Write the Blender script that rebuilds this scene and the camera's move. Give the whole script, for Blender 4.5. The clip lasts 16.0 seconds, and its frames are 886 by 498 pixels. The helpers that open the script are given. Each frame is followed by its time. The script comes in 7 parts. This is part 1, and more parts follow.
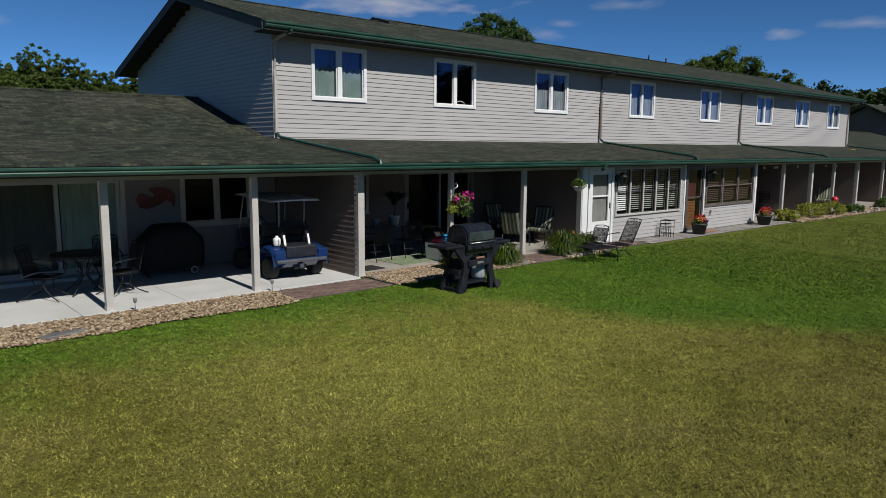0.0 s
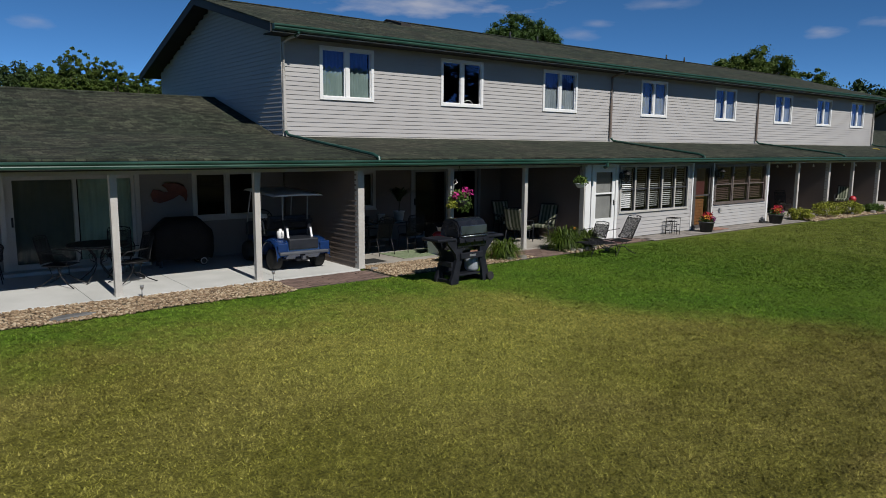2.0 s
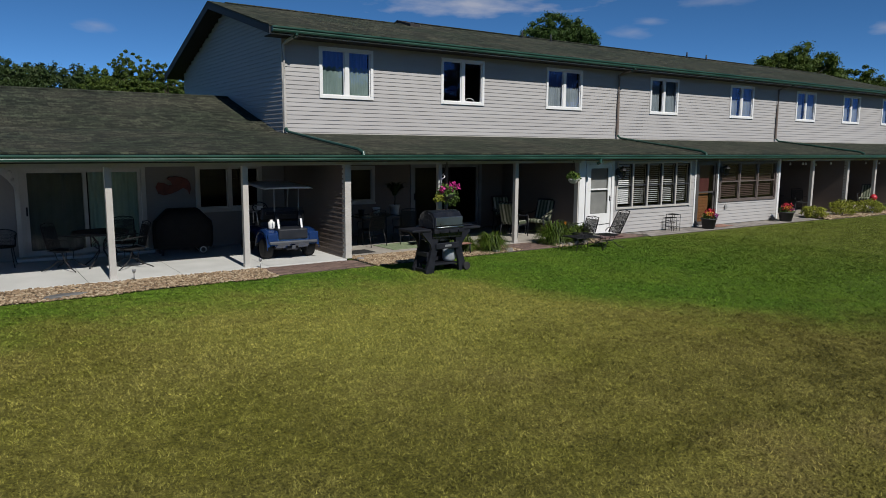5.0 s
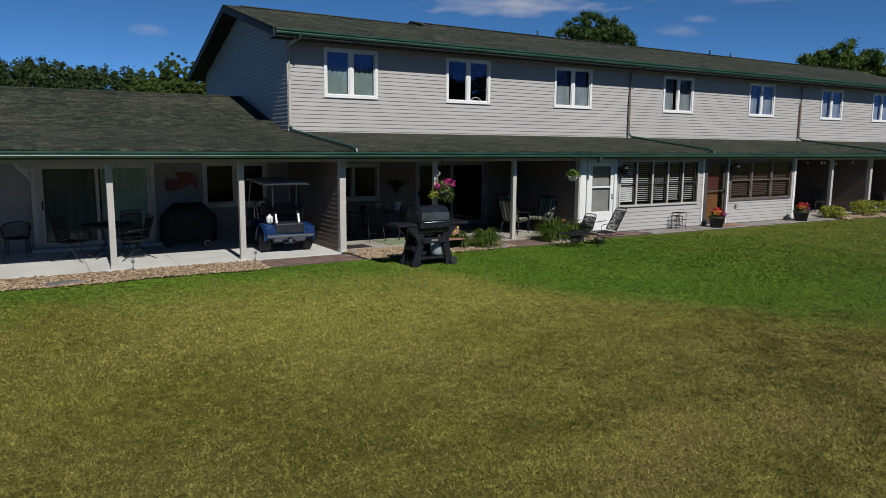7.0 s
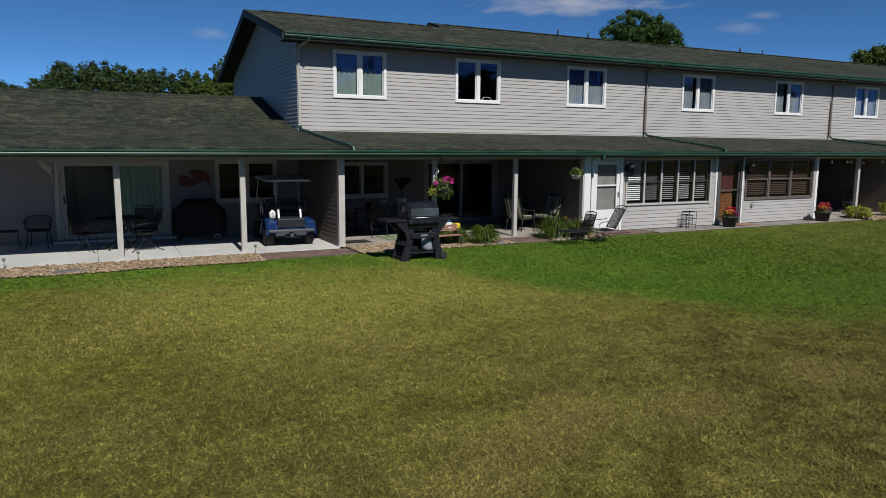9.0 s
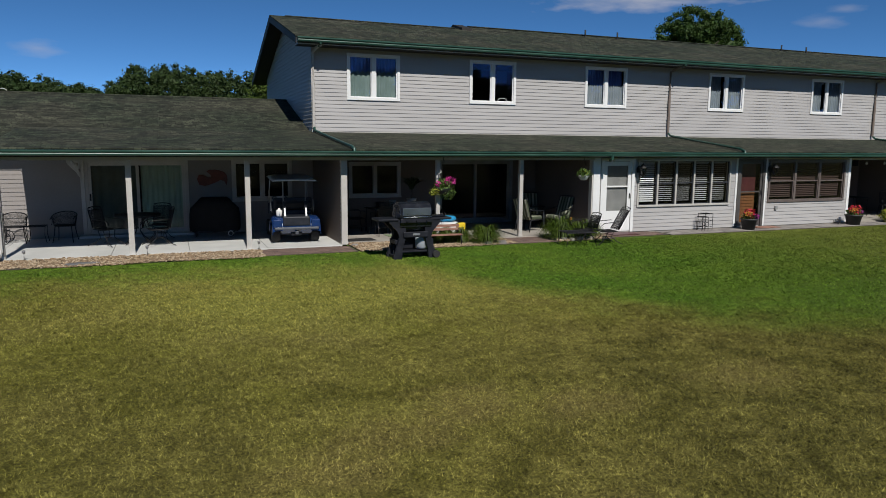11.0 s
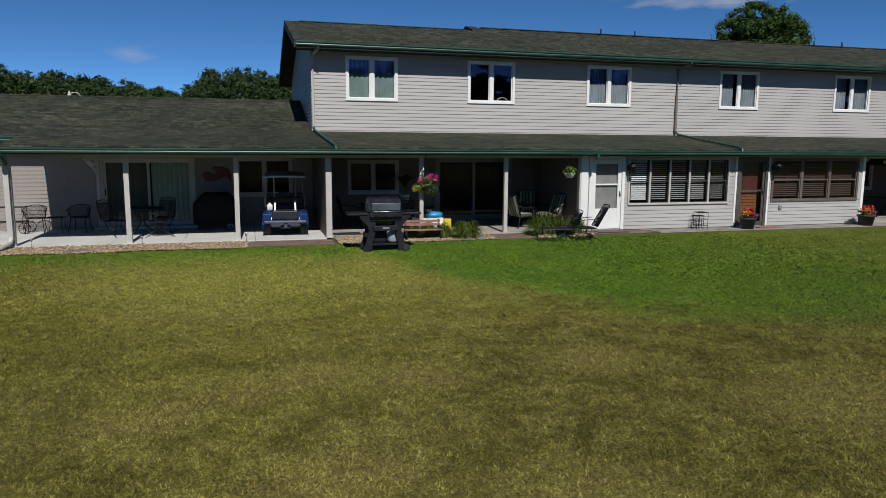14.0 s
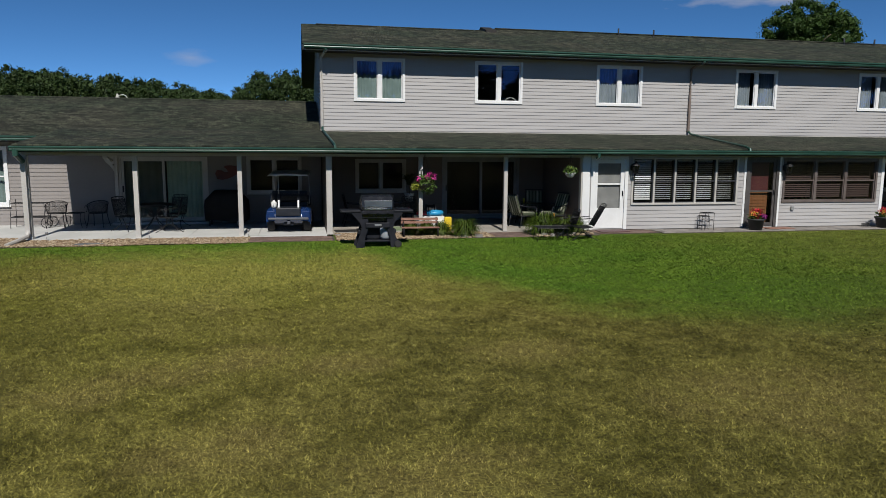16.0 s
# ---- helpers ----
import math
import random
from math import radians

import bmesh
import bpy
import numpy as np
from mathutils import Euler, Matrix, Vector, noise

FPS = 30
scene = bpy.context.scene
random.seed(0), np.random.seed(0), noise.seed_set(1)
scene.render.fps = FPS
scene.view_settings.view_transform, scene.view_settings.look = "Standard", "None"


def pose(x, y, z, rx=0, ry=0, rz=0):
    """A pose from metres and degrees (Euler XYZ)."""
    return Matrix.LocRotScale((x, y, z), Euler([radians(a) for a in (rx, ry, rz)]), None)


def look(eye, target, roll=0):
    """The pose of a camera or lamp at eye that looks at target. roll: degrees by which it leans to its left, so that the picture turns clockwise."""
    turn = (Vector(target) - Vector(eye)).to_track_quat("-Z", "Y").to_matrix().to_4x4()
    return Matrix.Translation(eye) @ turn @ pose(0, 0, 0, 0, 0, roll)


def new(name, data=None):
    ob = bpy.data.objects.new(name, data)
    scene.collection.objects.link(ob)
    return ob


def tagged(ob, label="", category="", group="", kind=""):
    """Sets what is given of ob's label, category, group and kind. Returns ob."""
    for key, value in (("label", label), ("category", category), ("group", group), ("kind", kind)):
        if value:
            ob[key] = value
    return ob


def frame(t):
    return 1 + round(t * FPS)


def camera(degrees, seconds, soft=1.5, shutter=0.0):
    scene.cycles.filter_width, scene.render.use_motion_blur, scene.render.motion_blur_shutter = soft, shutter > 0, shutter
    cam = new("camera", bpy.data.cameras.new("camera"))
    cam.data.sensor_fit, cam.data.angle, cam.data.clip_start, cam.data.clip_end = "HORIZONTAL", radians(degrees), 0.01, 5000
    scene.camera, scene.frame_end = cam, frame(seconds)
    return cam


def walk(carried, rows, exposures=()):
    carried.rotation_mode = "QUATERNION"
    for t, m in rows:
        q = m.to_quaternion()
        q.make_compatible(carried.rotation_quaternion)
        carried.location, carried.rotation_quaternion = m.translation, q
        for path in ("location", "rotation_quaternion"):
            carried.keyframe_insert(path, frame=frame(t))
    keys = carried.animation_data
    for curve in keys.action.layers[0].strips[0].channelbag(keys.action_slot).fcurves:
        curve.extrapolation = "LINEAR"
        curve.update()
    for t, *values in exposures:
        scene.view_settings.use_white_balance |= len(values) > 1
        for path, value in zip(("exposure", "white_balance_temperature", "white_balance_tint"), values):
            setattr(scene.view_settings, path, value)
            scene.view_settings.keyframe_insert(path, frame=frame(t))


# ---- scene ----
cam = camera(64.5, 16.0, soft=0.9)
METRES, EYE, TURN = 10.925, 2.727, -43.8
BASE = pose(0, 0, EYE, 0, -0.64, 2.85) @ pose(0, 0, 0, 0, 0, TURN)
ROWS = [
    (0.0, 0.0, 0.0, 0.0, -0.0, -8.74, 0.03),
    (0.5, 0.0162, -0.0137, -0.0023, 0.68, -8.72, 0.04),
    (1.0, 0.0332, -0.0271, -0.0043, 1.32, -8.7, 0.04),
    (1.5, 0.0511, -0.0384, -0.0055, 1.97, -8.69, 0.04),
    (2.0, 0.0702, -0.0483, -0.0072, 2.63, -8.66, 0.06),
    (2.5, 0.0904, -0.0579, -0.0089, 3.28, -8.64, 0.06),
    (3.0, 0.1115, -0.067, -0.0103, 3.95, -8.65, 0.04),
    (3.5, 0.1339, -0.0754, -0.0118, 4.63, -8.64, 0.05),
    (4.0, 0.1572, -0.0834, -0.0131, 5.29, -8.65, 0.06),
    (6.5, 0.2923, -0.1174, -0.0202, 8.94, -8.65, 0.09),
    (7.0, 0.3224, -0.1212, -0.0212, 10.07, -8.65, 0.09),
    (7.5, 0.3539, -0.1252, -0.0222, 11.2, -8.65, 0.1),
    (8.0, 0.3857, -0.1298, -0.0241, 12.31, -8.64, 0.12),
    (8.5, 0.4186, -0.1333, -0.0253, 13.37, -8.64, 0.12),
    (9.0, 0.4549, -0.1353, -0.026, 14.36, -8.61, 0.15),
    (9.2, 0.4694, -0.1353, -0.0261, 14.68, -8.61, 0.15),
    (11.3, 0.628, -0.1214, -0.0212, 21.66, -8.66, 0.12),
    (11.5, 0.6426, -0.1199, -0.0208, 22.81, -8.66, 0.12),
    (12.0, 0.6784, -0.1164, -0.0216, 22.91, -8.65, 0.16),
    (12.5, 0.7152, -0.1129, -0.0228, 22.86, -8.64, 0.19),
    (13.0, 0.7554, -0.1085, -0.0238, 23.14, -8.64, 0.2),
    (13.5, 0.7971, -0.1021, -0.0257, 24.17, -8.62, 0.23),
    (14.0, 0.8363, -0.0965, -0.028, 25.5, -8.6, 0.23),
    (14.5, 0.8729, -0.0875, -0.0296, 27.65, -8.55, 0.24),
    (15.0, 0.9079, -0.0771, -0.0305, 29.58, -8.51, 0.24),
    (15.5, 0.9413, -0.0675, -0.0317, 29.57, -8.49, 0.26),
    (16.0, 0.9647, -0.063, -0.0335, 29.53, -8.48, 0.2),
]
walk(cam, [(t, BASE @ pose(METRES * x, METRES * y, METRES * z, 90 + pitch, roll, yaw)) for t, x, y, z, yaw, pitch, roll in ROWS])

# ---- light ----
SUN_WAY = Vector((0.05, 1.0, -0.99)).normalized()
world = bpy.data.worlds.new("sky")
scene.world = world
world.use_nodes = True
wn, wl = world.node_tree.nodes, world.node_tree.links
wn.clear()
sky = wn.new("ShaderNodeTexSky")
sky.sky_type = "NISHITA"
sky.sun_disc = False
sky.sun_elevation = math.asin(-SUN_WAY.z)
sky.sun_rotation = radians(182.9)
sky.altitude = 600
sky.air_density, sky.dust_density, sky.ozone_density = 0.28, 0.0, 4.0
bg = wn.new("ShaderNodeBackground")
bg.inputs["Strength"].default_value = 0.118
wo = wn.new("ShaderNodeOutputWorld")
deep = wn.new("ShaderNodeHueSaturation")
deep.inputs["Saturation"].default_value = 1.15
deep.inputs["Hue"].default_value = 0.494
wl.new(sky.outputs["Color"], deep.inputs["Color"])
# a few small fair-weather clouds low in the sky
way = wn.new("ShaderNodeTexCoord").outputs["Generated"]
shade = deep.outputs["Color"]
wisp = wn.new("ShaderNodeTexNoise")
wisp.inputs["Scale"].default_value, wisp.inputs["Detail"].default_value = 26.0, 5.0
stretch = wn.new("ShaderNodeMapping")
stretch.inputs["Scale"].default_value = (1, 1, 3.5)
wl.new(way, stretch.inputs["Vector"])
wl.new(stretch.outputs[0], wisp.inputs["Vector"])


def world_math(op, a, b=0.0):
    n = wn.new("ShaderNodeMath")
    n.operation = op
    for k, value in enumerate((a, b)):
        if isinstance(value, bpy.types.NodeSocket):
            wl.new(value, n.inputs[k])
        else:
            n.inputs[k].default_value = value
    return n.outputs[0]


for azim, elev, wide, tall, dense in ((36.8, 10.9, 6.5, 0.75, 0.75), (49.0, 8.75, 1.4, 0.42, 0.28), (50.3, 9.4, 1.1, 0.3, 0.25), (65.9, 8.15, 1.1, 0.36, 0.45), (70.8, 8.5, 2.0, 0.36, 0.34), (8.9, 8.3, 1.1, 0.4, 0.28), (-7.9, 6.4, 1.5, 0.5, 0.35), (55.0, 10.7, 2.2, 0.4, 0.28)):
    a, e = radians(azim), radians(elev)
    off = wn.new("ShaderNodeVectorMath")
    off.operation = "SUBTRACT"
    wl.new(way, off.inputs[0])
    off.inputs[1].default_value = (math.sin(a) * math.cos(e), math.cos(a) * math.cos(e), math.sin(e))
    along = wn.new("ShaderNodeVectorMath")
    along.operation = "DOT_PRODUCT"
    wl.new(off.outputs[0], along.inputs[0])
    along.inputs[1].default_value = (math.cos(a), -math.sin(a), 0)
    up = wn.new("ShaderNodeVectorMath")
    up.operation = "DOT_PRODUCT"
    wl.new(off.outputs[0], up.inputs[0])
    up.inputs[1].default_value = (0, 0, 1)
    fwd = wn.new("ShaderNodeVectorMath")
    fwd.operation = "DOT_PRODUCT"
    wl.new(way, fwd.inputs[0])
    fwd.inputs[1].default_value = (math.sin(a), math.cos(a), 0)
    u = world_math("POWER", world_math("ABSOLUTE", world_math("DIVIDE", along.outputs["Value"], math.sin(radians(wide)))), 2.0)
    v = world_math("POWER", world_math("ABSOLUTE", world_math("DIVIDE", up.outputs["Value"], math.sin(radians(tall)))), 2.0)
    r = world_math("ADD", world_math("SQRT", world_math("ADD", u, v)), world_math("MULTIPLY", world_math("SUBTRACT", wisp.outputs[0], 0.5), 2.4))
    amount = world_math("MULTIPLY", world_math("MULTIPLY", world_math("MAXIMUM", world_math("MINIMUM", world_math("MULTIPLY", world_math("SUBTRACT", 1.25, r), 0.7), 1.0), 0.0), dense), world_math("GREATER_THAN", fwd.outputs["Value"], 0.5))
    blend = wn.new("ShaderNodeMix")
    blend.data_type = "RGBA"
    wl.new(amount, blend.inputs[0])
    wl.new(shade, blend.inputs[6])
    blend.inputs[7].default_value = (3.5, 3.6, 4.2, 1)
    shade = blend.outputs[2]
wl.new(shade, bg.inputs["Color"])
wl.new(bg.outputs["Background"], wo.inputs["Surface"])

sun = new("sun", bpy.data.lights.new("sun", "SUN"))
sun.data.energy = 5.0
sun.data.angle = radians(0.53)
sun.data.color = (0.985, 0.955, 0.9)
sun.matrix_world = look((0, 0, 40), Vector((0, 0, 40)) + SUN_WAY)

# ---- materials ----
def nodes_of(name):
    m = bpy.data.materials.new(name)
    m.use_nodes = True
    nt = m.node_tree
    return m, nt.nodes, nt.links, nt.nodes["Principled BSDF"]


def put(N, L, kind, inputs=()):
    """A node with its inputs given as values or sockets."""
    n = N.new(kind)
    for key, value in dict(inputs).items():
        if isinstance(value, bpy.types.NodeSocket):
            L.new(value, n.inputs[key])
        else:
            n.inputs[key].default_value = value
    return n


def mixed(N, L, fac, a, b, blend="MIX"):
    n = N.new("ShaderNodeMix")
    n.data_type, n.blend_type = "RGBA", blend
    for key, value in ((0, fac), (6, a), (7, b)):
        if isinstance(value, bpy.types.NodeSocket):
            L.new(value, n.inputs[key])
        elif key == 0:
            n.inputs[0].default_value = value
        else:
            n.inputs[key].default_value = (*value, 1) if len(value) == 3 else value
    return n.outputs[2]


def mathn(N, L, op, a, b=0.0, c=0.0):
    n = N.new("ShaderNodeMath")
    n.operation = op
    for key, value in ((0, a), (1, b), (2, c)):
        if isinstance(value, bpy.types.NodeSocket):
            L.new(value, n.inputs[key])
        else:
            n.inputs[key].default_value = value
    return n.outputs[0]


def stepped(N, L, value, lo, hi):
    n = put(N, L, "ShaderNodeMapRange", {0: value, 1: lo, 2: hi, 3: 0.0, 4: 1.0})
    n.interpolation_type = "SMOOTHSTEP"
    return n.outputs[0]


def surface(name, c1, c2, scale=3.0, rough=0.6, metal=0.0, fine=40.0, grain=0.25, bump=0.15, vary=0.0, coat=0.0, stretch=(1, 1, 1), spec=0.5):
    """A solid surface: two colours blended by broad noise, a fine grain, uneven gloss and fine relief."""
    m, N, L, P = nodes_of(name)
    tc = put(N, L, "ShaderNodeTexCoord").outputs["Object"]
    mp = put(N, L, "ShaderNodeMapping", {"Vector": tc, "Scale": stretch}).outputs[0]
    big = put(N, L, "ShaderNodeTexNoise", {"Vector": mp, "Scale": scale, "Detail": 4.0}).outputs[0]
    small = put(N, L, "ShaderNodeTexNoise", {"Vector": mp, "Scale": fine, "Detail": 3.0}).outputs[0]
    col = mixed(N, L, stepped(N, L, big, 0.3, 0.7), c1, c2)
    dark = mathn(N, L, "MULTIPLY_ADD", small, 2 * grain, 1.0 - grain)
    if vary:
        rnd = put(N, L, "ShaderNodeObjectInfo").outputs["Random"]
        dark = mathn(N, L, "MULTIPLY", dark, mathn(N, L, "MULTIPLY_ADD", rnd, 2 * vary, 1.0 - vary))
    tint = put(N, L, "ShaderNodeCombineColor", {0: dark, 1: dark, 2: dark}).outputs[0]
    L.new(mixed(N, L, 1.0, col, tint, "MULTIPLY"), P.inputs["Base Color"])
    L.new(mathn(N, L, "MULTIPLY_ADD", big, 0.25, rough - 0.12), P.inputs["Roughness"])
    P.inputs["Metallic"].default_value = metal
    P.inputs["Coat Weight"].default_value = coat
    P.inputs["Specular IOR Level"].default_value = spec
    b = put(N, L, "ShaderNodeBump", {"Strength": bump, "Distance": 0.01, "Height": small})
    L.new(b.outputs[0], P.inputs["Normal"])
    return m


def glass_mat(name, tint, ior=1.6, sheen=(1, 1, 1)):
    m, N, L, P = nodes_of(name)
    N.remove(P)
    clear = put(N, L, "ShaderNodeBsdfTransparent", {"Color": (*tint, 1)})
    tc = put(N, L, "ShaderNodeTexCoord").outputs["Object"]
    wave = put(N, L, "ShaderNodeTexNoise", {"Vector": tc, "Scale": 1.2, "Detail": 1.0}).outputs[0]
    b = put(N, L, "ShaderNodeBump", {"Strength": 0.04, "Distance": 0.02, "Height": wave})
    gloss = put(N, L, "ShaderNodeBsdfGlossy", {"Roughness": 0.01, "Color": (*sheen, 1), "Normal": b.outputs[0]})
    fres = put(N, L, "ShaderNodeFresnel", {"IOR": ior})
    mx = put(N, L, "ShaderNodeMixShader", {0: fres.outputs[0], 1: clear.outputs[0], 2: gloss.outputs[0]})
    L.new(mx.outputs[0], N["Material Output"].inputs[0])
    return m


def shingle_mat():
    """Laminated shingles: staggered tabs of differing tone in courses, coarse granules, faint green weathering."""
    m, N, L, P = nodes_of("shingles")
    pos = put(N, L, "ShaderNodeNewGeometry").outputs["Position"]
    mp = put(N, L, "ShaderNodeMapping", {"Vector": pos, "Scale": (1, 1.03, 0.0)}).outputs[0]
    tab = put(N, L, "ShaderNodeTexBrick", {"Vector": mp, "Color1": (0.017, 0.0195, 0.0145, 1), "Color2": (0.047, 0.051, 0.039, 1), "Mortar": (0.012, 0.0135, 0.0105, 1),
              "Scale": 1.0, "Mortar Size": 0.009, "Bias": 0.0, "Brick Width": 0.16, "Row Height": 0.14})
    tab.offset, tab.squash, tab.squash_frequency = 0.37, 0.6, 3
    mp2 = put(N, L, "ShaderNodeMapping", {"Vector": pos, "Location": (0.31, 0.07, 0), "Scale": (1, 1.03, 0.0)}).outputs[0]
    lay = put(N, L, "ShaderNodeTexBrick", {"Vector": mp2, "Color1": (0.55, 0.55, 0.54, 1), "Color2": (1.42, 1.44, 1.38, 1), "Mortar": (0.8, 0.8, 0.8, 1),
              "Scale": 1.0, "Mortar Size": 0.0, "Bias": 0.0, "Brick Width": 0.33, "Row Height": 0.14})
    lay.offset, lay.squash, lay.squash_frequency = 0.61, 0.7, 2
    big = put(N, L, "ShaderNodeTexNoise", {"Vector": pos, "Scale": 0.55, "Detail": 4.0}).outputs[0]
    gran = put(N, L, "ShaderNodeTexNoise", {"Vector": pos, "Scale": 60.0, "Detail": 2.0}).outputs[0]
    green = mixed(N, L, stepped(N, L, big, 0.35, 0.65), (0.92, 1.02, 0.86), (1.06, 0.98, 0.9))
    col = mixed(N, L, 1.0, tab.outputs[0], green, "MULTIPLY")
    col = mixed(N, L, 1.0, col, lay.outputs[0], "MULTIPLY")
    v = mathn(N, L, "MULTIPLY", mathn(N, L, "MULTIPLY_ADD", big, 1.1, 0.45), mathn(N, L, "MULTIPLY_ADD", gran, 1.5, 0.3))
    col = mixed(N, L, 1.0, col, put(N, L, "ShaderNodeCombineColor", {0: v, 1: v, 2: v}).outputs[0], "MULTIPLY")
    L.new(col, P.inputs["Base Color"])
    P.inputs["Roughness"].default_value = 0.9
    P.inputs["Specular IOR Level"].default_value = 0.25
    hgt = mathn(N, L, "ADD", mathn(N, L, "MULTIPLY", tab.outputs["Fac"], -1.0), mathn(N, L, "MULTIPLY", gran, 0.5))
    L.new(put(N, L, "ShaderNodeBump", {"Strength": 0.6, "Distance": 0.012, "Height": hgt}).outputs[0], P.inputs["Normal"])
    return m


def lawn_colour(N, L):
    """Watered green by the house and past the grill, drier olive towards the middle, straw-coloured patches."""
    pos = put(N, L, "ShaderNodeNewGeometry").outputs["Position"]
    sep = put(N, L, "ShaderNodeSeparateXYZ", {0: pos}).outputs
    flat = put(N, L, "ShaderNodeMapping", {"Vector": pos, "Scale": (1, 1, 0)}).outputs[0]
    wob = put(N, L, "ShaderNodeTexNoise", {"Vector": flat, "Scale": 0.7, "Detail": 4.0}).outputs[0]
    patch = put(N, L, "ShaderNodeTexNoise", {"Vector": flat, "Scale": 0.38, "Detail": 5.0, "Roughness": 0.6}).outputs[0]
    mott = put(N, L, "ShaderNodeTexNoise", {"Vector": flat, "Scale": 1.7, "Detail": 5.0, "Roughness": 0.65}).outputs[0]
    tuft = put(N, L, "ShaderNodeTexNoise", {"Vector": flat, "Scale": 7.5, "Detail": 5.0, "Roughness": 0.62}).outputs[0]
    edge = mathn(N, L, "MULTIPLY_ADD", mathn(N, L, "EXPONENT", mathn(N, L, "MULTIPLY", mathn(N, L, "SUBTRACT", sep[0], 9.2), -0.357)), 7.7, 0.3)
    edge = mathn(N, L, "MINIMUM", edge, 9.3)
    over = mathn(N, L, "ADD", mathn(N, L, "SUBTRACT", sep[1], edge), mathn(N, L, "ADD", mathn(N, L, "MULTIPLY_ADD", wob, 3.6, -1.8), mathn(N, L, "MULTIPLY_ADD", mott, 3.0, -1.5)))
    wet = stepped(N, L, over, -2.1, 1.9)
    far = stepped(N, L, mathn(N, L, "ADD", sep[0], mathn(N, L, "MULTIPLY", wob, 6.0)), 17.0, 27.0)
    wet = mathn(N, L, "MULTIPLY", wet, mathn(N, L, "MULTIPLY_ADD", far, -0.45, 1.0))
    dry = mixed(N, L, stepped(N, L, patch, 0.32, 0.66), (0.166, 0.152, 0.024), (0.222, 0.188, 0.046))
    dry = mixed(N, L, mathn(N, L, "MULTIPLY", stepped(N, L, patch, 0.60, 0.78), 0.6), dry, (0.23, 0.185, 0.07))
    warm = stepped(N, L, mathn(N, L, "ADD", sep[1], mathn(N, L, "MULTIPLY", wob, 3.0)), 4.0, 8.5)
    dry = mixed(N, L, mathn(N, L, "MULTIPLY", mathn(N, L, "MULTIPLY", warm, stepped(N, L, mathn(N, L, "ADD", sep[0], mathn(N, L, "MULTIPLY", wob, 3.0)), 3.4, 7.0)), 0.8), dry, (0.29, 0.268, 0.056))
    # towards the open lawn the grass is thinner and browner
    thin = mathn(N, L, "ADD", mathn(N, L, "SUBTRACT", sep[1], mathn(N, L, "MULTIPLY", sep[0], 0.55)), mathn(N, L, "MULTIPLY_ADD", wob, 5.0, -2.5))
    near = stepped(N, L, thin, 1.5, -5.5)
    dry = mixed(N, L, mathn(N, L, "MULTIPLY", near, 0.7), dry, mixed(N, L, stepped(N, L, mott, 0.38, 0.64), (0.1, 0.084, 0.014), (0.232, 0.192, 0.05)))
    green = mixed(N, L, stepped(N, L, patch, 0.3, 0.7), (0.082, 0.16, 0.011), (0.122, 0.185, 0.016))
    lush = stepped(N, L, mathn(N, L, "ADD", sep[0], mathn(N, L, "MULTIPLY", wob, 4.0)), 12.0, 21.0)
    green = mixed(N, L, mathn(N, L, "MULTIPLY", lush, 0.75), green, (0.072, 0.124, 0.008))
    col = mixed(N, L, wet, dry, green)
    # lens edge darkening, painted into the lawn colour on the near left
    left_dim = mathn(N, L, "MULTIPLY", stepped(N, L, mathn(N, L, "ADD", sep[0], mathn(N, L, "MULTIPLY", wob, 3.0)), 8.3, 4.6), stepped(N, L, mathn(N, L, "ADD", sep[1], mathn(N, L, "MULTIPLY", wob, 3.0)), 7.0, 3.6))
    col = mixed(N, L, mathn(N, L, "MULTIPLY", left_dim, 0.35), col, (0.071, 0.064, 0.01))
    # the same edge darkening painted in on the near right
    right_dim = mathn(N, L, "MULTIPLY", stepped(N, L, mathn(N, L, "ADD", sep[0], mathn(N, L, "MULTIPLY", wob, 3.0)), 7.6, 11.0), stepped(N, L, mathn(N, L, "ADD", sep[1], mathn(N, L, "MULTIPLY", wob, 3.0)), 5.2, 2.2))
    col = mixed(N, L, mathn(N, L, "MULTIPLY", right_dim, 0.35), col, (0.082, 0.074, 0.014))
    # worn straw-coloured spots
    for px, py, pr in ((5.2, -0.1, 0.55), (6.0, 0.45, 0.6), (6.9, 0.85, 0.65), (6.8, -1.7, 0.7), (8.0, 0.5, 0.6), (8.5, -2.6, 0.9), (12.3, -1.4, 1.3), (10.2, 0.6, 0.7)):
        dx = mathn(N, L, "DIVIDE", mathn(N, L, "SUBTRACT", sep[0], px), pr * 1.3)
        dy = mathn(N, L, "DIVIDE", mathn(N, L, "SUBTRACT", sep[1], py), pr)
        d2 = mathn(N, L, "ADD", mathn(N, L, "MULTIPLY", dx, dx), mathn(N, L, "MULTIPLY", dy, dy))
        hit = stepped(N, L, mathn(N, L, "ADD", d2, mathn(N, L, "MULTIPLY_ADD", mott, 3.2, -1.6)), 1.1, -0.3)
        col = mixed(N, L, mathn(N, L, "MULTIPLY", hit, 0.75), col, (0.25, 0.195, 0.06))
    # tufts a hand wide: some bleached, some dark and thin
    bleach = mathn(N, L, "MULTIPLY", stepped(N, L, tuft, 0.5, 0.72), mathn(N, L, "MULTIPLY_ADD", wet, -0.5, 0.55))
    col = mixed(N, L, bleach, col, (0.222, 0.19, 0.05))
    speck = put(N, L, "ShaderNodeTexNoise", {"Vector": flat, "Scale": 30.0, "Detail": 3.0, "Roughness": 0.6}).outputs[0]
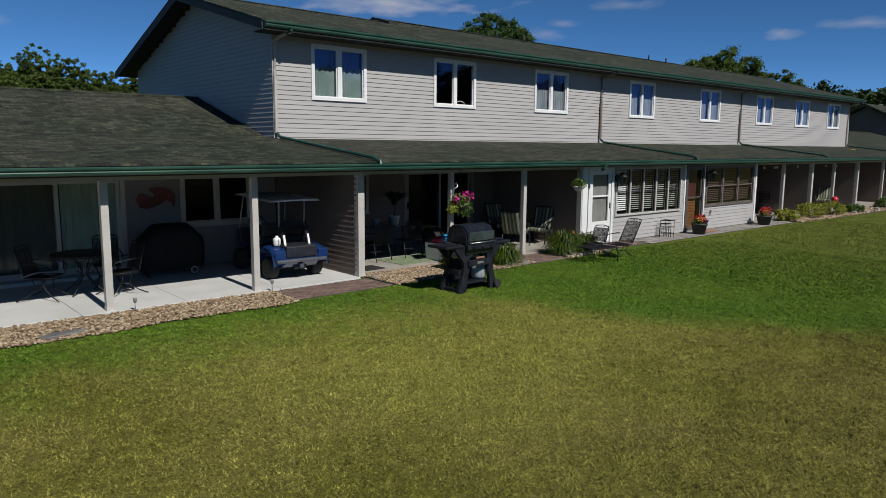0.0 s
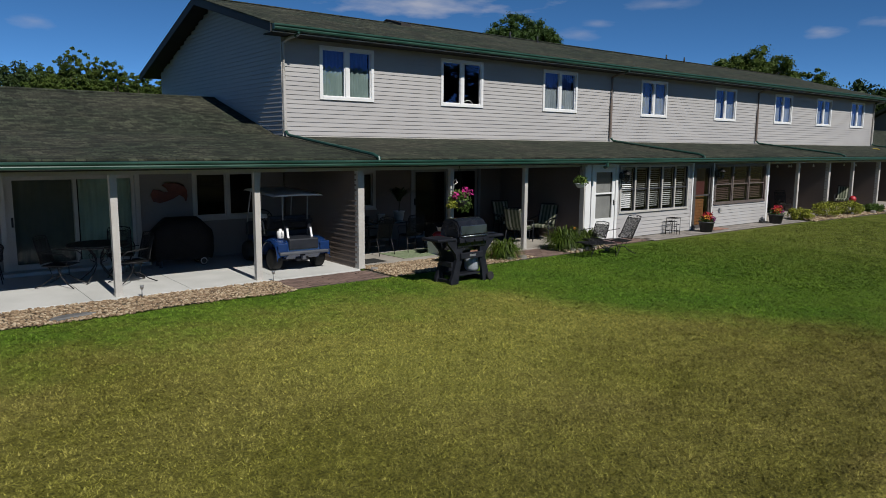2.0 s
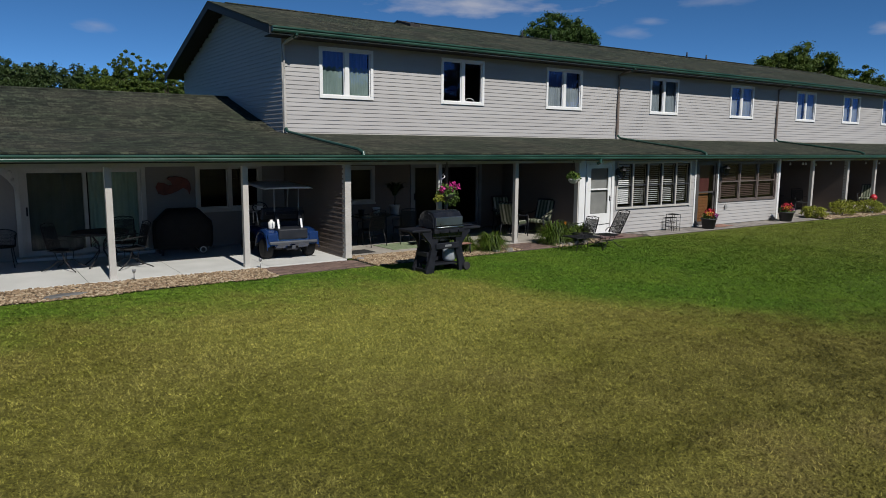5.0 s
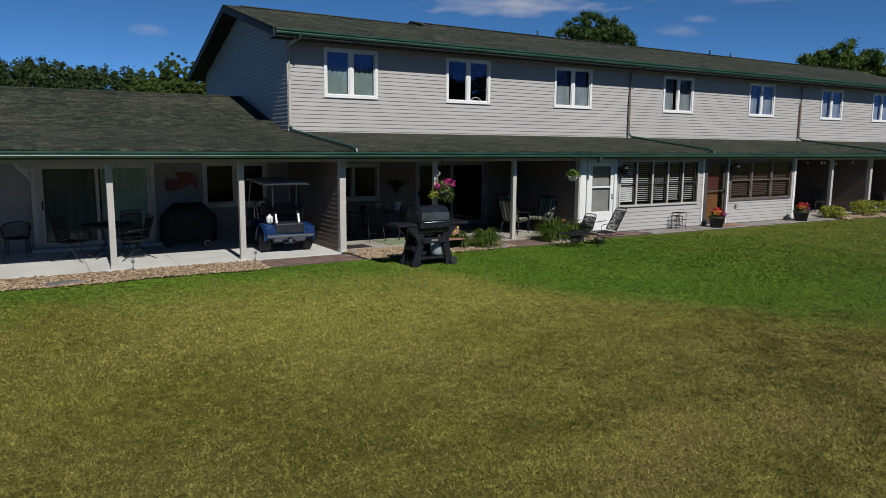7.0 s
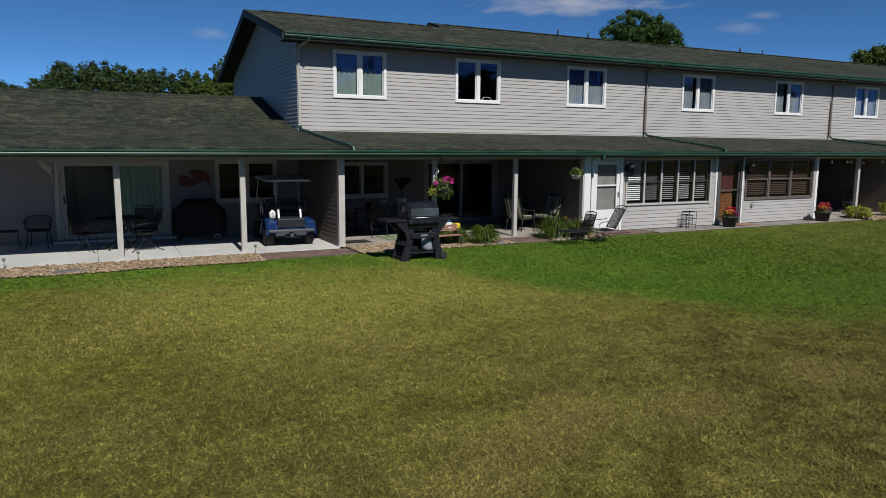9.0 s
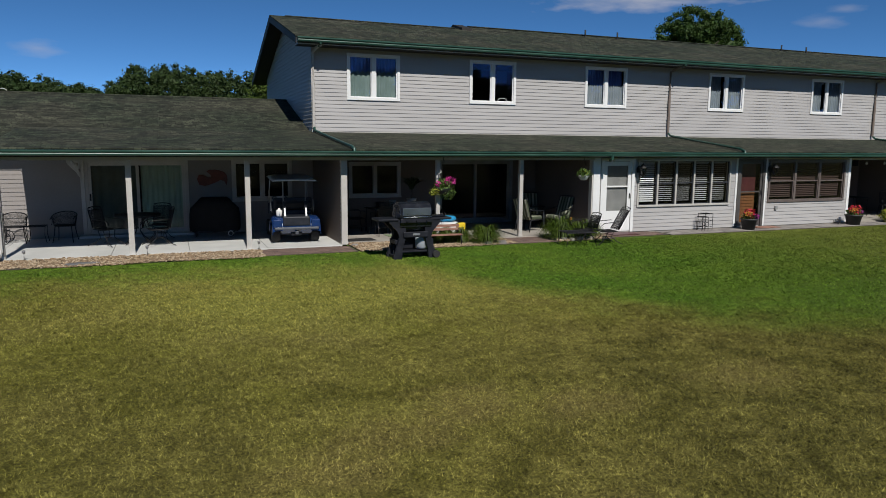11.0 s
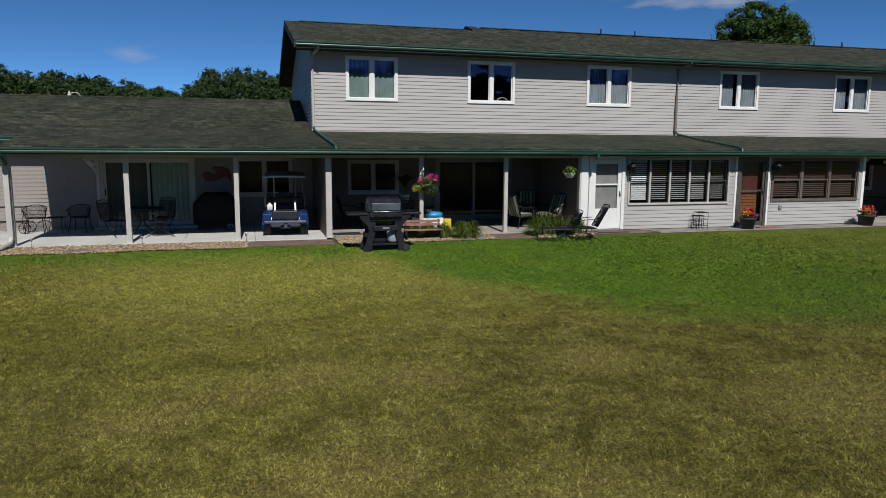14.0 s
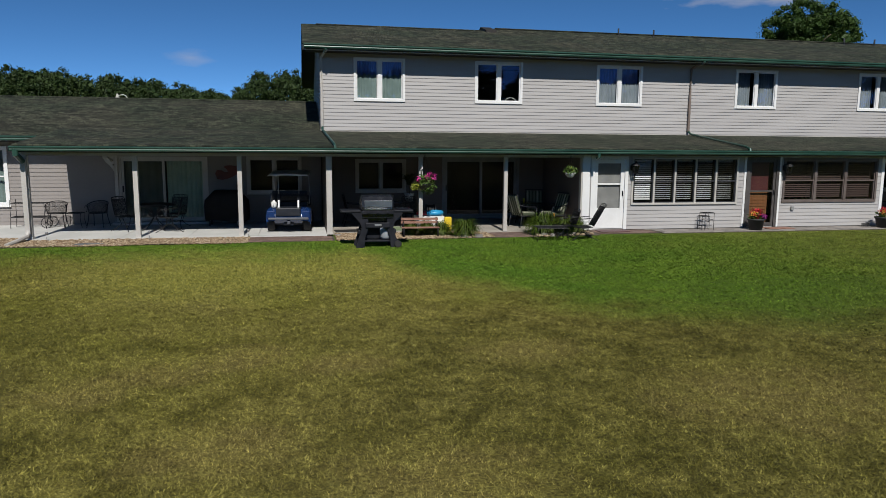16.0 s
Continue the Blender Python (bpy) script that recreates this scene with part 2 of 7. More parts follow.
    v = mathn(N, L, "MULTIPLY", mathn(N, L, "MULTIPLY_ADD", tuft, 1.1, 0.34), mathn(N, L, "MULTIPLY_ADD", mott, 0.7, 0.56))
    fleck = mathn(N, L, "MULTIPLY_ADD", wet, -0.9, 2.0)
    v = mathn(N, L, "MULTIPLY", v, mathn(N, L, "MULTIPLY_ADD", mathn(N, L, "SUBTRACT", speck, 0.5), fleck, 0.96))
    col = mixed(N, L, 1.0, col, (0.945, 1.0, 0.95), "MULTIPLY")
    return mixed(N, L, 1.0, col, put(N, L, "ShaderNodeCombineColor", {0: v, 1: v, 2: v}).outputs[0], "MULTIPLY"), tuft


def lawn_mat():
    m, N, L, P = nodes_of("lawn")
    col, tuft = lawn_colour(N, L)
    pos = put(N, L, "ShaderNodeNewGeometry").outputs["Position"]
    blade = put(N, L, "ShaderNodeTexNoise", {"Vector": pos, "Scale": 45.0, "Detail": 3.0}).outputs[0]
    v = mathn(N, L, "MULTIPLY_ADD", blade, 1.6, 0.0)
    L.new(mixed(N, L, 1.0, col, put(N, L, "ShaderNodeCombineColor", {0: v, 1: v, 2: v}).outputs[0], "MULTIPLY"), P.inputs["Base Color"])
    P.inputs["Roughness"].default_value = 0.95
    P.inputs["Specular IOR Level"].default_value = 0.15
    L.new(put(N, L, "ShaderNodeBump", {"Strength": 0.9, "Distance": 0.03, "Height": blade}).outputs[0], P.inputs["Normal"])
    return m


def blade_mat():
    m, N, L, P = nodes_of("grass_blades")
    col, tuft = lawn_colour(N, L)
    rnd = put(N, L, "ShaderNodeNewGeometry").outputs["Random Per Island"]
    v = mathn(N, L, "MULTIPLY_ADD", mathn(N, L, "POWER", rnd, 1.3), 1.15, 0.68)
    col = mixed(N, L, 1.0, col, put(N, L, "ShaderNodeCombineColor", {0: v, 1: v, 2: v}).outputs[0], "MULTIPLY")
    straw = mathn(N, L, "MULTIPLY", mathn(N, L, "GREATER_THAN", rnd, 0.96), 0.18)
    L.new(mixed(N, L, straw, col, (0.3, 0.25, 0.12)), P.inputs["Base Color"])
    P.inputs["Roughness"].default_value = 0.7
    P.inputs["Specular IOR Level"].default_value = 0.2
    return m


def leaf_mat(name, c1, c2, rough=0.6, patch=0.5):
    m, N, L, P = nodes_of(name)
    g = put(N, L, "ShaderNodeNewGeometry").outputs
    big = put(N, L, "ShaderNodeTexNoise", {"Vector": g["Position"], "Scale": patch, "Detail": 2.0}).outputs[0]
    f = mathn(N, L, "MULTIPLY_ADD", g["Random Per Island"], 0.6, mathn(N, L, "MULTIPLY_ADD", big, 0.8, -0.2))
    col = mixed(N, L, f, c1, c2)
    L.new(col, P.inputs["Base Color"])
    P.inputs["Roughness"].default_value = rough
    P.inputs["Specular IOR Level"].default_value = 0.25
    tr = put(N, L, "ShaderNodeBsdfTranslucent", {"Color": col})
    mx = put(N, L, "ShaderNodeMixShader", {0: 0.25, 1: P.outputs[0], 2: tr.outputs[0]})
    L.new(mx.outputs[0], N["Material Output"].inputs[0])
    return m


def stripe_mat():
    m, N, L, P = nodes_of("striped_fabric")
    tc = put(N, L, "ShaderNodeTexCoord").outputs["Object"]
    sep = put(N, L, "ShaderNodeSeparateXYZ", {0: tc}).outputs
    w = mathn(N, L, "PINGPONG", mathn(N, L, "ADD", sep[0], 5.0), 0.055)
    s = mathn(N, L, "GREATER_THAN", w, 0.03)
    thin = mathn(N, L, "GREATER_THAN", mathn(N, L, "PINGPONG", mathn(N, L, "ADD", sep[0], 5.0), 0.165), 0.135)
    weave = put(N, L, "ShaderNodeTexNoise", {"Vector": tc, "Scale": 160.0}).outputs[0]
    col = mixed(N, L, s, (0.05, 0.062, 0.034), (0.17, 0.18, 0.125))
    col = mixed(N, L, thin, col, (0.33, 0.33, 0.26))
    L.new(col, P.inputs["Base Color"])
    P.inputs["Roughness"].default_value = 0.9
    L.new(put(N, L, "ShaderNodeBump", {"Strength": 0.3, "Distance": 0.004, "Height": weave}).outputs[0], P.inputs["Normal"])
    return m


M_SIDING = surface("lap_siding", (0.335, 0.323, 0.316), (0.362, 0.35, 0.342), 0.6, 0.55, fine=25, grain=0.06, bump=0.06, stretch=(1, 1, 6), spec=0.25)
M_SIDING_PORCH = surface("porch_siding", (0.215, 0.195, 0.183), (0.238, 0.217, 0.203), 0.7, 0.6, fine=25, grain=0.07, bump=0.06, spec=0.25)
# tan siding, lowered further so that porch shade is partly in its colour
M_SIDING_TAN = surface("tan_siding_dimmed", (0.15, 0.118, 0.1), (0.172, 0.137, 0.117), 0.7, 0.6, fine=25, grain=0.07, bump=0.06, spec=0.25)
M_TRIM = surface("beige_trim", (0.3828, 0.3654, 0.335), (0.435, 0.4133, 0.3828), 2.0, 0.55, fine=30, grain=0.12)
M_WHITE = surface("white_vinyl", (0.6264, 0.6264, 0.6177), (0.6786, 0.6786, 0.6699), 2.0, 0.4, fine=20, grain=0.05, bump=0.04)
M_GUTTER = surface("green_gutter", (0.008, 0.04, 0.028), (0.022, 0.066, 0.048), 1.3, 0.4, fine=9, grain=0.3, bump=0.05, stretch=(1, 6, 6))
M_DARKTRIM = surface("dark_fascia", (0.02, 0.022, 0.027), (0.03, 0.032, 0.038), 2.0, 0.6, spec=0.2)
# near black: shade under eaves and porch roof is put into the colour
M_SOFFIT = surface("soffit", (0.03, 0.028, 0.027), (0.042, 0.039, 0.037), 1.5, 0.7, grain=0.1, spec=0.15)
M_SHINGLE = shingle_mat()
M_GLASS = glass_mat("window_glass", (0.74, 0.78, 0.8), 1.75, (0.5, 0.58, 1.0))
M_GLASS_SUN = glass_mat("sunroom_glass", (0.86, 0.88, 0.87), 1.5)
# pale metal that stands in for the reflection on the grill lid
M_LID_GLINT = surface("lid_glint_metal", (0.34, 0.35, 0.37), (0.42, 0.43, 0.45), 3, 0.3, metal=1.0, fine=60, grain=0.1, bump=0.05)
M_GLASS_DARK = glass_mat("door_glass", (0.84, 0.9, 0.87), 1.33)
# near black: the dimness of the rooms is put into this colour
M_INSIDE = surface("inside_wall_dimmed", (0.016, 0.0155, 0.015), (0.023, 0.022, 0.021), 1.0, 0.8, spec=0.15)
M_CONCRETE = surface("concrete", (0.435, 0.435, 0.4133), (0.5046, 0.5002, 0.4785), 1.2, 0.85, fine=60, grain=0.14, bump=0.2)
M_PATIO = surface("old_concrete", (0.25, 0.225, 0.195), (0.33, 0.305, 0.265), 1.4, 0.9, fine=40, grain=0.22, bump=0.25)
M_BRICK = surface("red_paver", (0.1131, 0.07395, 0.0609), (0.1653, 0.1087, 0.087), 6.0, 0.9, fine=60, grain=0.3, bump=0.3, vary=0.25)
M_PAVER = surface("grey_paver", (0.174, 0.1522, 0.1392), (0.2523, 0.2306, 0.2088), 3.0, 0.9, fine=50, grain=0.25, bump=0.3, vary=0.2)
M_SOIL = surface("soil", (0.0435, 0.0348, 0.0261), (0.0783, 0.06525, 0.04785), 5.0, 0.95, fine=50, grain=0.4, bump=0.6)
M_ROCK = surface("flat_rock", (0.087, 0.087, 0.087), (0.1479, 0.1436, 0.1392), 5.0, 0.85, fine=30, grain=0.3, bump=0.5)
M_IRON = surface("black_iron", (0.00696, 0.00696, 0.00783), (0.01218, 0.01218, 0.01305), 10, 0.5, fine=80, grain=0.2, spec=0.3)
M_BLACK = surface("black_plastic", (0.00783, 0.0087, 0.01218), (0.01479, 0.01566, 0.02088), 4, 0.5, fine=90, grain=0.2, spec=0.25)
M_ENAMEL = surface("black_enamel", (0.00783, 0.0087, 0.01131), (0.01305, 0.01392, 0.0174), 4, 0.25, fine=60, grain=0.15, coat=0.3, bump=0.05)
M_COVER = surface("black_cover", (0.00435, 0.00435, 0.00522), (0.0087, 0.0087, 0.00957), 5, 0.75, fine=25, grain=0.3, bump=0.5, spec=0.2)
M_STEEL = surface("brushed_steel", (0.4785, 0.4785, 0.4872), (0.5655, 0.5655, 0.5742), 3, 0.3, metal=1.0, fine=60, grain=0.1, stretch=(1, 20, 20))
M_ALU = surface("aluminium_trim", (0.2784, 0.2784, 0.2784), (0.348, 0.348, 0.348), 3, 0.4, metal=0.6, grain=0.1)
M_BLUE = surface("blue_paint", (0.006, 0.022, 0.085), (0.009, 0.03, 0.11), 2, 0.22, fine=40, grain=0.1, coat=1.0, bump=0.02)
M_RUBBER = surface("rubber", (0.01044, 0.01044, 0.01044), (0.01914, 0.01827, 0.0174), 6, 0.8, fine=60, grain=0.3)
M_BUMPER = surface("bumper_rubber", (0.04785, 0.0522, 0.06264), (0.0696, 0.07395, 0.087), 4, 0.5, fine=60, grain=0.2)
M_CANOPY = surface("canopy_plastic", (0.66, 0.66, 0.63), (0.74, 0.74, 0.7), 3, 0.5, grain=0.1)
M_VINYL = surface("dark_vinyl", (0.01, 0.012, 0.017), (0.018, 0.02, 0.026), 5, 0.45, fine=50, grain=0.2, spec=0.35)
M_STRIPE = stripe_mat()
M_RED = surface("red_plastic", (0.348, 0.0174, 0.0261), (0.435, 0.0261, 0.0348), 4, 0.4, grain=0.1)
M_CYAN = surface("blue_plastic", (0.0174, 0.2175, 0.435), (0.0261, 0.2784, 0.5046), 4, 0.4, grain=0.1)
M_YELLOW = surface("yellow_plastic", (0.609, 0.435, 0.0174), (0.6786, 0.5046, 0.0435), 4, 0.5, grain=0.1)
M_WOOD = surface("weathered_wood", (0.17, 0.075, 0.05), (0.3, 0.17, 0.125), 4, 0.7, fine=30, grain=0.3, bump=0.3, stretch=(1, 8, 8))
M_RUST = surface("rust_red_metal", (0.0957, 0.02088, 0.01566), (0.1479, 0.0348, 0.02436), 7, 0.6, fine=40, grain=0.3)
M_CURTAIN = surface("sheer_curtain", (0.15, 0.205, 0.185), (0.2, 0.26, 0.235), 3, 0.9, grain=0.1)
M_CURTAIN_D = surface("green_sheer", (0.27, 0.36, 0.31), (0.32, 0.41, 0.355), 3, 0.9, grain=0.08)
# blue of the sky's reflection in the upper panes, put into a colour
M_MIRRORED_SKY = surface("mirrored_sky", (0.13, 0.19, 0.45), (0.17, 0.23, 0.5), 3, 0.8, grain=0.06)
# darker copy of the white blind: shade on tilted slats put into grey
M_BLIND_DIM = surface("dimmed_blind", (0.27, 0.28, 0.29), (0.32, 0.33, 0.34), 3, 0.5, grain=0.05)
# dimmed copy of the green sheer; the pane's haze is put into its colour
M_CURTAIN_DIM = surface("dim_curtain", (0.06, 0.072, 0.07), (0.08, 0.092, 0.088), 3, 0.9, grain=0.1)
M_CURTAIN_W = surface("pale_curtain", (0.2, 0.235, 0.255), (0.26, 0.29, 0.3), 3, 0.9, grain=0.1)
M_BLIND = surface("white_blind", (0.4785, 0.4872, 0.5046), (0.5481, 0.5568, 0.5655), 3, 0.5, grain=0.05)
M_BROWNFRAME = surface("brown_frame", (0.088, 0.068, 0.06), (0.118, 0.095, 0.085), 3, 0.5, grain=0.15)
M_BROWNBLIND = surface("brown_blind", (0.022, 0.0085, 0.0075), (0.032, 0.013, 0.011), 3, 0.6, grain=0.15)
M_WOODDOOR = surface("stained_door", (0.1305, 0.0522, 0.01914), (0.1827, 0.0783, 0.02958), 3, 0.5, fine=20, grain=0.3, stretch=(8, 8, 1))
M_MAROON = surface("maroon_panel", (0.0522, 0.01305, 0.01392), (0.07395, 0.0174, 0.01827), 3, 0.5, grain=0.15)
M_GREYFRAME = surface("grey_frame", (0.174, 0.174, 0.174), (0.2262, 0.2262, 0.2218), 3, 0.5, grain=0.1)
M_TANK = surface("tank_paint", (0.26, 0.28, 0.31), (0.33, 0.35, 0.38), 4, 0.4, grain=0.15)
M_DARKDOOR = surface("dark_bronze_frame", (0.05, 0.045, 0.043), (0.075, 0.068, 0.064), 3, 0.5, grain=0.1)
M_POT = surface("dark_pot", (0.0174, 0.0174, 0.01914), (0.03045, 0.03045, 0.03219), 5, 0.6, grain=0.2)
M_POT_W = surface("white_pot", (0.5655, 0.5568, 0.522), (0.6264, 0.6177, 0.5829), 5, 0.5, grain=0.1)
M_MAT = surface("green_mat", (0.1131, 0.1566, 0.0783), (0.2088, 0.2436, 0.1479), 14, 0.95, fine=90, grain=0.3, bump=0.4)
M_LEAF = leaf_mat("plant_leaf", (0.03915, 0.0783, 0.01305), (0.1044, 0.1653, 0.0348))
M_LILY = leaf_mat("lily_leaf", (0.018, 0.045, 0.005), (0.105, 0.145, 0.016), 0.5)
M_POTLEAF = leaf_mat("pot_leaf", (0.012, 0.026, 0.006), (0.03, 0.05, 0.012))
M_YBUSH = leaf_mat("gold_leaf", (0.1305, 0.1653, 0.0174), (0.3132, 0.3132, 0.0435))
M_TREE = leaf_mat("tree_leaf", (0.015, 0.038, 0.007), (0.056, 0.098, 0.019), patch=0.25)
# lighter copy of the tree leaf, with sunlight put into the colour
M_TREE_SUNLIT = leaf_mat("sunlit_leaf", (0.026, 0.055, 0.009), (0.105, 0.145, 0.026), patch=0.25)
M_TREE2 = leaf_mat("far_leaf", (0.014, 0.031, 0.009), (0.05, 0.078, 0.021), patch=0.08)
M_BARK = surface("bark", (0.0783, 0.0609, 0.0435), (0.1305, 0.1044, 0.0783), 3, 0.9, fine=15, grain=0.4, bump=0.8, stretch=(3, 3, 0.6))
M_PINK = leaf_mat("pink_petal", (0.435, 0.0174, 0.174), (0.609, 0.0522, 0.3045))
M_REDFL = leaf_mat("red_petal", (0.3915, 0.0087, 0.0261), (0.5655, 0.0522, 0.0696))
M_ORANGE = leaf_mat("orange_petal", (0.609, 0.1914, 0.0261), (0.696, 0.435, 0.087))
M_PURPLE = leaf_mat("purple_petal", (0.261, 0.0174, 0.1914), (0.3915, 0.0435, 0.3045))
M_LAMPGLASS = glass_mat("lantern_glass", (0.5, 0.5, 0.48))
M_LAWN = lawn_mat()
M_BLADE = blade_mat()


def pebble_mat():
    m, N, L, P = nodes_of("pebbles")
    g = put(N, L, "ShaderNodeNewGeometry").outputs
    ramp = put(N, L, "ShaderNodeValToRGB", {0: g["Random Per Island"]})
    e = ramp.color_ramp.elements
    e[0].position, e[0].color = 0.0, (0.13, 0.085, 0.048, 1)
    e[1].position, e[1].color = 1.0, (0.5, 0.405, 0.28, 1)
    for p, c in ((0.3, (0.23, 0.155, 0.092, 1)), (0.55, (0.32, 0.225, 0.135, 1)), (0.8, (0.39, 0.3, 0.195, 1))):
        k = e.new(p)
        k.color = c
    n = put(N, L, "ShaderNodeTexNoise", {"Vector": g["Position"], "Scale": 60.0}).outputs[0]
    v = mathn(N, L, "MULTIPLY_ADD", n, 0.7, 0.5)
    L.new(mixed(N, L, 1.0, ramp.outputs[0], put(N, L, "ShaderNodeCombineColor", {0: v, 1: v, 2: v}).outputs[0], "MULTIPLY"), P.inputs["Base Color"])
    P.inputs["Roughness"].default_value = 0.85
    return m


M_PEBBLE = pebble_mat()

# ---- building helpers ----
def bm_box(bm, x0, x1, y0, y1, z0, z1, bevel=0.0):
    v = [bm.verts.new((x, y, z)) for x in (x0, x1) for y in (y0, y1) for z in (z0, z1)]
    fs = [bm.faces.new([v[i] for i in q]) for q in ((0, 1, 3, 2), (4, 6, 7, 5), (0, 4, 5, 1), (2, 3, 7, 6), (0, 2, 6, 4), (1, 5, 7, 3))]
    if bevel:
        es = list({e for f in fs for e in f.edges})
        bmesh.ops.bevel(bm, geom=es, offset=bevel, segments=2, profile=0.6, affect="EDGES")
    return v


def bm_tube(bm, pts, r, seg=6, closed=False, r2=None):
    """A round bar along points; r2 is the radius at its end."""
    pts = [Vector(p) for p in pts]
    rings = []
    n = len(pts)
    for i, p in enumerate(pts):
        a = pts[(i - 1) % n] if (i or closed) else p
        b = pts[(i + 1) % n] if (i < n - 1 or closed) else p
        d = (b - a).normalized()
        side = d.cross(Vector((0, 0, 1)))
        side = side.normalized() if side.length > 1e-3 else Vector((1, 0, 0))
        up = side.cross(d).normalized()
        rr = r if r2 is None else r + (r2 - r) * i / (n - 1)
        rings.append([bm.verts.new(p + (side * math.cos(k) + up * math.sin(k)) * rr) for k in (2 * math.pi * j / seg for j in range(seg))])
    for i in range(n if closed else n - 1):
        A, B = rings[i], rings[(i + 1) % n]
        for j in range(seg):
            bm.faces.new((A[j], A[(j + 1) % seg], B[(j + 1) % seg], B[j]))
    if not closed:
        bm.faces.new(rings[0][::-1])
        bm.faces.new(rings[-1])


def bm_lathe(bm, prof, c=(0, 0, 0), seg=16, axis="z", squash=1.0):
    rings = []
    for r, h in prof:
        ring = []
        for j in range(seg):
            a = 2 * math.pi * j / seg
            p = (r * math.cos(a), r * math.sin(a) * squash, h)
            if axis == "x":
                p = (h, p[0], p[1])
            elif axis == "y":
                p = (p[0], h, p[1])
            ring.append(bm.verts.new(Vector(p) + Vector(c)))
        rings.append(ring)
    for A, B in zip(rings, rings[1:]):
        for j in range(seg):
            bm.faces.new((A[j], A[(j + 1) % seg], B[(j + 1) % seg], B[j]))
    if prof[0][0] > 1e-4:
        bm.faces.new(rings[0][::-1])
    if prof[-1][0] > 1e-4:
        bm.faces.new(rings[-1])


def bm_plate(bm, outline, y0, y1, plane="xz"):
    """An outline extruded between two depths."""
    def at(p, d):
        return (p[0], d, p[1]) if plane == "xz" else ((d, p[0], p[1]) if plane == "yz" else (p[0], p[1], d))
    A = [bm.verts.new(at(p, y0)) for p in outline]
    B = [bm.verts.new(at(p, y1)) for p in outline]
    n = len(A)
    bm.faces.new(A)
    bm.faces.new(B[::-1])
    for i in range(n):
        bm.faces.new((A[i], B[i], B[(i + 1) % n], A[(i + 1) % n]))


def finish(bm, name, mat, smooth=False):
    bmesh.ops.recalc_face_normals(bm, faces=bm.faces)
    me = bpy.data.meshes.new(name)
    bm.to_mesh(me)
    bm.free()
    if mat:
        me.materials.append(mat)
    if smooth:
        me.shade_smooth()
    return me


def part(name, bm, material, parent, label="", smooth=False, m=None):
    ob = new(name, finish(bm, name, material, smooth))
    ob.parent = parent
    if m is not None:
        ob.matrix_basis = m
    if label:
        tagged(ob, label)
    return ob


def thing(name, m, label, category, group="", kind=""):
    ob = new(name)
    ob.empty_display_size = 0.2
    ob.matrix_basis = m
    return tagged(ob, label, category, group, kind)


def single(name, bm, material, label, category, kind="", group="", smooth=False, m=None):
    ob = new(name, finish(bm, name, material, smooth))
    if m is not None:
        ob.matrix_basis = m
    return tagged(ob, label, category, group, kind)


def box_part(name, parent, mat, x0, x1, y0, y1, z0, z1, bevel=0.0, label=""):
    bm = bmesh.new()
    bm_box(bm, x0, x1, y0, y1, z0, z1, bevel)
    return part(name, bm, mat, parent, label)


def pane_part(parent, mat, x0, x1, y, z0, z1):
    """A sheet of glass facing the lawn; daylight passes it freely."""
    bm = bmesh.new()
    bm.faces.new([bm.verts.new(p) for p in ((x0, y, z0), (x1, y, z0), (x1, y, z1), (x0, y, z1))])
    me = bpy.data.meshes.new("pane")
    bm.to_mesh(me)
    bm.free()
    me.materials.append(mat)
    g = new("pane", me)
    g.parent = parent
    g.visible_shadow = False
    return g


def tube_part(name, parent, mat, pts, r, seg=6, closed=False, label="", r2=None):
    bm = bmesh.new()
    bm_tube(bm, pts, r, seg, closed, r2)
    return part(name, bm, mat, parent, label, True)


def arc(c, r, a0, a1, n, plane="xz", ry=None):
    ry = r if ry is None else ry
    out = []
    for i in range(n + 1):
        a = radians(a0 + (a1 - a0) * i / n)
        u, v = r * math.cos(a), ry * math.sin(a)
        out.append((c[0] + u, c[1], c[2] + v) if plane == "xz" else ((c[0], c[1] + u, c[2] + v) if plane == "yz" else (c[0] + u, c[1] + v, c[2])))
    return out


def mesh_fast(name, verts, faces, mat):
    """A mesh from arrays: verts n x 3, faces m x k."""
    me = bpy.data.meshes.new(name)
    m, k = faces.shape
    me.vertices.add(len(verts))
    me.vertices.foreach_set("co", np.asarray(verts, np.float32).ravel())
    me.loops.add(m * k)
    me.loops.foreach_set("vertex_index", faces.astype(np.int32).ravel())
    me.polygons.add(m)
    me.polygons.foreach_set("loop_start", np.arange(0, m * k, k, dtype=np.int32))
    me.update(calc_edges=True)
    me.materials.append(mat)
    return me


def wire_mesh(bm, corners, nu, nv, r=0.0025):
    """A woven grid of thin bars between four corners (two along u, two along v)."""
    a, b, c, d = [Vector(p) for p in corners]
    for i in range(nu + 1):
        s = i / nu
        bm_tube(bm, (a.lerp(b, s), d.lerp(c, s)), r, 3)
    for j in range(nv + 1):
        s = j / nv
        bm_tube(bm, (a.lerp(d, s), b.lerp(c, s)), r, 3)

# ---- ground ----
LAWN_Z = -0.05
bm = bmesh.new()
R = 3000.0
vs = [bm.verts.new((x, y, LAWN_Z)) for x, y in ((-R, -R), (R, -R), (R, R), (-R, R))]
bm.faces.new(vs)
single("ground", bm, M_LAWN, "mown lawn, green near the house and dry olive beyond", "lawn", "structure")

LAP = 0.113


def spans(lo, hi, holes):
    """What is left of lo..hi when the holes are cut away."""
    out = [(lo, hi)]
    for a, b in holes:
        out = [s for x, y in out for s in ((x, min(y, a)), (max(x, b), y)) if s[1] - s[0] > 0.004]
    return out


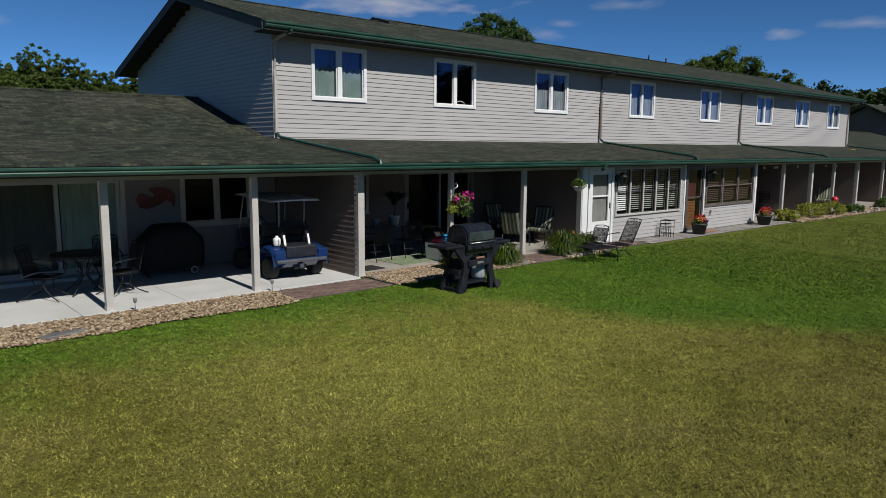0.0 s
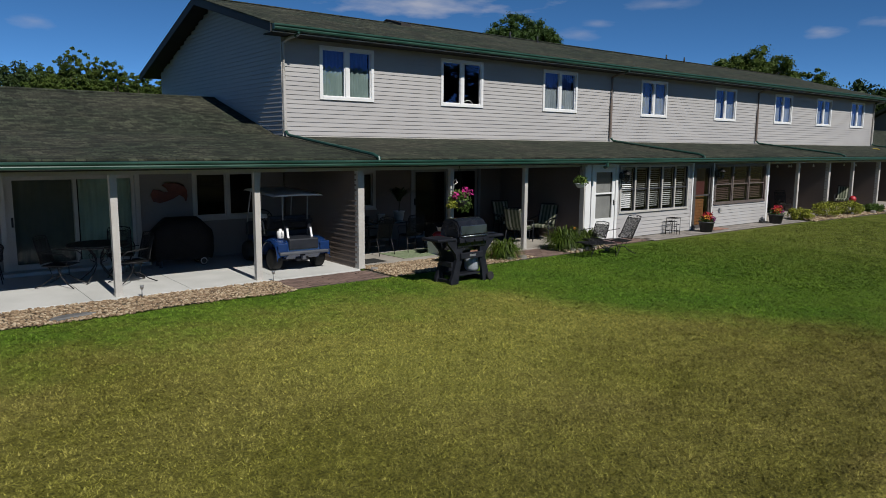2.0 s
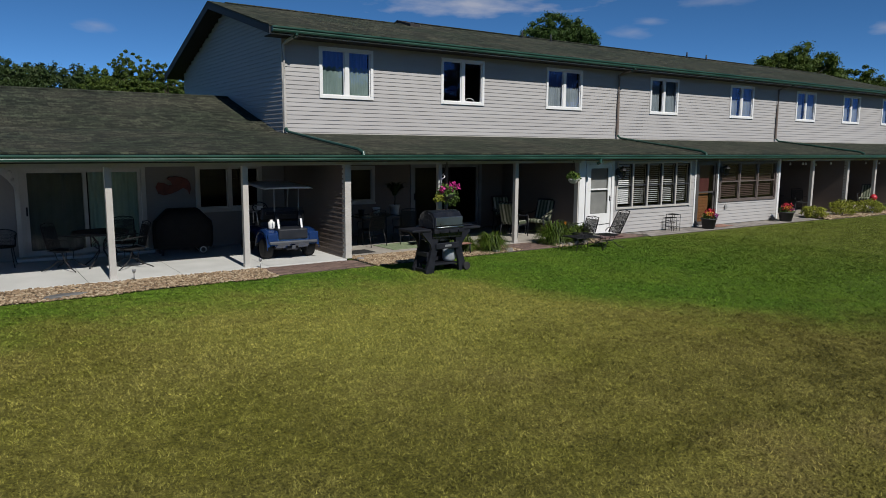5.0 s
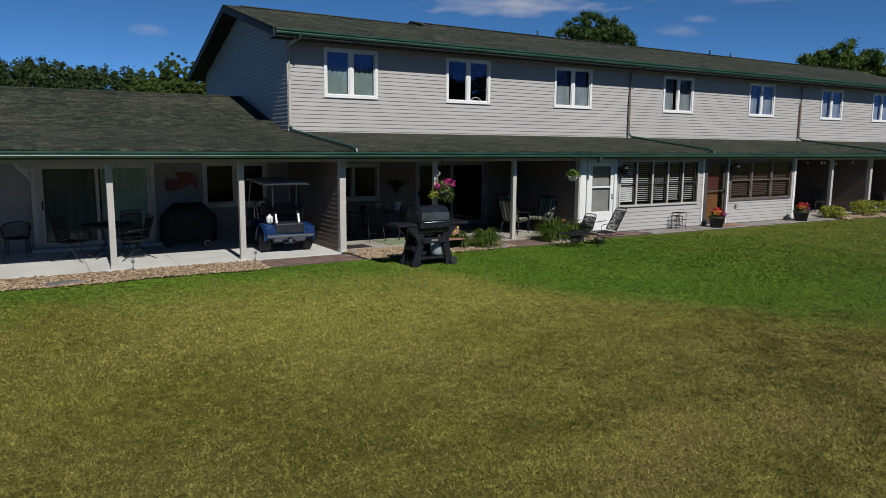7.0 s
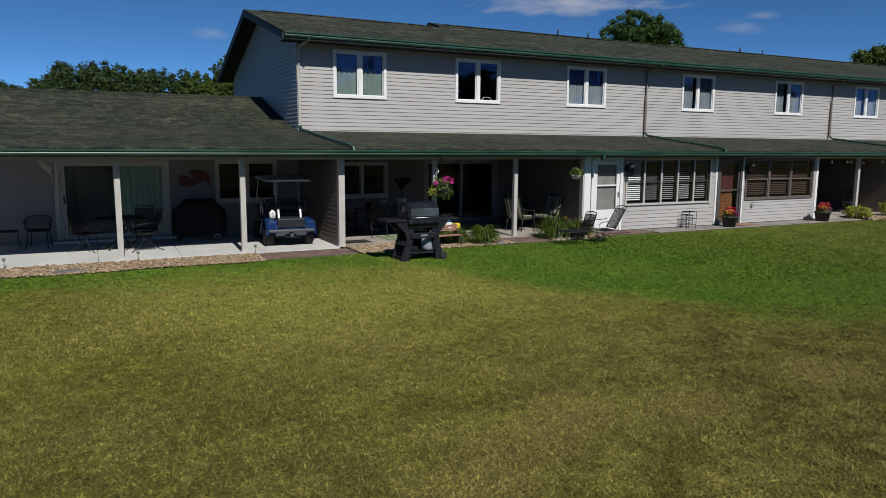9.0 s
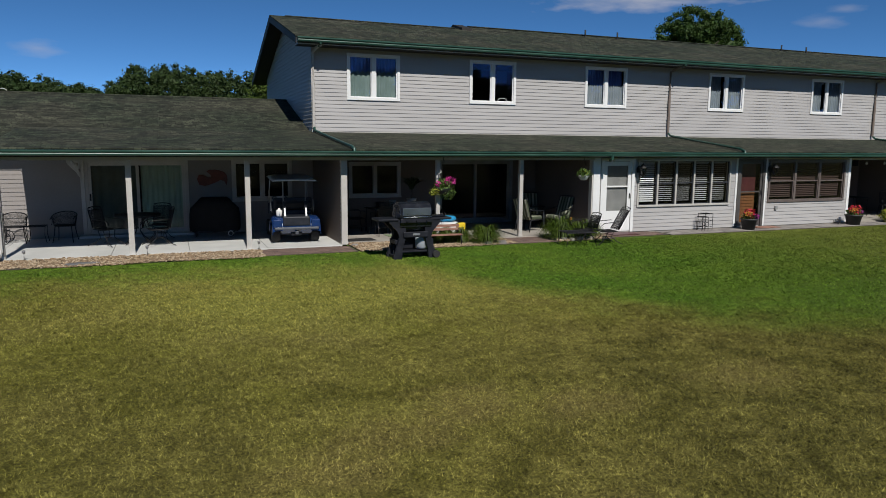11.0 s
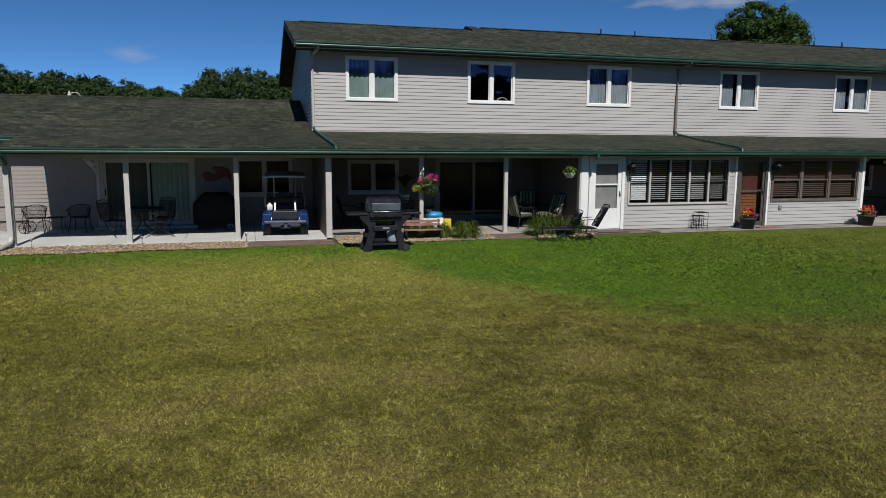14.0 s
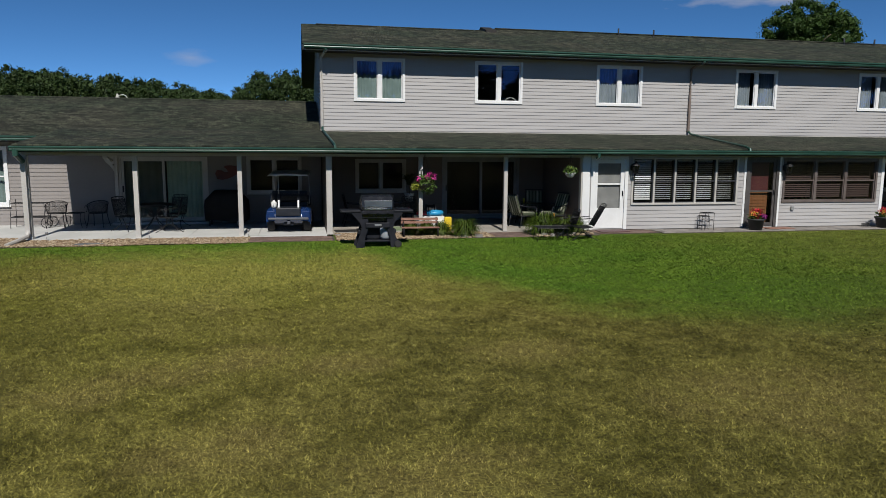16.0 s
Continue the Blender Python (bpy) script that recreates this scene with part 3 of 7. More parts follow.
def wall(name, label, org, u, n, length, z0, z1, holes=(), mat=None, thick=0.16, limit=None, siding=True):
    """A wall from org along u with its outside towards n: a core with openings cut through, and lapped boards on its face.
    limit(z) gives the span along u that the wall keeps at height z."""
    u, n, org = Vector((*u, 0)), Vector((*n, 0)), Vector((*org, 0))
    mat = mat or M_SIDING
    top = thing(name, Matrix.Identity(4), label, "wall", kind="structure")
    bm = bmesh.new()
    zs = sorted({z0, z1, *[h[2] for h in holes], *[h[3] for h in holes]})
    if limit:
        k = 12
        zs = [z0 + (z1 - z0) * i / k for i in range(k + 1)]
    for a, b in zip(zs, zs[1:]):
        mid = (a + b) / 2
        lo, hi = limit(b) if limit else (0.0, length)
        if hi - lo < 0.02:
            continue
        for s, e in spans(lo, hi, [(h[0], h[1]) for h in holes if h[2] < mid < h[3]]):
            v = []
            for q in (s, e):
                for d in (0.0, -thick):
                    for z in (a, b):
                        v.append(bm.verts.new(org + u * q + n * d + Vector((0, 0, z))))
            for f in ((0, 1, 3, 2), (4, 6, 7, 5), (0, 4, 5, 1), (2, 3, 7, 6), (0, 2, 6, 4), (1, 5, 7, 3)):
                bm.faces.new([v[i] for i in f])
    part("wall_core", bm, mat, top)
    if not siding:
        return top
    i = 0
    while z0 + i * LAP < z1 - 0.01:
        a = z0 + i * LAP
        b = min(a + LAP, z1)
        i += 1
        lo, hi = limit(b) if limit else (0.0, length)
        if hi - lo < 0.02:
            continue
        cut = [(h[0], h[1]) for h in holes if h[2] < b - 0.01 and h[3] > a + 0.01]
        for s, e in spans(lo, hi, cut):
            # each board leans out towards its lower edge
            bm = bmesh.new()
            p = [org + u * q + n * d + Vector((0, 0, z)) for q in (s, e) for d, z in ((0.018, a), (0.002, b), (0.002, a))]
            v = [bm.verts.new(x) for x in p]
            bm.faces.new((v[0], v[3], v[4], v[1]))
            bm.faces.new((v[0], v[2], v[5], v[3]))
            bm.faces.new((v[0], v[1], v[2]))
            bm.faces.new((v[3], v[5], v[4]))
            part("siding_board", bm, mat, top)
    return top


# ---- main figures of the house ----
FY, PY = 15.7, 12.2          # house front, porch line
X0, X1 = 8.2, 44.35          # the two-storey block
WIN_Z0, WIN_Z1 = 3.89, 5.2
UPPER = [(9.28, 10.88), (13.27, 14.86), (17.56, 19.2), (22.86, 24.48), (27.95, 29.6), (33.05, 34.7), (37.3, 38.95), (41.35, 43.0)]
SLOPE = 0.27
RIDGE_Y, RIDGE_Z = 20.2, 6.93
EAVE_Y, EAVE_Z = 15.1, 5.56
BACK_Y = 25.3


def roof_z(y):
    return RIDGE_Z - (RIDGE_Y - y) * SLOPE if y < RIDGE_Y else RIDGE_Z - (y - RIDGE_Y) * 0.305


wall("wall_upper_front", "warm grey lapped siding wall of the upper storey", (X0, FY), (1, 0), (0, -1), X1 - X0, 2.82, 5.5,
     [(a - X0, b - X0, WIN_Z0, WIN_Z1) for a, b in UPPER])


def gable_span(z):
    zz = z + 0.16
    lo = max(FY + 0.005, RIDGE_Y - (RIDGE_Z - zz) / SLOPE)
    hi = min(BACK_Y, RIDGE_Y + (RIDGE_Z - zz) / 0.305)
    return (lo - FY, hi - FY)


wall("wall_gable", "grey lapped siding gable wall in shade", (X0, FY), (0, 1), (-1, 0), BACK_Y - FY, 2.6, 6.75, limit=gable_span)
wall("wall_gable_far", "grey lapped siding gable wall at the far end", (X1, FY), (0, 1), (1, 0), BACK_Y - FY, 2.6, 6.75, limit=gable_span)
wall("wall_back", "plain back wall of the house", (X0, BACK_Y), (1, 0), (0, 1), X1 - X0, -0.1, 5.0, siding=False)
wall("wall_back_wing", "plain back wall of the wings", (-12, BACK_Y), (1, 0), (0, 1), 72, -0.1, 2.45, siding=False, thick=0.1)

# lower front wall under the porch roofs
SD1 = (2.05, 4.68, 0.02, 2.07)
WA = (5.88, 7.53, 0.93, 2.05)
WB = (9.3, 10.91, 0.96, 1.98)
SD2 = (12.16, 14.84, 0.02, 2.08)
WN = (-2.75, -1.02, 0.6, 2.32)
FARWIN = [(28.6, 30.1, 0.9, 2.05), (33.2, 35.2, 0.05, 2.05), (37.6, 39.2, 0.9, 2.05), (46.0, 47.8, 0.9, 2.05)]
LX = -12.0
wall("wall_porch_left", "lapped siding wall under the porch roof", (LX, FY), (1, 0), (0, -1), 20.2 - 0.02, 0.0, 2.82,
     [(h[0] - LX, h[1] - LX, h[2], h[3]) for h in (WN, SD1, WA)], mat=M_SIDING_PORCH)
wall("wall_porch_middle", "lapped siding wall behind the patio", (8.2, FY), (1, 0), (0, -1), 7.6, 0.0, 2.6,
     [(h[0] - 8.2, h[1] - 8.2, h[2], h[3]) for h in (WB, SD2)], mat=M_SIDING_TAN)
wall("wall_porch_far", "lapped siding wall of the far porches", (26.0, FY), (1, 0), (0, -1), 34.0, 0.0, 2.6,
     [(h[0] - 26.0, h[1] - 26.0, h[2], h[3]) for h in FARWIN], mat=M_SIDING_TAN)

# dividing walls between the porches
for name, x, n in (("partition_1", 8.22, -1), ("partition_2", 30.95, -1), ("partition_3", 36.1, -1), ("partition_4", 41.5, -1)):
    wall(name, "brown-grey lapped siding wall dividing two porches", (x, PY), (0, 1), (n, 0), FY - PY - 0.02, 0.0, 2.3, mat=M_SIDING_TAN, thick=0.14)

# sunroom
SX0, SX1 = 15.72, 26.05
SDOOR = (15.98, 17.1, 0.02, 2.17)
SW1 = (17.28, 20.78, 0.76, 2.13)
SDOOR2 = (21.12, 22.2, 0.02, 2.17)
SW2 = (22.42, 25.8, 0.79, 2.12)
wall("wall_sunroom_front", "pale grey lapped siding front of the sunrooms", (SX0, PY), (1, 0), (0, -1), SX1 - SX0, 0.0, 2.26,
     [(h[0] - SX0, h[1] - SX0, h[2], h[3]) for h in (SDOOR, SW1, SDOOR2, SW2)], thick=0.14)
wall("wall_sunroom_side", "side wall of the sunroom, its siding coloured brown-grey for shade", (SX0, PY), (0, 1), (-1, 0), FY - PY - 0.02, 0.0, 2.26, mat=M_SIDING_TAN, thick=0.14)
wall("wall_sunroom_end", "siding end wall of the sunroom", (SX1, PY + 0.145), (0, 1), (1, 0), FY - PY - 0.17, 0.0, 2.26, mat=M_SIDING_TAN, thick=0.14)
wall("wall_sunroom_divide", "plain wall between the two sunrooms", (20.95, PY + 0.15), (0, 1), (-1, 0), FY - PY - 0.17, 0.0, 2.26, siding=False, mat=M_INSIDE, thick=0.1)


def slab(name, label, x0, x1, a, b, thick, mat, kind="structure", cat="roof", joined=None):
    """A sloped plane between two lines a = (y, z) and b = (y, z), with thickness below."""
    bm = joined or bmesh.new()
    v = [bm.verts.new((x, y, z - d)) for x in (x0, x1) for y, z in (a, b) for d in (0, thick)]
    for f in ((0, 1, 3, 2), (4, 6, 7, 5), (0, 4, 5, 1), (2, 3, 7, 6), (0, 2, 6, 4), (1, 5, 7, 3)):
        bm.faces.new([v[i] for i in f])
    if joined is None:
        return single(name, bm, mat, label, cat, kind)


# upper roof, in two lengths: the second stands a little higher at its ridge
STEP_X = 14.72
RIDGE2 = (RIDGE_Y + 0.5, RIDGE_Z + 0.19)
upper = thing("roof_upper", Matrix.Identity(4), "dark green-grey asphalt shingle roof over the two-storey block", "roof", kind="structure")
bm = bmesh.new()
slab("", "", 7.66, STEP_X, (EAVE_Y, EAVE_Z), (RIDGE_Y, RIDGE_Z), 0.03, None, joined=bm)
slab("", "", 7.66, STEP_X, (RIDGE_Y, RIDGE_Z), (26.0, roof_z(26.0)), 0.03, None, joined=bm)
slab("", "", STEP_X, 44.9, (EAVE_Y, EAVE_Z), (19.75, roof_z(19.75)), 0.03, None, joined=bm)
slab("", "", STEP_X, 44.9, (19.75, roof_z(19.75)), RIDGE2, 0.03, None, joined=bm)
slab("", "", STEP_X, 44.9, RIDGE2, (26.0, roof_z(26.0)), 0.03, None, joined=bm)
part("shingles", bm, M_SHINGLE, upper)
bm = bmesh.new()
slab("", "", 7.72, STEP_X, (EAVE_Y + 0.03, EAVE_Z - 0.035), (RIDGE_Y, RIDGE_Z - 0.035), 0.12, None, joined=bm)
slab("", "", 7.72, STEP_X, (RIDGE_Y, RIDGE_Z - 0.035), (25.97, roof_z(25.97) - 0.035), 0.12, None, joined=bm)
slab("", "", STEP_X, 44.85, (EAVE_Y + 0.03, EAVE_Z - 0.035), (20.2, RIDGE_Z - 0.035), 0.12, None, joined=bm)
slab("", "", STEP_X, 44.85, (RIDGE2[0], RIDGE2[1] - 0.035), (25.97, roof_z(25.97) - 0.035), 0.12, None, joined=bm)
part("roof_deck", bm, M_SOFFIT, upper)
for x in (7.68, 44.86):
    rz, ry = (RIDGE_Z, RIDGE_Y) if x < 10 else (RIDGE2[1], RIDGE2[0])
    bm = bmesh.new()
    bm_plate(bm, [(EAVE_Y + 0.02, EAVE_Z - 0.032), (ry, rz - 0.032), (25.99, roof_z(25.99) - 0.032), (25.99, roof_z(25.99) - 0.23), (ry, rz - 0.24), (EAVE_Y + 0.02, EAVE_Z - 0.22)], x - 0.018, x + 0.018, "yz")
    part("barge_board", bm, M_DARKTRIM, upper)
bm = bmesh.new()
bm_box(bm, 7.75, 44.8, EAVE_Y + 0.05, FY, 5.335, 5.36)
part("soffit", bm, M_SOFFIT, upper)
bm = bmesh.new()
bm_box(bm, 7.72, 44.84, EAVE_Y + 0.0, EAVE_Y + 0.028, 5.36, 5.535)
part("fascia", bm, M_DARKTRIM, upper)
bm = bmesh.new()
bm_box(bm, 7.72, 44.84, EAVE_Y - 0.012, EAVE_Y + 0.028, 5.336, 5.357)
part("fascia_edge", bm, M_TRIM, upper, "pale metal edge under the gutter")
bm = bmesh.new()
for x, l in ((8.2, 6.35), (15.3, 29.3)):
    ry, rz = (RIDGE_Y, RIDGE_Z) if x < 10 else RIDGE2
    bm_plate(bm, [(ry - 0.16, rz - 0.025), (ry, rz + 0.03), (ry + 0.16, rz - 0.03), (ry, rz + 0.005)], x, x + l, "yz")
part("ridge_cap", bm, M_SHINGLE, upper)

# low roof of the left wing and of the right wing
def low_wing(name, x0, x1, label):
    ob = thing(name, Matrix.Identity(4), label, "roof", kind="structure")
    e, r, bk = (15.08, 2.66), (20.2, 4.07), (25.8, 2.5)
    bm = bmesh.new()
    slab("", "", x0, x1, e, r, 0.03, None, joined=bm)
    slab("", "", x0, x1, r, bk, 0.03, None, joined=bm)
    part("shingles", bm, M_SHINGLE, ob)
    bm = bmesh.new()
    slab("", "", x0 + 0.02, x1 - 0.02, (e[0] + 0.02, e[1] - 0.034), (r[0], r[1] - 0.034), 0.1, None, joined=bm)
    slab("", "", x0 + 0.02, x1 - 0.02, (r[0], r[1] - 0.034), (bk[0], bk[1] - 0.034), 0.1, None, joined=bm)
    part("roof_deck", bm, M_SOFFIT, ob)
    bm = bmesh.new()
    bm_plate(bm, [(r[0] - 0.15, r[1] - 0.03), (r[0], r[1] + 0.025), (r[0] + 0.15, r[1] - 0.03), (r[0], r[1])], x0, x1, "yz")
    part("ridge_cap", bm, M_SHINGLE, ob)
    return ob


low_wing("roof_left_wing", -14.0, X0 - 0.03, "dark green-grey asphalt shingle roof of the single-storey wing")
low_wing("roof_right_wing", X1 + 0.03, 62.0, "dark green-grey asphalt shingle roof of the far wing")

# porch roof
PR_E, PR_B = (11.72, 2.415), (FY + 0.02, 2.9)
PX0, PX1 = 0.58, 62.0
porch = thing("roof_porch", Matrix.Identity(4), "long low shingle roof over the porches and sunrooms", "roof", kind="structure")
bm = bmesh.new()
slab("", "", PX0, X0 - 0.02, PR_E, (15.95, 2.93), 0.03, None, joined=bm)
slab("", "", X0 - 0.02, X1, PR_E, PR_B, 0.03, None, joined=bm)
slab("", "", X1, PX1, PR_E, (15.95, 2.93), 0.03, None, joined=bm)
part("shingles", bm, M_SHINGLE, porch)
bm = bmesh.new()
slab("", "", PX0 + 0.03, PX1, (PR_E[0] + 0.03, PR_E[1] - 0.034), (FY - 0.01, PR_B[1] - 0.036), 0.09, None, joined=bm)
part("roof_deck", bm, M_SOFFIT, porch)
bm = bmesh.new()
bm_box(bm, PX0 + 0.02, PX1, PR_E[0] + 0.01, PR_E[0] + 0.035, 2.22, 2.385)
part("fascia", bm, M_DARKTRIM, porch)
bm = bmesh.new()
bm_plate(bm, [(11.73, 2.38), (15.6, 2.85), (15.6, 2.62), (11.73, 2.22)], PX0 + 0.0, PX0 + 0.025, "yz")
part("barge_board", bm, M_DARKTRIM, porch)
bm = bmesh.new()
bm_box(bm, PX0 + 0.03, SX0 - 0.03, 12.12, 12.28, 2.14, 2.3)
part("beam", bm, M_TRIM, porch)
bm = bmesh.new()
bm_box(bm, SX1 + 0.03, PX1, 12.12, 12.28, 2.14, 2.3)
part("beam", bm, M_TRIM, porch)
bm = bmesh.new()
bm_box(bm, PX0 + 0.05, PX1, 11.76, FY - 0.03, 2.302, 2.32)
single("ceiling", bm, M_SOFFIT, "plain porch ceiling, near-black to stand for its shade", "ceiling", "structure")


def gutter(name, x0, x1, y, z, label, size=0.13):
    """An open gutter hung on the fascia: y is its back, z its top edge."""
    s = size
    prof = [(y - 0.004, z), (y - 0.004, z - s), (y - s * 0.6, z - s), (y - s * 0.78, z - s * 0.86), (y - s * 0.84, z - s * 0.62), (y - s * 0.8, z - s * 0.5), (y - s * 0.82, z - s * 0.42), (y - s * 0.97, z - s * 0.3), (y - s, z - s * 0.2), (y - s, z - 0.004), (y - s + 0.006, z + 0.003),
            (y - s + 0.03, z + 0.006), (y - s + 0.03, z - s * 0.1), (y - s * 0.58, z - s + 0.008), (y - 0.01, z - s + 0.008), (y - 0.01, z)]
    bm = bmesh.new()
    A = [bm.verts.new((x0, *p)) for p in prof]
    B = [bm.verts.new((x1, *p)) for p in prof]
    n = len(prof)
    for i in range(n):
        bm.faces.new((A[i], B[i], B[(i + 1) % n], A[(i + 1) % n]))
    bm_box(bm, x0 - 0.004, x0, y - s, y - 0.004, z - s, z - 0.01)
    bm_box(bm, x1, x1 + 0.004, y - s, y - 0.004, z - s, z - 0.01)
    g = single(name, bm, M_GUTTER, label, "gutter", "structure")
    # lengths are joined with overlapping seams
    x = x0 + 3.05
    while x < x1 - 0.5:
        b2 = bmesh.new()
        bm_box(b2, x - 0.03, x + 0.03, y - s * 0.58, y - 0.01, z - s - 0.003, z - s)
        bm_box(b2, x - 0.03, x + 0.03, y - s - 0.004, y - s - 0.001, z - s * 0.12, z)
        part("seam", b2, M_GUTTER, g)
        x += 3.05 + 0.9
    return g


gutter("gutter_upper", 7.7, 44.86, EAVE_Y - 0.005, EAVE_Z - 0.04, "dark green metal gutter on the upper eave", 0.14)
gutter("gutter_porch", PX0 - 0.02, PX1, PR_E[0] - 0.005, PR_E[1] - 0.045, "dark green metal gutter along the porch eave", 0.125)
gutter("gutter_wing", -14.0, 0.57, 15.08, 2.65, "dark green metal gutter on the wing's eave", 0.14)
bm = bmesh.new()
bm_box(bm, -14.0, 0.57, 15.09, 15.115, 2.48, 2.62)
bm_box(bm, -14.0, 0.57, 15.115, FY, 2.5, 2.52)
single("fascia_wing", bm, M_DARKTRIM, "dark fascia and soffit of the wing's eave", "fascia", "structure")


def downspout(label, pts, w=0.075, mat=None):
    bm = bmesh.new()
    bm_tube(bm, pts, w * 0.6, 8)
    return single("downspout", bm, mat or M_GUTTER, label, "downspout", "structure", group="downspouts")


def roof_pipe(x, xe):
    """A rain pipe that comes down the wall and lies on the porch roof to its gutter."""
    def rz(y):
        return PR_E[1] + (y - PR_E[0]) * (PR_B[1] - PR_E[1]) / (PR_B[0] - PR_E[0])
    downspout("green rain pipe lying across the porch shingles", [(x, FY - 0.1, 3.02), (x + 0.0, FY - 0.22, rz(15.48) + 0.06), (x + (xe - x) * 0.5, 13.6, rz(13.6) + 0.06), (xe, 11.85, rz(11.85) + 0.065), (xe + 0.02, 11.66, 2.43), (xe + 0.02, 11.63, 2.34)], 0.062)


for x, xe in ((8.24, 8.42), (21.05, 20.78), (31.45, 31.15), (44.3, 44.2)):
    roof_pipe(x, xe)
for x, m in ((21.05, M_SIDING_TAN), (31.45, M_SIDING_TAN), (44.28, M_TRIM), (8.235, M_TRIM)):
    downspout("painted rain pipe fixed to the siding", [(x + 0.12, EAVE_Y - 0.07, 5.42), (x + 0.12, EAVE_Y - 0.03, 5.33), (x + 0.06, 15.42, 5.28), (x, FY - 0.07, 5.18), (x, FY - 0.07, 4.2), (x, FY - 0.075, 3.02)], 0.075, m)
    downspout("green gutter outlet elbow under the upper eave", [(x + 0.12, EAVE_Y - 0.075, 5.44), (x + 0.12, EAVE_Y - 0.075, 5.37), (x + 0.1, EAVE_Y + 0.06, 5.3)], 0.075)
# corner trims of the upper block
for x in (X0 + 0.03, X1 - 0.03):
    bm = bmesh.new()
    bm_box(bm, x - 0.045, x + 0.045, FY - 0.035, FY - 0.0, 2.9, 5.33)
    single("trim_corner", bm, M_TRIM, "pale vertical corner trim on the siding", "trim", "structure")
bm = bmesh.new()
bm_box(bm, X0, X1, FY - 0.024, FY - 0.0, 2.86, 2.918)
single("trim_flashing", bm, M_TRIM, "pale flashing strip between siding and porch roof", "trim", "structure")

# step wall at the higher roof, its shadow put in as near-black colour
bm = bmesh.new()
bm_plate(bm, [(19.75, roof_z(19.75) - 0.02), (19.75, roof_z(19.75) + 0.09), (RIDGE2[0], RIDGE2[1] + 0.035), (RIDGE2[0] + 0.9, RIDGE2[1] - 0.26), (20.2, RIDGE_Z - 0.03)], STEP_X - 0.04, STEP_X + 0.36, "yz")
single("roof_step", bm, M_SOFFIT, "raised edge where the ridge steps up, near-black for its shade", "roof", "structure")

# inner floors and walls behind the glass; the rooms' gloom is in their colour
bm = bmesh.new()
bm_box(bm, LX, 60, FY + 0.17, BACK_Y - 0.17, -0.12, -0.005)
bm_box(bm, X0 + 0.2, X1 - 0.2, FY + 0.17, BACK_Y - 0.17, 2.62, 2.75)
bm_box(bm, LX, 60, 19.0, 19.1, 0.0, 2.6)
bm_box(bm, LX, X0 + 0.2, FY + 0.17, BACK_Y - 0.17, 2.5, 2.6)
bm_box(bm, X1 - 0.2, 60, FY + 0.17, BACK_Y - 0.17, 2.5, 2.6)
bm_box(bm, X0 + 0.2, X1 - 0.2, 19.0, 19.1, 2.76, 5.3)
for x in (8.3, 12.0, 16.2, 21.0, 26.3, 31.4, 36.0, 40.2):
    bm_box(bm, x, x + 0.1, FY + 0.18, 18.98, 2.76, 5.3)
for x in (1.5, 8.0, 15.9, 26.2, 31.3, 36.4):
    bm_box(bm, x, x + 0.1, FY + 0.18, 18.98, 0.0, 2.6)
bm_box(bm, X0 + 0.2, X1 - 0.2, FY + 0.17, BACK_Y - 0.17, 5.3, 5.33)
single("inside_walls", bm, M_INSIDE, "plain inner walls and floors, near-black to stand for unlit rooms", "wall", "structure")
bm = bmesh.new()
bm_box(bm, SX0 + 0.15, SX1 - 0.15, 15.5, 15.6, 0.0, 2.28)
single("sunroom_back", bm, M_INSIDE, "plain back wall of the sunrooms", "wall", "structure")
bm = bmesh.new()
bm_box(bm, LX - 0.15, LX, FY - 0.02, BACK_Y, -0.1, 2.5)
bm_box(bm, 60.0, 60.15, FY - 0.02, BACK_Y, -0.1, 2.5)
single("wall_ends", bm, M_SIDING, "siding end walls that close the wings", "wall", "structure")


# ---- windows ----
COUNT = {"w": 0, "d": 0}


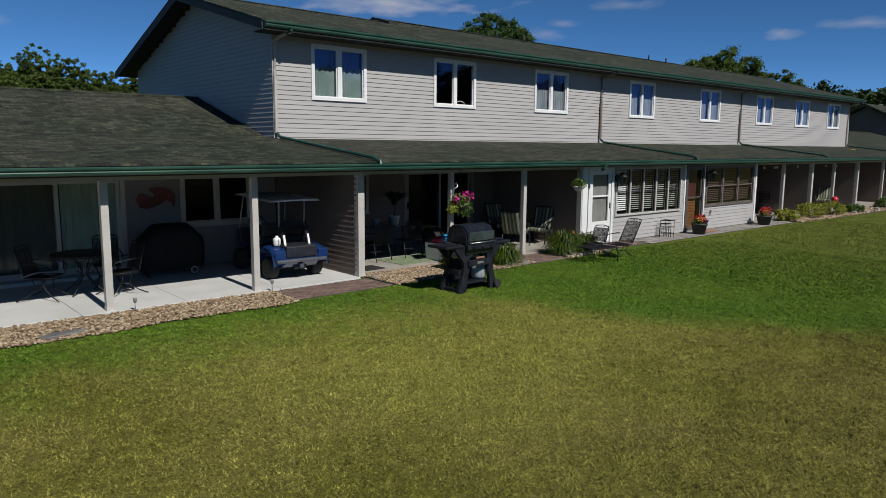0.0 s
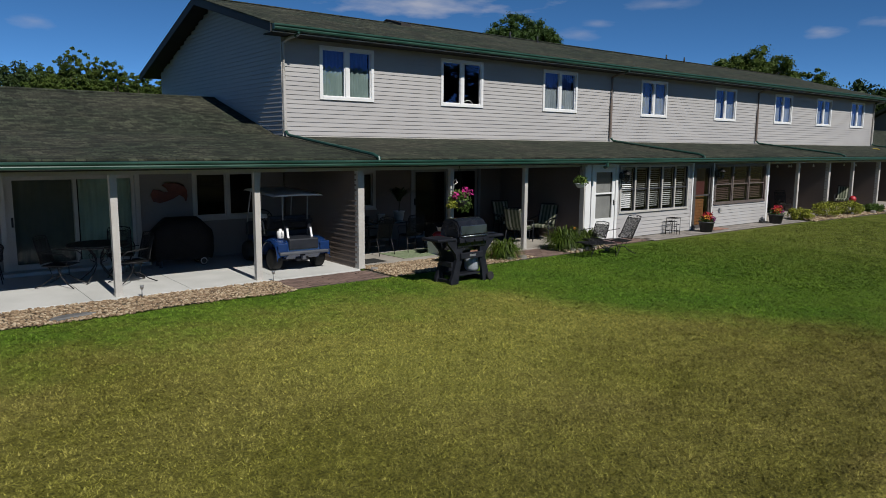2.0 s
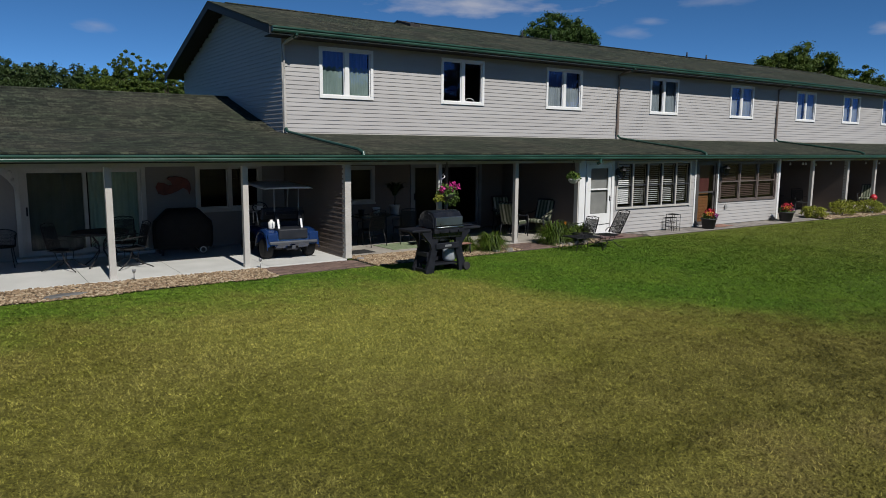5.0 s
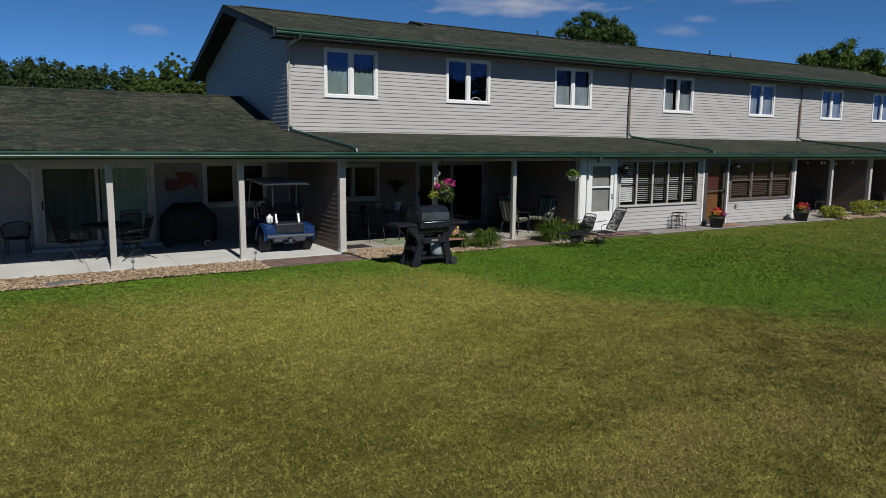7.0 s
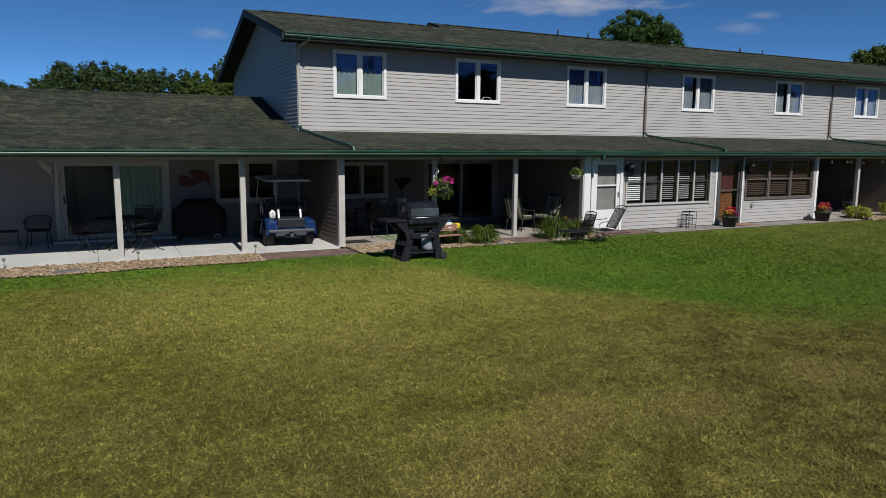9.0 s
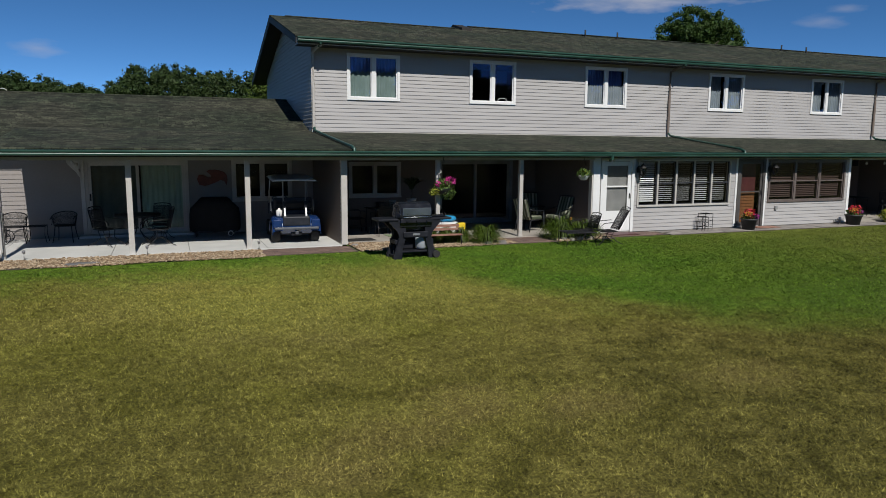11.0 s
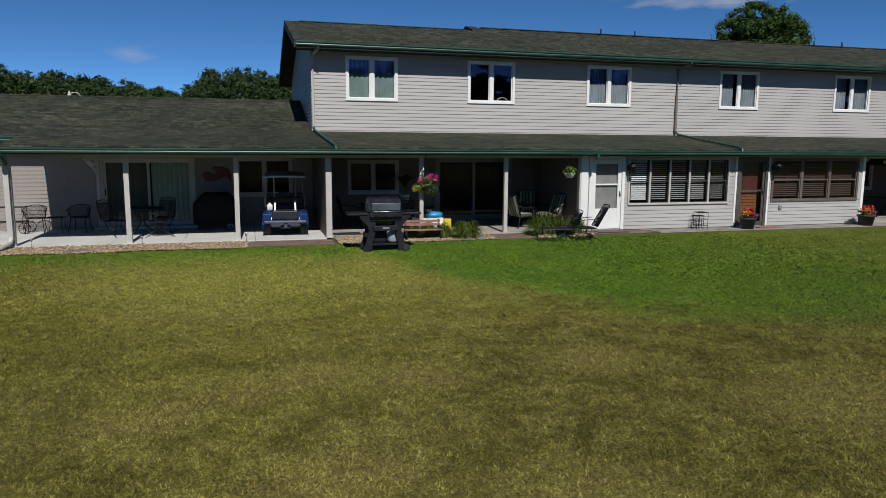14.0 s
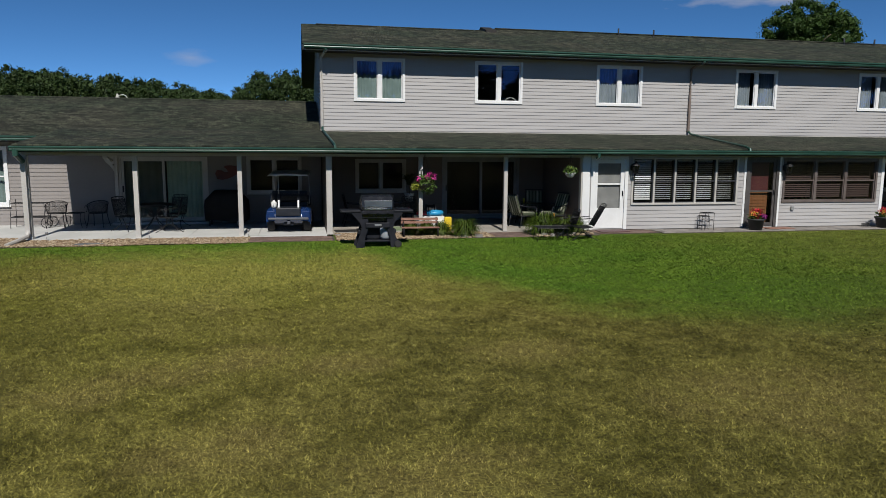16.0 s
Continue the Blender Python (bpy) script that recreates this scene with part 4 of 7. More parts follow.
def window(x0, x1, z0, z1, y, panes, label, frame=None, glass=None, sash=None, deep=0.1, border=0.062, rail=False, sill=True, bar=0.042):
    """A framed window set in an opening; rail adds the meeting rail of a sliding sash."""
    COUNT["w"] += 1
    frame, glass = frame or M_WHITE, glass or M_GLASS
    w = thing("window_%d" % COUNT["w"], Matrix.Translation((x0, y, z0)), label, "window", kind="structure")
    W, H = x1 - x0, z1 - z0
    b = border
    bm = bmesh.new()
    for q in ((-0.03, b, -0.03, H + 0.03), (W - b, W + 0.03, -0.03, H + 0.03)):
        bm_box(bm, q[0], q[1], -0.045, deep, q[2], q[3], 0.006)
    bm_box(bm, b, W - b, -0.045, deep, H - b, H + 0.03, 0.006)
    bm_box(bm, b, W - b, -0.05, deep, -0.03, b, 0.006)
    part("window_frame", bm, frame, w)
    if sill:
        box_part("window_sill", w, frame, -0.04, W + 0.04, -0.075, -0.046, -0.05, -0.012, 0.006)
    inner = W - 2 * b
    each = inner / panes
    for i in range(panes):
        a = b + i * each
        if i:
            box_part("mullion", w, frame, a - bar, a + bar, -0.03, deep - 0.02, b, H - b, 0.006)
        l, r = a + (bar + 0.004 if i else 0.004), a + each - (bar + 0.004 if i < panes - 1 else 0.004)
        bm = bmesh.new()
        s = 0.026
        for q in ((l, l + s, b + 0.002, H - b - 0.002), (r - s, r, b + 0.002, H - b - 0.002), (l + s, r - s, b + 0.002, b + s), (l + s, r - s, H - b - s, H - b - 0.002)):
            bm_box(bm, q[0], q[1], -0.005, 0.035, q[2], q[3])
        if rail:
            bm_box(bm, l + s, r - s, -0.008, 0.035, H / 2 - 0.02, H / 2 + 0.02)
        part("sash", bm, sash or frame, w)
        pane_part(w, glass, l + s - 0.004, r - s + 0.004, 0.012, b + s - 0.004, H - b - s + 0.004)
    return w


def curtain(x0, x1, z0, z1, y, mat, label, waves=9, ragged=0.0, seed=1):
    rnd = random.Random(seed)
    bm = bmesh.new()
    n = waves * 6
    low, top = [], []
    for i in range(n + 1):
        s = i / n
        d = 0.02 * math.sin(s * waves * 2 * math.pi) + 0.008 * math.sin(s * waves * 5.1)
        h = z1 - ragged * (0.5 + 0.5 * math.sin(s * waves * 2 * math.pi + 1)) * rnd.uniform(0.7, 1)
        x = x0 + (x1 - x0) * s
        low.append(bm.verts.new((x, y + d, z0)))
        top.append(bm.verts.new((x, y + d * 0.8, h)))
    for i in range(n):
        bm.faces.new((low[i], low[i + 1], top[i + 1], top[i]))
    return single("curtain", bm, mat, label, "curtain", group="curtains")


for i, (a, b) in enumerate(UPPER):
    window(a, b, WIN_Z0, WIN_Z1, FY, 2, "white-framed pair of casement windows on the upper storey", border=0.056, bar=0.06, sill=False)
    if i == 0:
        curtain(a + 0.06, b - 0.06, WIN_Z0 + 0.02, WIN_Z0 + 0.86, FY + 0.09, M_CURTAIN, "pale green sheer curtain hung half way up the window", 9, 0.09)
        # added sheet whose blue stands in for sky mirrored in the glass
        curtain(a + 0.06, b - 0.06, WIN_Z0 + 0.5, WIN_Z1 - 0.03, FY + 0.17, M_MIRRORED_SKY, "added blue sheet behind the upper panes, standing in for mirrored sky", 14)
    elif i == 2:
        curtain(a + 0.06, b - 0.06, WIN_Z0 + 0.02, WIN_Z0 + 0.74, FY + 0.09, M_CURTAIN_W, "pale folding blind drawn half way", 16)
        # added sheet, again coloured as the mirrored sky
        curtain(a + 0.06, b - 0.06, WIN_Z0 + 0.5, WIN_Z1 - 0.03, FY + 0.17, M_MIRRORED_SKY, "added blue sheet behind the upper panes, standing in for mirrored sky", 14)
    elif i >= 3:
        curtain(a + 0.06, a + 0.62, WIN_Z0 + 0.02, WIN_Z1 - 0.02, FY + 0.09, M_CURTAIN_W, "pale curtain drawn to one side", 6, seed=i)
        curtain(b - 0.62, b - 0.06, WIN_Z0 + 0.02, WIN_Z1 - 0.02, FY + 0.1, M_CURTAIN_W, "pale curtain drawn to one side", 6, seed=i + 9)
chairb = thing("wire_chair_back", Matrix.Translation((14.58, FY + 0.32, WIN_Z0 + 0.02)), "white wire chair back standing behind the window", "chair")
tube_part("hoop", chairb, M_WHITE, arc((0, 0, 0.05), 0.19, 0, 180, 12, ry=0.13), 0.011)
tube_part("post", chairb, M_WHITE, [(-0.15, 0, 0.0), (-0.19, 0, 0.06)], 0.011)
tube_part("post", chairb, M_WHITE, [(0.15, 0, 0.0), (0.19, 0, 0.06)], 0.011)
st = box_part("seat_pad", chairb, M_WHITE, -0.2, 0.2, 0.0, 0.3, -0.05, 0.0, 0.02)
for x in (-0.17, 0.17):
    tube_part("leg", chairb, M_WHITE, [(x, 0.02, -0.05), (x, 0.02, -1.12)], 0.012)
    tube_part("leg", chairb, M_WHITE, [(x, 0.28, -0.05), (x, 0.28, -1.12)], 0.012)

window(WN[0], WN[1], WN[2], WN[3], FY, 2, "white-framed window beside the porch", rail=True)
curtain(WN[0] + 0.05, WN[1] - 0.05, WN[2] + 0.02, WN[3] - 0.05, FY + 0.2, M_CURTAIN, "pale curtain behind the window", 10)
window(WA[0], WA[1], WA[2], WA[3], FY, 2, "beige-framed double window under the porch", frame=M_TRIM, glass=M_GLASS_DARK)
window(WB[0], WB[1], WB[2], WB[3], FY, 2, "beige-framed double window behind the patio", frame=M_TRIM, glass=M_GLASS_DARK)
window(SW1[0], SW1[1], SW1[2], SW1[3], PY, 5, "row of five sash windows of the sunroom", frame=M_TRIM, glass=M_GLASS_SUN, sash=M_DARKTRIM, rail=True, border=0.03, sill=False, bar=0.03)
window(SW2[0], SW2[1], SW2[2], SW2[3], PY, 3, "row of three brown sash windows of the sunroom", frame=M_BROWNFRAME, glass=M_GLASS_SUN, rail=True, border=0.04, sill=False)
for h in FARWIN:
    window(h[0], h[1], h[2], h[3], FY, 2, "beige-framed window of a far porch", frame=M_TRIM, glass=M_GLASS_DARK)

# blinds of the sunrooms
def blind(x0, x1, z0, z1, y, mat, label, gap=0.062, tilt=28):
    ob = thing("window_blind", Matrix.Translation((x0, y, z1)), label, "blind", group="sunroom blinds")
    w, h = x1 - x0, z1 - z0
    box_part("headrail", ob, mat, 0, w, -0.02, 0.02, -0.04, 0.0)
    bm = bmesh.new()
    bm_box(bm, 0.004, w - 0.004, -0.024, 0.024, -0.0012, 0.0012)
    me = finish(bm, "slat", mat)
    n = int((h - 0.06) / gap)
    for i in range(n):
        s = new("slat", me)
        s.parent = ob
        s.matrix_basis = pose(0, 0, -0.06 - i * gap, tilt)
    return ob


ew = (SW1[1] - SW1[0] - 0.1) / 5
for i, tl in enumerate((46, 14, 15, 26, 14)):
    a = SW1[0] + 0.05 + i * ew
    blind(a + 0.08, a + ew - 0.08, SW1[2] + 0.07, SW1[3] - 0.05, PY + 0.085, M_BLIND if i == 0 else M_BLIND_DIM, "white slatted blind behind the sash" if i == 0 else "slatted blind behind the sash, greyed for the shade on its slats", tilt=tl)
ew = (SW2[1] - SW2[0] - 0.12) / 3
for i in range(3):
    a = SW2[0] + 0.06 + i * ew
    blind(a + 0.08, a + ew - 0.08, SW2[2] + 0.08, SW2[3] - 0.06, PY + 0.085, M_BROWNBLIND, "brown slatted blind behind the sash", tilt=52)


# ---- doors ----
def sliding_door(h, y, label, curtain_side=None, frame=None):
    COUNT["d"] += 1
    frame = frame or M_TRIM
    d = thing("door_%d" % COUNT["d"], Matrix.Translation((h[0], y, h[2])), label, "sliding door", kind="structure")
    W, H = h[1] - h[0], h[3] - h[2]
    bm = bmesh.new()
    for q in ((0, 0.1, 0, H), (W - 0.1, W, 0, H)):
        bm_box(bm, q[0], q[1], -0.04, 0.12, q[2], q[3], 0.006)
    bm_box(bm, 0.1, W - 0.1, -0.04, 0.12, H - 0.08, H, 0.006)
    bm_box(bm, 0.1, W - 0.1, -0.03, 0.12, 0.0, 0.06)
    part("door_frame", bm, frame, d)
    mid = W / 2
    for l, r, dy in ((0.102, mid + 0.04, 0.0), (mid - 0.04, W - 0.102, 0.05)):
        bm = bmesh.new()
        s = 0.07
        for q in ((l, l + s, 0.062, H - 0.082), (r - s, r, 0.062, H - 0.082), (l + s, r - s, 0.062, 0.062 + 0.1), (l + s, r - s, H - 0.15, H - 0.082)):
            bm_box(bm, q[0], q[1], dy - 0.02, dy + 0.02, q[2], q[3])
        pn = part("door_panel", bm, frame, d)
        pane_part(pn, M_GLASS_DARK, l + s - 0.003, r - s + 0.003, dy, 0.16, H - 0.148)
    hd = bmesh.new()
    bm_box(hd, 0.115, 0.15, -0.065, -0.022, 0.95, 1.15, 0.008)
    part("door_handle", hd, M_BLACK, d)
    return d


sliding_door(SD1, FY, "sliding glass patio door with beige frame")
sliding_door(SD2, FY, "wide dark sliding glass patio door", frame=M_GREYFRAME)
curtain(3.45, 4.58, 0.08, 2.0, FY + 0.085, M_CURTAIN_D, "pale green curtain behind the glass door", 8)
curtain(2.16, 3.4, 0.08, 2.0, FY + 0.11, M_CURTAIN_DIM, "grey-green curtain behind the glass door, dimmed for haze in the pane", 5)
box_top = bmesh.new()
bm_box(box_top, 1.9, 4.75, 15.3, FY - 0.03, 0.0, 0.07, 0.01)
single("door_step", box_top, M_CONCRETE, "low concrete step at the patio door", "step", "structure")


def storm_door(h, y, label, frame, panel, style):
    COUNT["d"] += 1
    d = thing("door_%d" % COUNT["d"], Matrix.Translation((h[0], y, h[2])), label, "door", kind="structure")
    W, H = h[1] - h[0], h[3] - h[2]
    bm = bmesh.new()
    f = 0.07
    for q in ((-0.03, f, -0.02, H + 0.02), (W - f, W + 0.03, -0.02, H + 0.02), (f, W - f, H - f, H + 0.02)):
        bm_box(bm, q[0], q[1], -0.05, 0.09, q[2], q[3], 0.006)
    part("door_frame", bm, frame, d)
    l, r, b, t = f + 0.006, W - f - 0.006, 0.012, H - f - 0.006
    s = 0.12 if style == "white" else 0.075
    low = 0.62 if style == "white" else 0.12
    mid = 1.32 if style == "white" else 1.08
    bm = bmesh.new()
    bm_box(bm, l, l + s, -0.02, 0.02, b, t, 0.005)
    bm_box(bm, r - s, r, -0.02, 0.02, b, t, 0.005)
    bm_box(bm, l + s, r - s, -0.02, 0.02, t - s, t, 0.005)
    bm_box(bm, l + s, r - s, -0.02, 0.02, b, low, 0.005)
    bm_box(bm, l + s, r - s, -0.02, 0.02, mid, mid + 0.045, 0.004)
    leaf = part("door_leaf", bm, frame, d)
    pane_part(leaf, M_GLASS_SUN, l + s - 0.003, r - s + 0.003, 0.0, low - 0.003, t - s + 0.003)
    hx = r - 0.05
    bm = bmesh.new()
    bm_box(bm, hx - 0.016, hx + 0.016, -0.035, -0.02, 0.98, 1.14, 0.006)
    bm_tube(bm, [(hx, -0.03, 1.1), (hx, -0.075, 1.09), (hx, -0.075, 1.0), (hx, -0.03, 0.99)], 0.009)
    part("door_handle", bm, M_BLACK, leaf)
    return d


storm_door(SDOOR, PY, "white storm door with a tall glass panel", M_WHITE, None, "white")
storm_door(SDOOR2, PY, "dark storm door before a stained wooden door", M_DARKDOOR, None, "grey")
# what stands behind the two storm doors
bm = bmesh.new()
bm_box(bm, SDOOR[0] + 0.1, SDOOR[1] - 0.19, PY + 0.05, PY + 0.08, 0.1, 2.05)
single("inner_door", bm, M_GREYFRAME, "pale inner door behind the storm door", "door")
idr = thing("inner_door", Matrix.Translation((SDOOR2[0] + 0.06, PY + 0.1, 0.0)), "stained wooden inner door with a maroon upper panel", "door")
box_part("door_leaf", idr, M_WOODDOOR, 0.03, 0.78, 0.0, 0.045, 0.06, 1.1, 0.004)
box_part("upper_panel", idr, M_MAROON, 0.03, 0.78, 0.0, 0.045, 1.102, 2.08, 0.004, "maroon upper panel")
for k in range(9):
    box_part("rail", idr, M_WOODDOOR, 0.09, 0.72, -0.012, -0.001, 0.14 + k * 0.1, 0.2 + k * 0.1)

# trims beside the doors
for x0, x1 in ((SX0 - 0.03, SX0 + 0.2),):
    bm = bmesh.new()
    bm_box(bm, x0, x1, PY - 0.04, PY + 0.03, 0.0, 2.25, 0.006)
    single("trim_corner", bm, M_WHITE, "white corner board of the sunroom", "trim", "structure")
bm = bmesh.new()
bm_box(bm, SX0 - 0.075, SX0 - 0.032, PY - 0.03, PY + 0.13, 0.0, 2.25, 0.006)
single("trim_corner", bm, M_TRIM, "beige corner board facing the patio", "trim", "structure")
for x in (SX1 - 0.01,):
    bm = bmesh.new()
    bm_box(bm, x - 0.06, x + 0.05, PY - 0.03, PY + 0.04, 0.0, 2.25, 0.006)
    single("trim_corner", bm, M_WHITE, "white corner board of the sunroom", "trim", "structure")
bm = bmesh.new()
bm_box(bm, SX0 + 0.2, SX1 - 0.1, PY - 0.03, PY - 0.02, 2.18, 2.26)
single("trim_frieze", bm, M_TRIM, "pale frieze board below the sunroom eave", "trim", "structure")
downspout("green outlet elbow at the sunroom corner", [(SX0 + 0.22, 11.62, 2.3), (SX0 + 0.22, 11.62, 2.17), (SX0 + 0.21, 11.72, 2.13)], 0.075)

# posts
def post(x, w, top, label, mat=None, lean=0.0):
    p = thing("porch_post", Matrix.Translation((x, PY, 0)), label, "post", "porch posts", "structure")
    box_part("shaft", p, mat or M_TRIM, -w / 2, w / 2, -w / 2, w / 2, 0.02, top, 0.006)
    box_part("foot", p, M_TRIM, -w / 2 - 0.006, w / 2 + 0.006, -w / 2 - 0.006, w / 2 + 0.006, 0.0, 0.06)


for x, w in ((0.7, 0.12), (3.3, 0.12), (5.92, 0.12), (8.285, 0.155), (10.84, 0.11), (13.33, 0.11), (28.35, 0.12), (31.01, 0.15), (33.4, 0.12), (36.16, 0.15), (39.6, 0.12), (42.0, 0.12), (45.0, 0.12), (48.0, 0.12), (51.0, 0.12), (54.0, 0.12)):
    post(x, w, 2.138, "beige painted wooden porch post")

# white boards either side of the grey door
for x in (SDOOR2[0] - 0.07, SDOOR2[1] + 0.07):
    bm = bmesh.new()
    bm_box(bm, x - 0.035, x + 0.035, PY - 0.035, PY - 0.0, 0.0, 2.2, 0.004)
    single("trim_door", bm, M_WHITE, "white board beside the grey storm door", "trim", "structure")

# ---- porch with the cart ----
def grid_panel(bm, w, h, n, m, f):
    """A woven panel of bars laid over a shape f(u, v), u and v from 0 to 1."""
    for i in range(n + 1):
        bm_tube(bm, [f(i / n, k / 6) for k in range(7)], 0.0055, 3)
    for j in range(m + 1):
        bm_tube(bm, [f(k / 6, j / m) for k in range(7)], 0.0055, 3)


def iron_chair(m, label, group, recline=14, high=0.95, seat_z=0.42, spring=True):
    """A black mesh patio chair: rounded arms, tall woven back with a leaf band on top, bowed legs."""
    c = thing("patio_chair", m, label, "chair", group)
    t = math.tan(radians(recline))
    def seat(u, v):
        return (-0.23 + 0.46 * u, -0.24 + 0.46 * v, seat_z - 0.025 * math.sin(v * math.pi))
    def back(u, v):
        z = seat_z + 0.03 + (high - seat_z - 0.1) * v
        return (-0.22 + 0.44 * u, 0.23 + (z - seat_z) * t + 0.02 * math.sin(u * math.pi), z)
    bm = bmesh.new()
    grid_panel(bm, 0, 0, 26, 26, seat)
    bm_tube(bm, [seat(0, 0), seat(1, 0), seat(1, 1), seat(0, 1)], 0.01, 6, True)
    part("seat", bm, M_IRON, c, smooth=True)
    bm = bmesh.new()
    grid_panel(bm, 0, 0, 20, 24, back)
    part("backrest", bm, M_IRON, c, smooth=True)
    bm = bmesh.new()
    yt = 0.23 + (high - seat_z) * t
    fr = [back(0, 0), back(0, 0.5), back(0, 1), (-0.2, yt, high - 0.01), (0, yt + 0.02, high + 0.015), (0.2, yt, high - 0.01), back(1, 1), back(1, 0.5), back(1, 0)]
    bm_tube(bm, fr, 0.011, 6)
    bm_tube(bm, [back(k / 8, 1) for k in range(9)], 0.008, 5)
    for x in (-0.15, -0.05, 0.05, 0.15):
        bm_tube(bm, arc((x, yt + 0.005, high - 0.04), 0.035, 0, 360, 8, ry=0.025)[:-1], 0.005, 4, True)
    part("back_frame", bm, M_IRON, c, smooth=True)
    for s in (-1, 1):
        tube_part("arm", c, M_IRON, [(s * 0.22, 0.26, seat_z + 0.26), (s * 0.25, 0.05, seat_z + 0.24), (s * 0.26, -0.2, seat_z + 0.22), (s * 0.26, -0.28, seat_z + 0.16), (s * 0.245, -0.24, seat_z + 0.02)], 0.011)
        if spring:
            tube_part("leg", c, M_IRON, [(s * 0.2, -0.05, seat_z - 0.03), (s * 0.14, -0.08, 0.2), (s * 0.2, -0.22, 0.08), (s * 0.27, -0.36, 0.012)], 0.011)
            tube_part("leg", c, M_IRON, [(s * 0.2, 0.1, seat_z - 0.03), (s * 0.14, 0.08, 0.2), (s * 0.2, 0.22, 0.08), (s * 0.27, 0.36, 0.012)], 0.011)
        else:
            tube_part("leg", c, M_IRON, [(s * 0.23, -0.23, seat_z), (s * 0.24, -0.27, 0.2), (s * 0.25, -0.3, 0.0)], 0.011)
            tube_part("leg", c, M_IRON, [(s * 0.22, 0.23, seat_z), (s * 0.23, 0.3, 0.2), (s * 0.24, 0.36, 0.0)], 0.011)
    bm = bmesh.new()
    bm_tube(bm, [(-0.14, -0.08, 0.2), (0.14, 0.08, 0.2)], 0.009)
    bm_tube(bm, [(-0.14, 0.08, 0.2), (0.14, -0.08, 0.2)], 0.009)
    part("stretcher", bm, M_IRON, c, smooth=True)
    return c


def barrel_chair(m, label, group):
    """A low iron armchair with a round looped back."""
    c = thing("patio_chair", m, label, "chair", group)
    bm = bmesh.new()
    ring = arc((0, 0, 0.42), 0.25, 0, 360, 18, "xy")[:-1]
    bm_tube(bm, ring, 0.011, 6, True)
    for k in range(-12, 13):
        x = k * 0.0195
        h = math.sqrt(max(0.0, 0.0625 - x * x))
        bm_tube(bm, [(x, -h, 0.42), (x, h, 0.42)], 0.003, 3)
        bm_tube(bm, [(-h, x, 0.42), (h, x, 0.42)], 0.003, 3)
    part("seat", bm, M_IRON, c, smooth=True)
    bm = bmesh.new()
    top = [(0.29 * math.cos(radians(a)), 0.29 * math.sin(radians(a)), 0.66 + 0.1 * math.sin(radians(max(0, a)))) for a in range(-25, 206, 10)]
    bm_tube(bm, top, 0.012, 6)
    part("back_rail", bm, M_IRON, c, smooth=True)
    bm = bmesh.new()
    for a in range(-10, 191, 4):
        ca, sa = math.cos(radians(a)), math.sin(radians(a))
        zt = 0.66 + 0.1 * max(0, sa)
        bm_tube(bm, [(0.25 * ca, 0.25 * sa, 0.42), (0.29 * ca, 0.29 * sa, zt)], 0.0032, 3)
    for z in (0.44, 0.465, 0.49, 0.515, 0.54, 0.565, 0.59, 0.615, 0.64):
        k = (z - 0.42) / 0.28
        bm_tube(bm, [((0.25 + 0.04 * k) * math.cos(radians(a)), (0.25 + 0.04 * k) * math.sin(radians(a)), z + 0.06 * max(0, math.sin(radians(a))) * k) for a in range(-10, 191, 10)], 0.0032, 3)
    part("backrest", bm, M_IRON, c, smooth=True)
    for sx, sy in ((-1, -1), (1, -1), (-1, 1), (1, 1)):
        tube_part("leg", c, M_IRON, [(sx * 0.19, sy * 0.16, 0.42), (sx * 0.21, sy * 0.2, 0.2), (sx * 0.24, sy * 0.26, 0.0)], 0.011)
    for s in (-1, 1):
        tube_part("arm_scroll", c, M_IRON, arc((s * 0.27, -0.17, 0.55), 0.09, -90, 150, 8, "yz"), 0.009)
    return c


def mesh_table(m, r, h, label):
    t = thing("patio_table", m, label, "table")
    bm = bmesh.new()
    bm_lathe(bm, [(r - 0.02, h - 0.012), (r, h - 0.008), (r, h + 0.006), (r - 0.02, h + 0.01)], seg=28)
    part("tabletop", bm, M_IRON, t)
    bm = bmesh.new()
    bm_tube(bm, arc((0, 0, h - 0.03), r - 0.01, 0, 360, 28, "xy")[:-1], 0.016, 6, True)
    part("rim", bm, M_IRON, t, smooth=True)
    for k in range(4):
        a = radians(45 + 90 * k)
        ca, sa = math.cos(a), math.sin(a)
        tube_part("leg", t, M_IRON, [(q * ca, q * sa, z) for q, z in ((0.34, h - 0.03), (0.2, h - 0.12), (0.07, h * 0.62), (0.06, h * 0.45), (0.18, 0.18), (0.34, 0.06), (0.42, 0.0))], 0.013)
        tube_part("scroll", t, M_IRON, [(q * ca, q * sa, z) for q, z in ((0.06, h * 0.5), (0.17, h * 0.55), (0.2, h * 0.68), (0.13, h * 0.76), (0.08, h * 0.7))], 0.008)
    return t


mesh_table(pose(3.38, 13.95, 0), 0.55, 0.74, "round black iron mesh patio table on the porch slab")
G1 = "iron chairs round the porch table"
iron_chair(pose(2.68, 13.78, 0, 0, 0, 52), "black wrought-iron spring chair with a tall mesh back", G1)
iron_chair(pose(3.86, 13.42, 0, 0, 0, -80), "black wrought-iron spring chair with a tall mesh back", G1)
iron_chair(pose(3.9, 14.4, 0, 0, 0, -12), "black wrought-iron spring chair with a tall mesh back", G1)
G2 = "round-backed iron chairs by the siding"
barrel_chair(pose(0.5, 14.9, 0, 0, 0, 6), "round-backed black iron armchair in the sun", G2)
barrel_chair(pose(1.62, 14.9, 0, 0, 0, -8), "round-backed black iron armchair in the shade", G2)


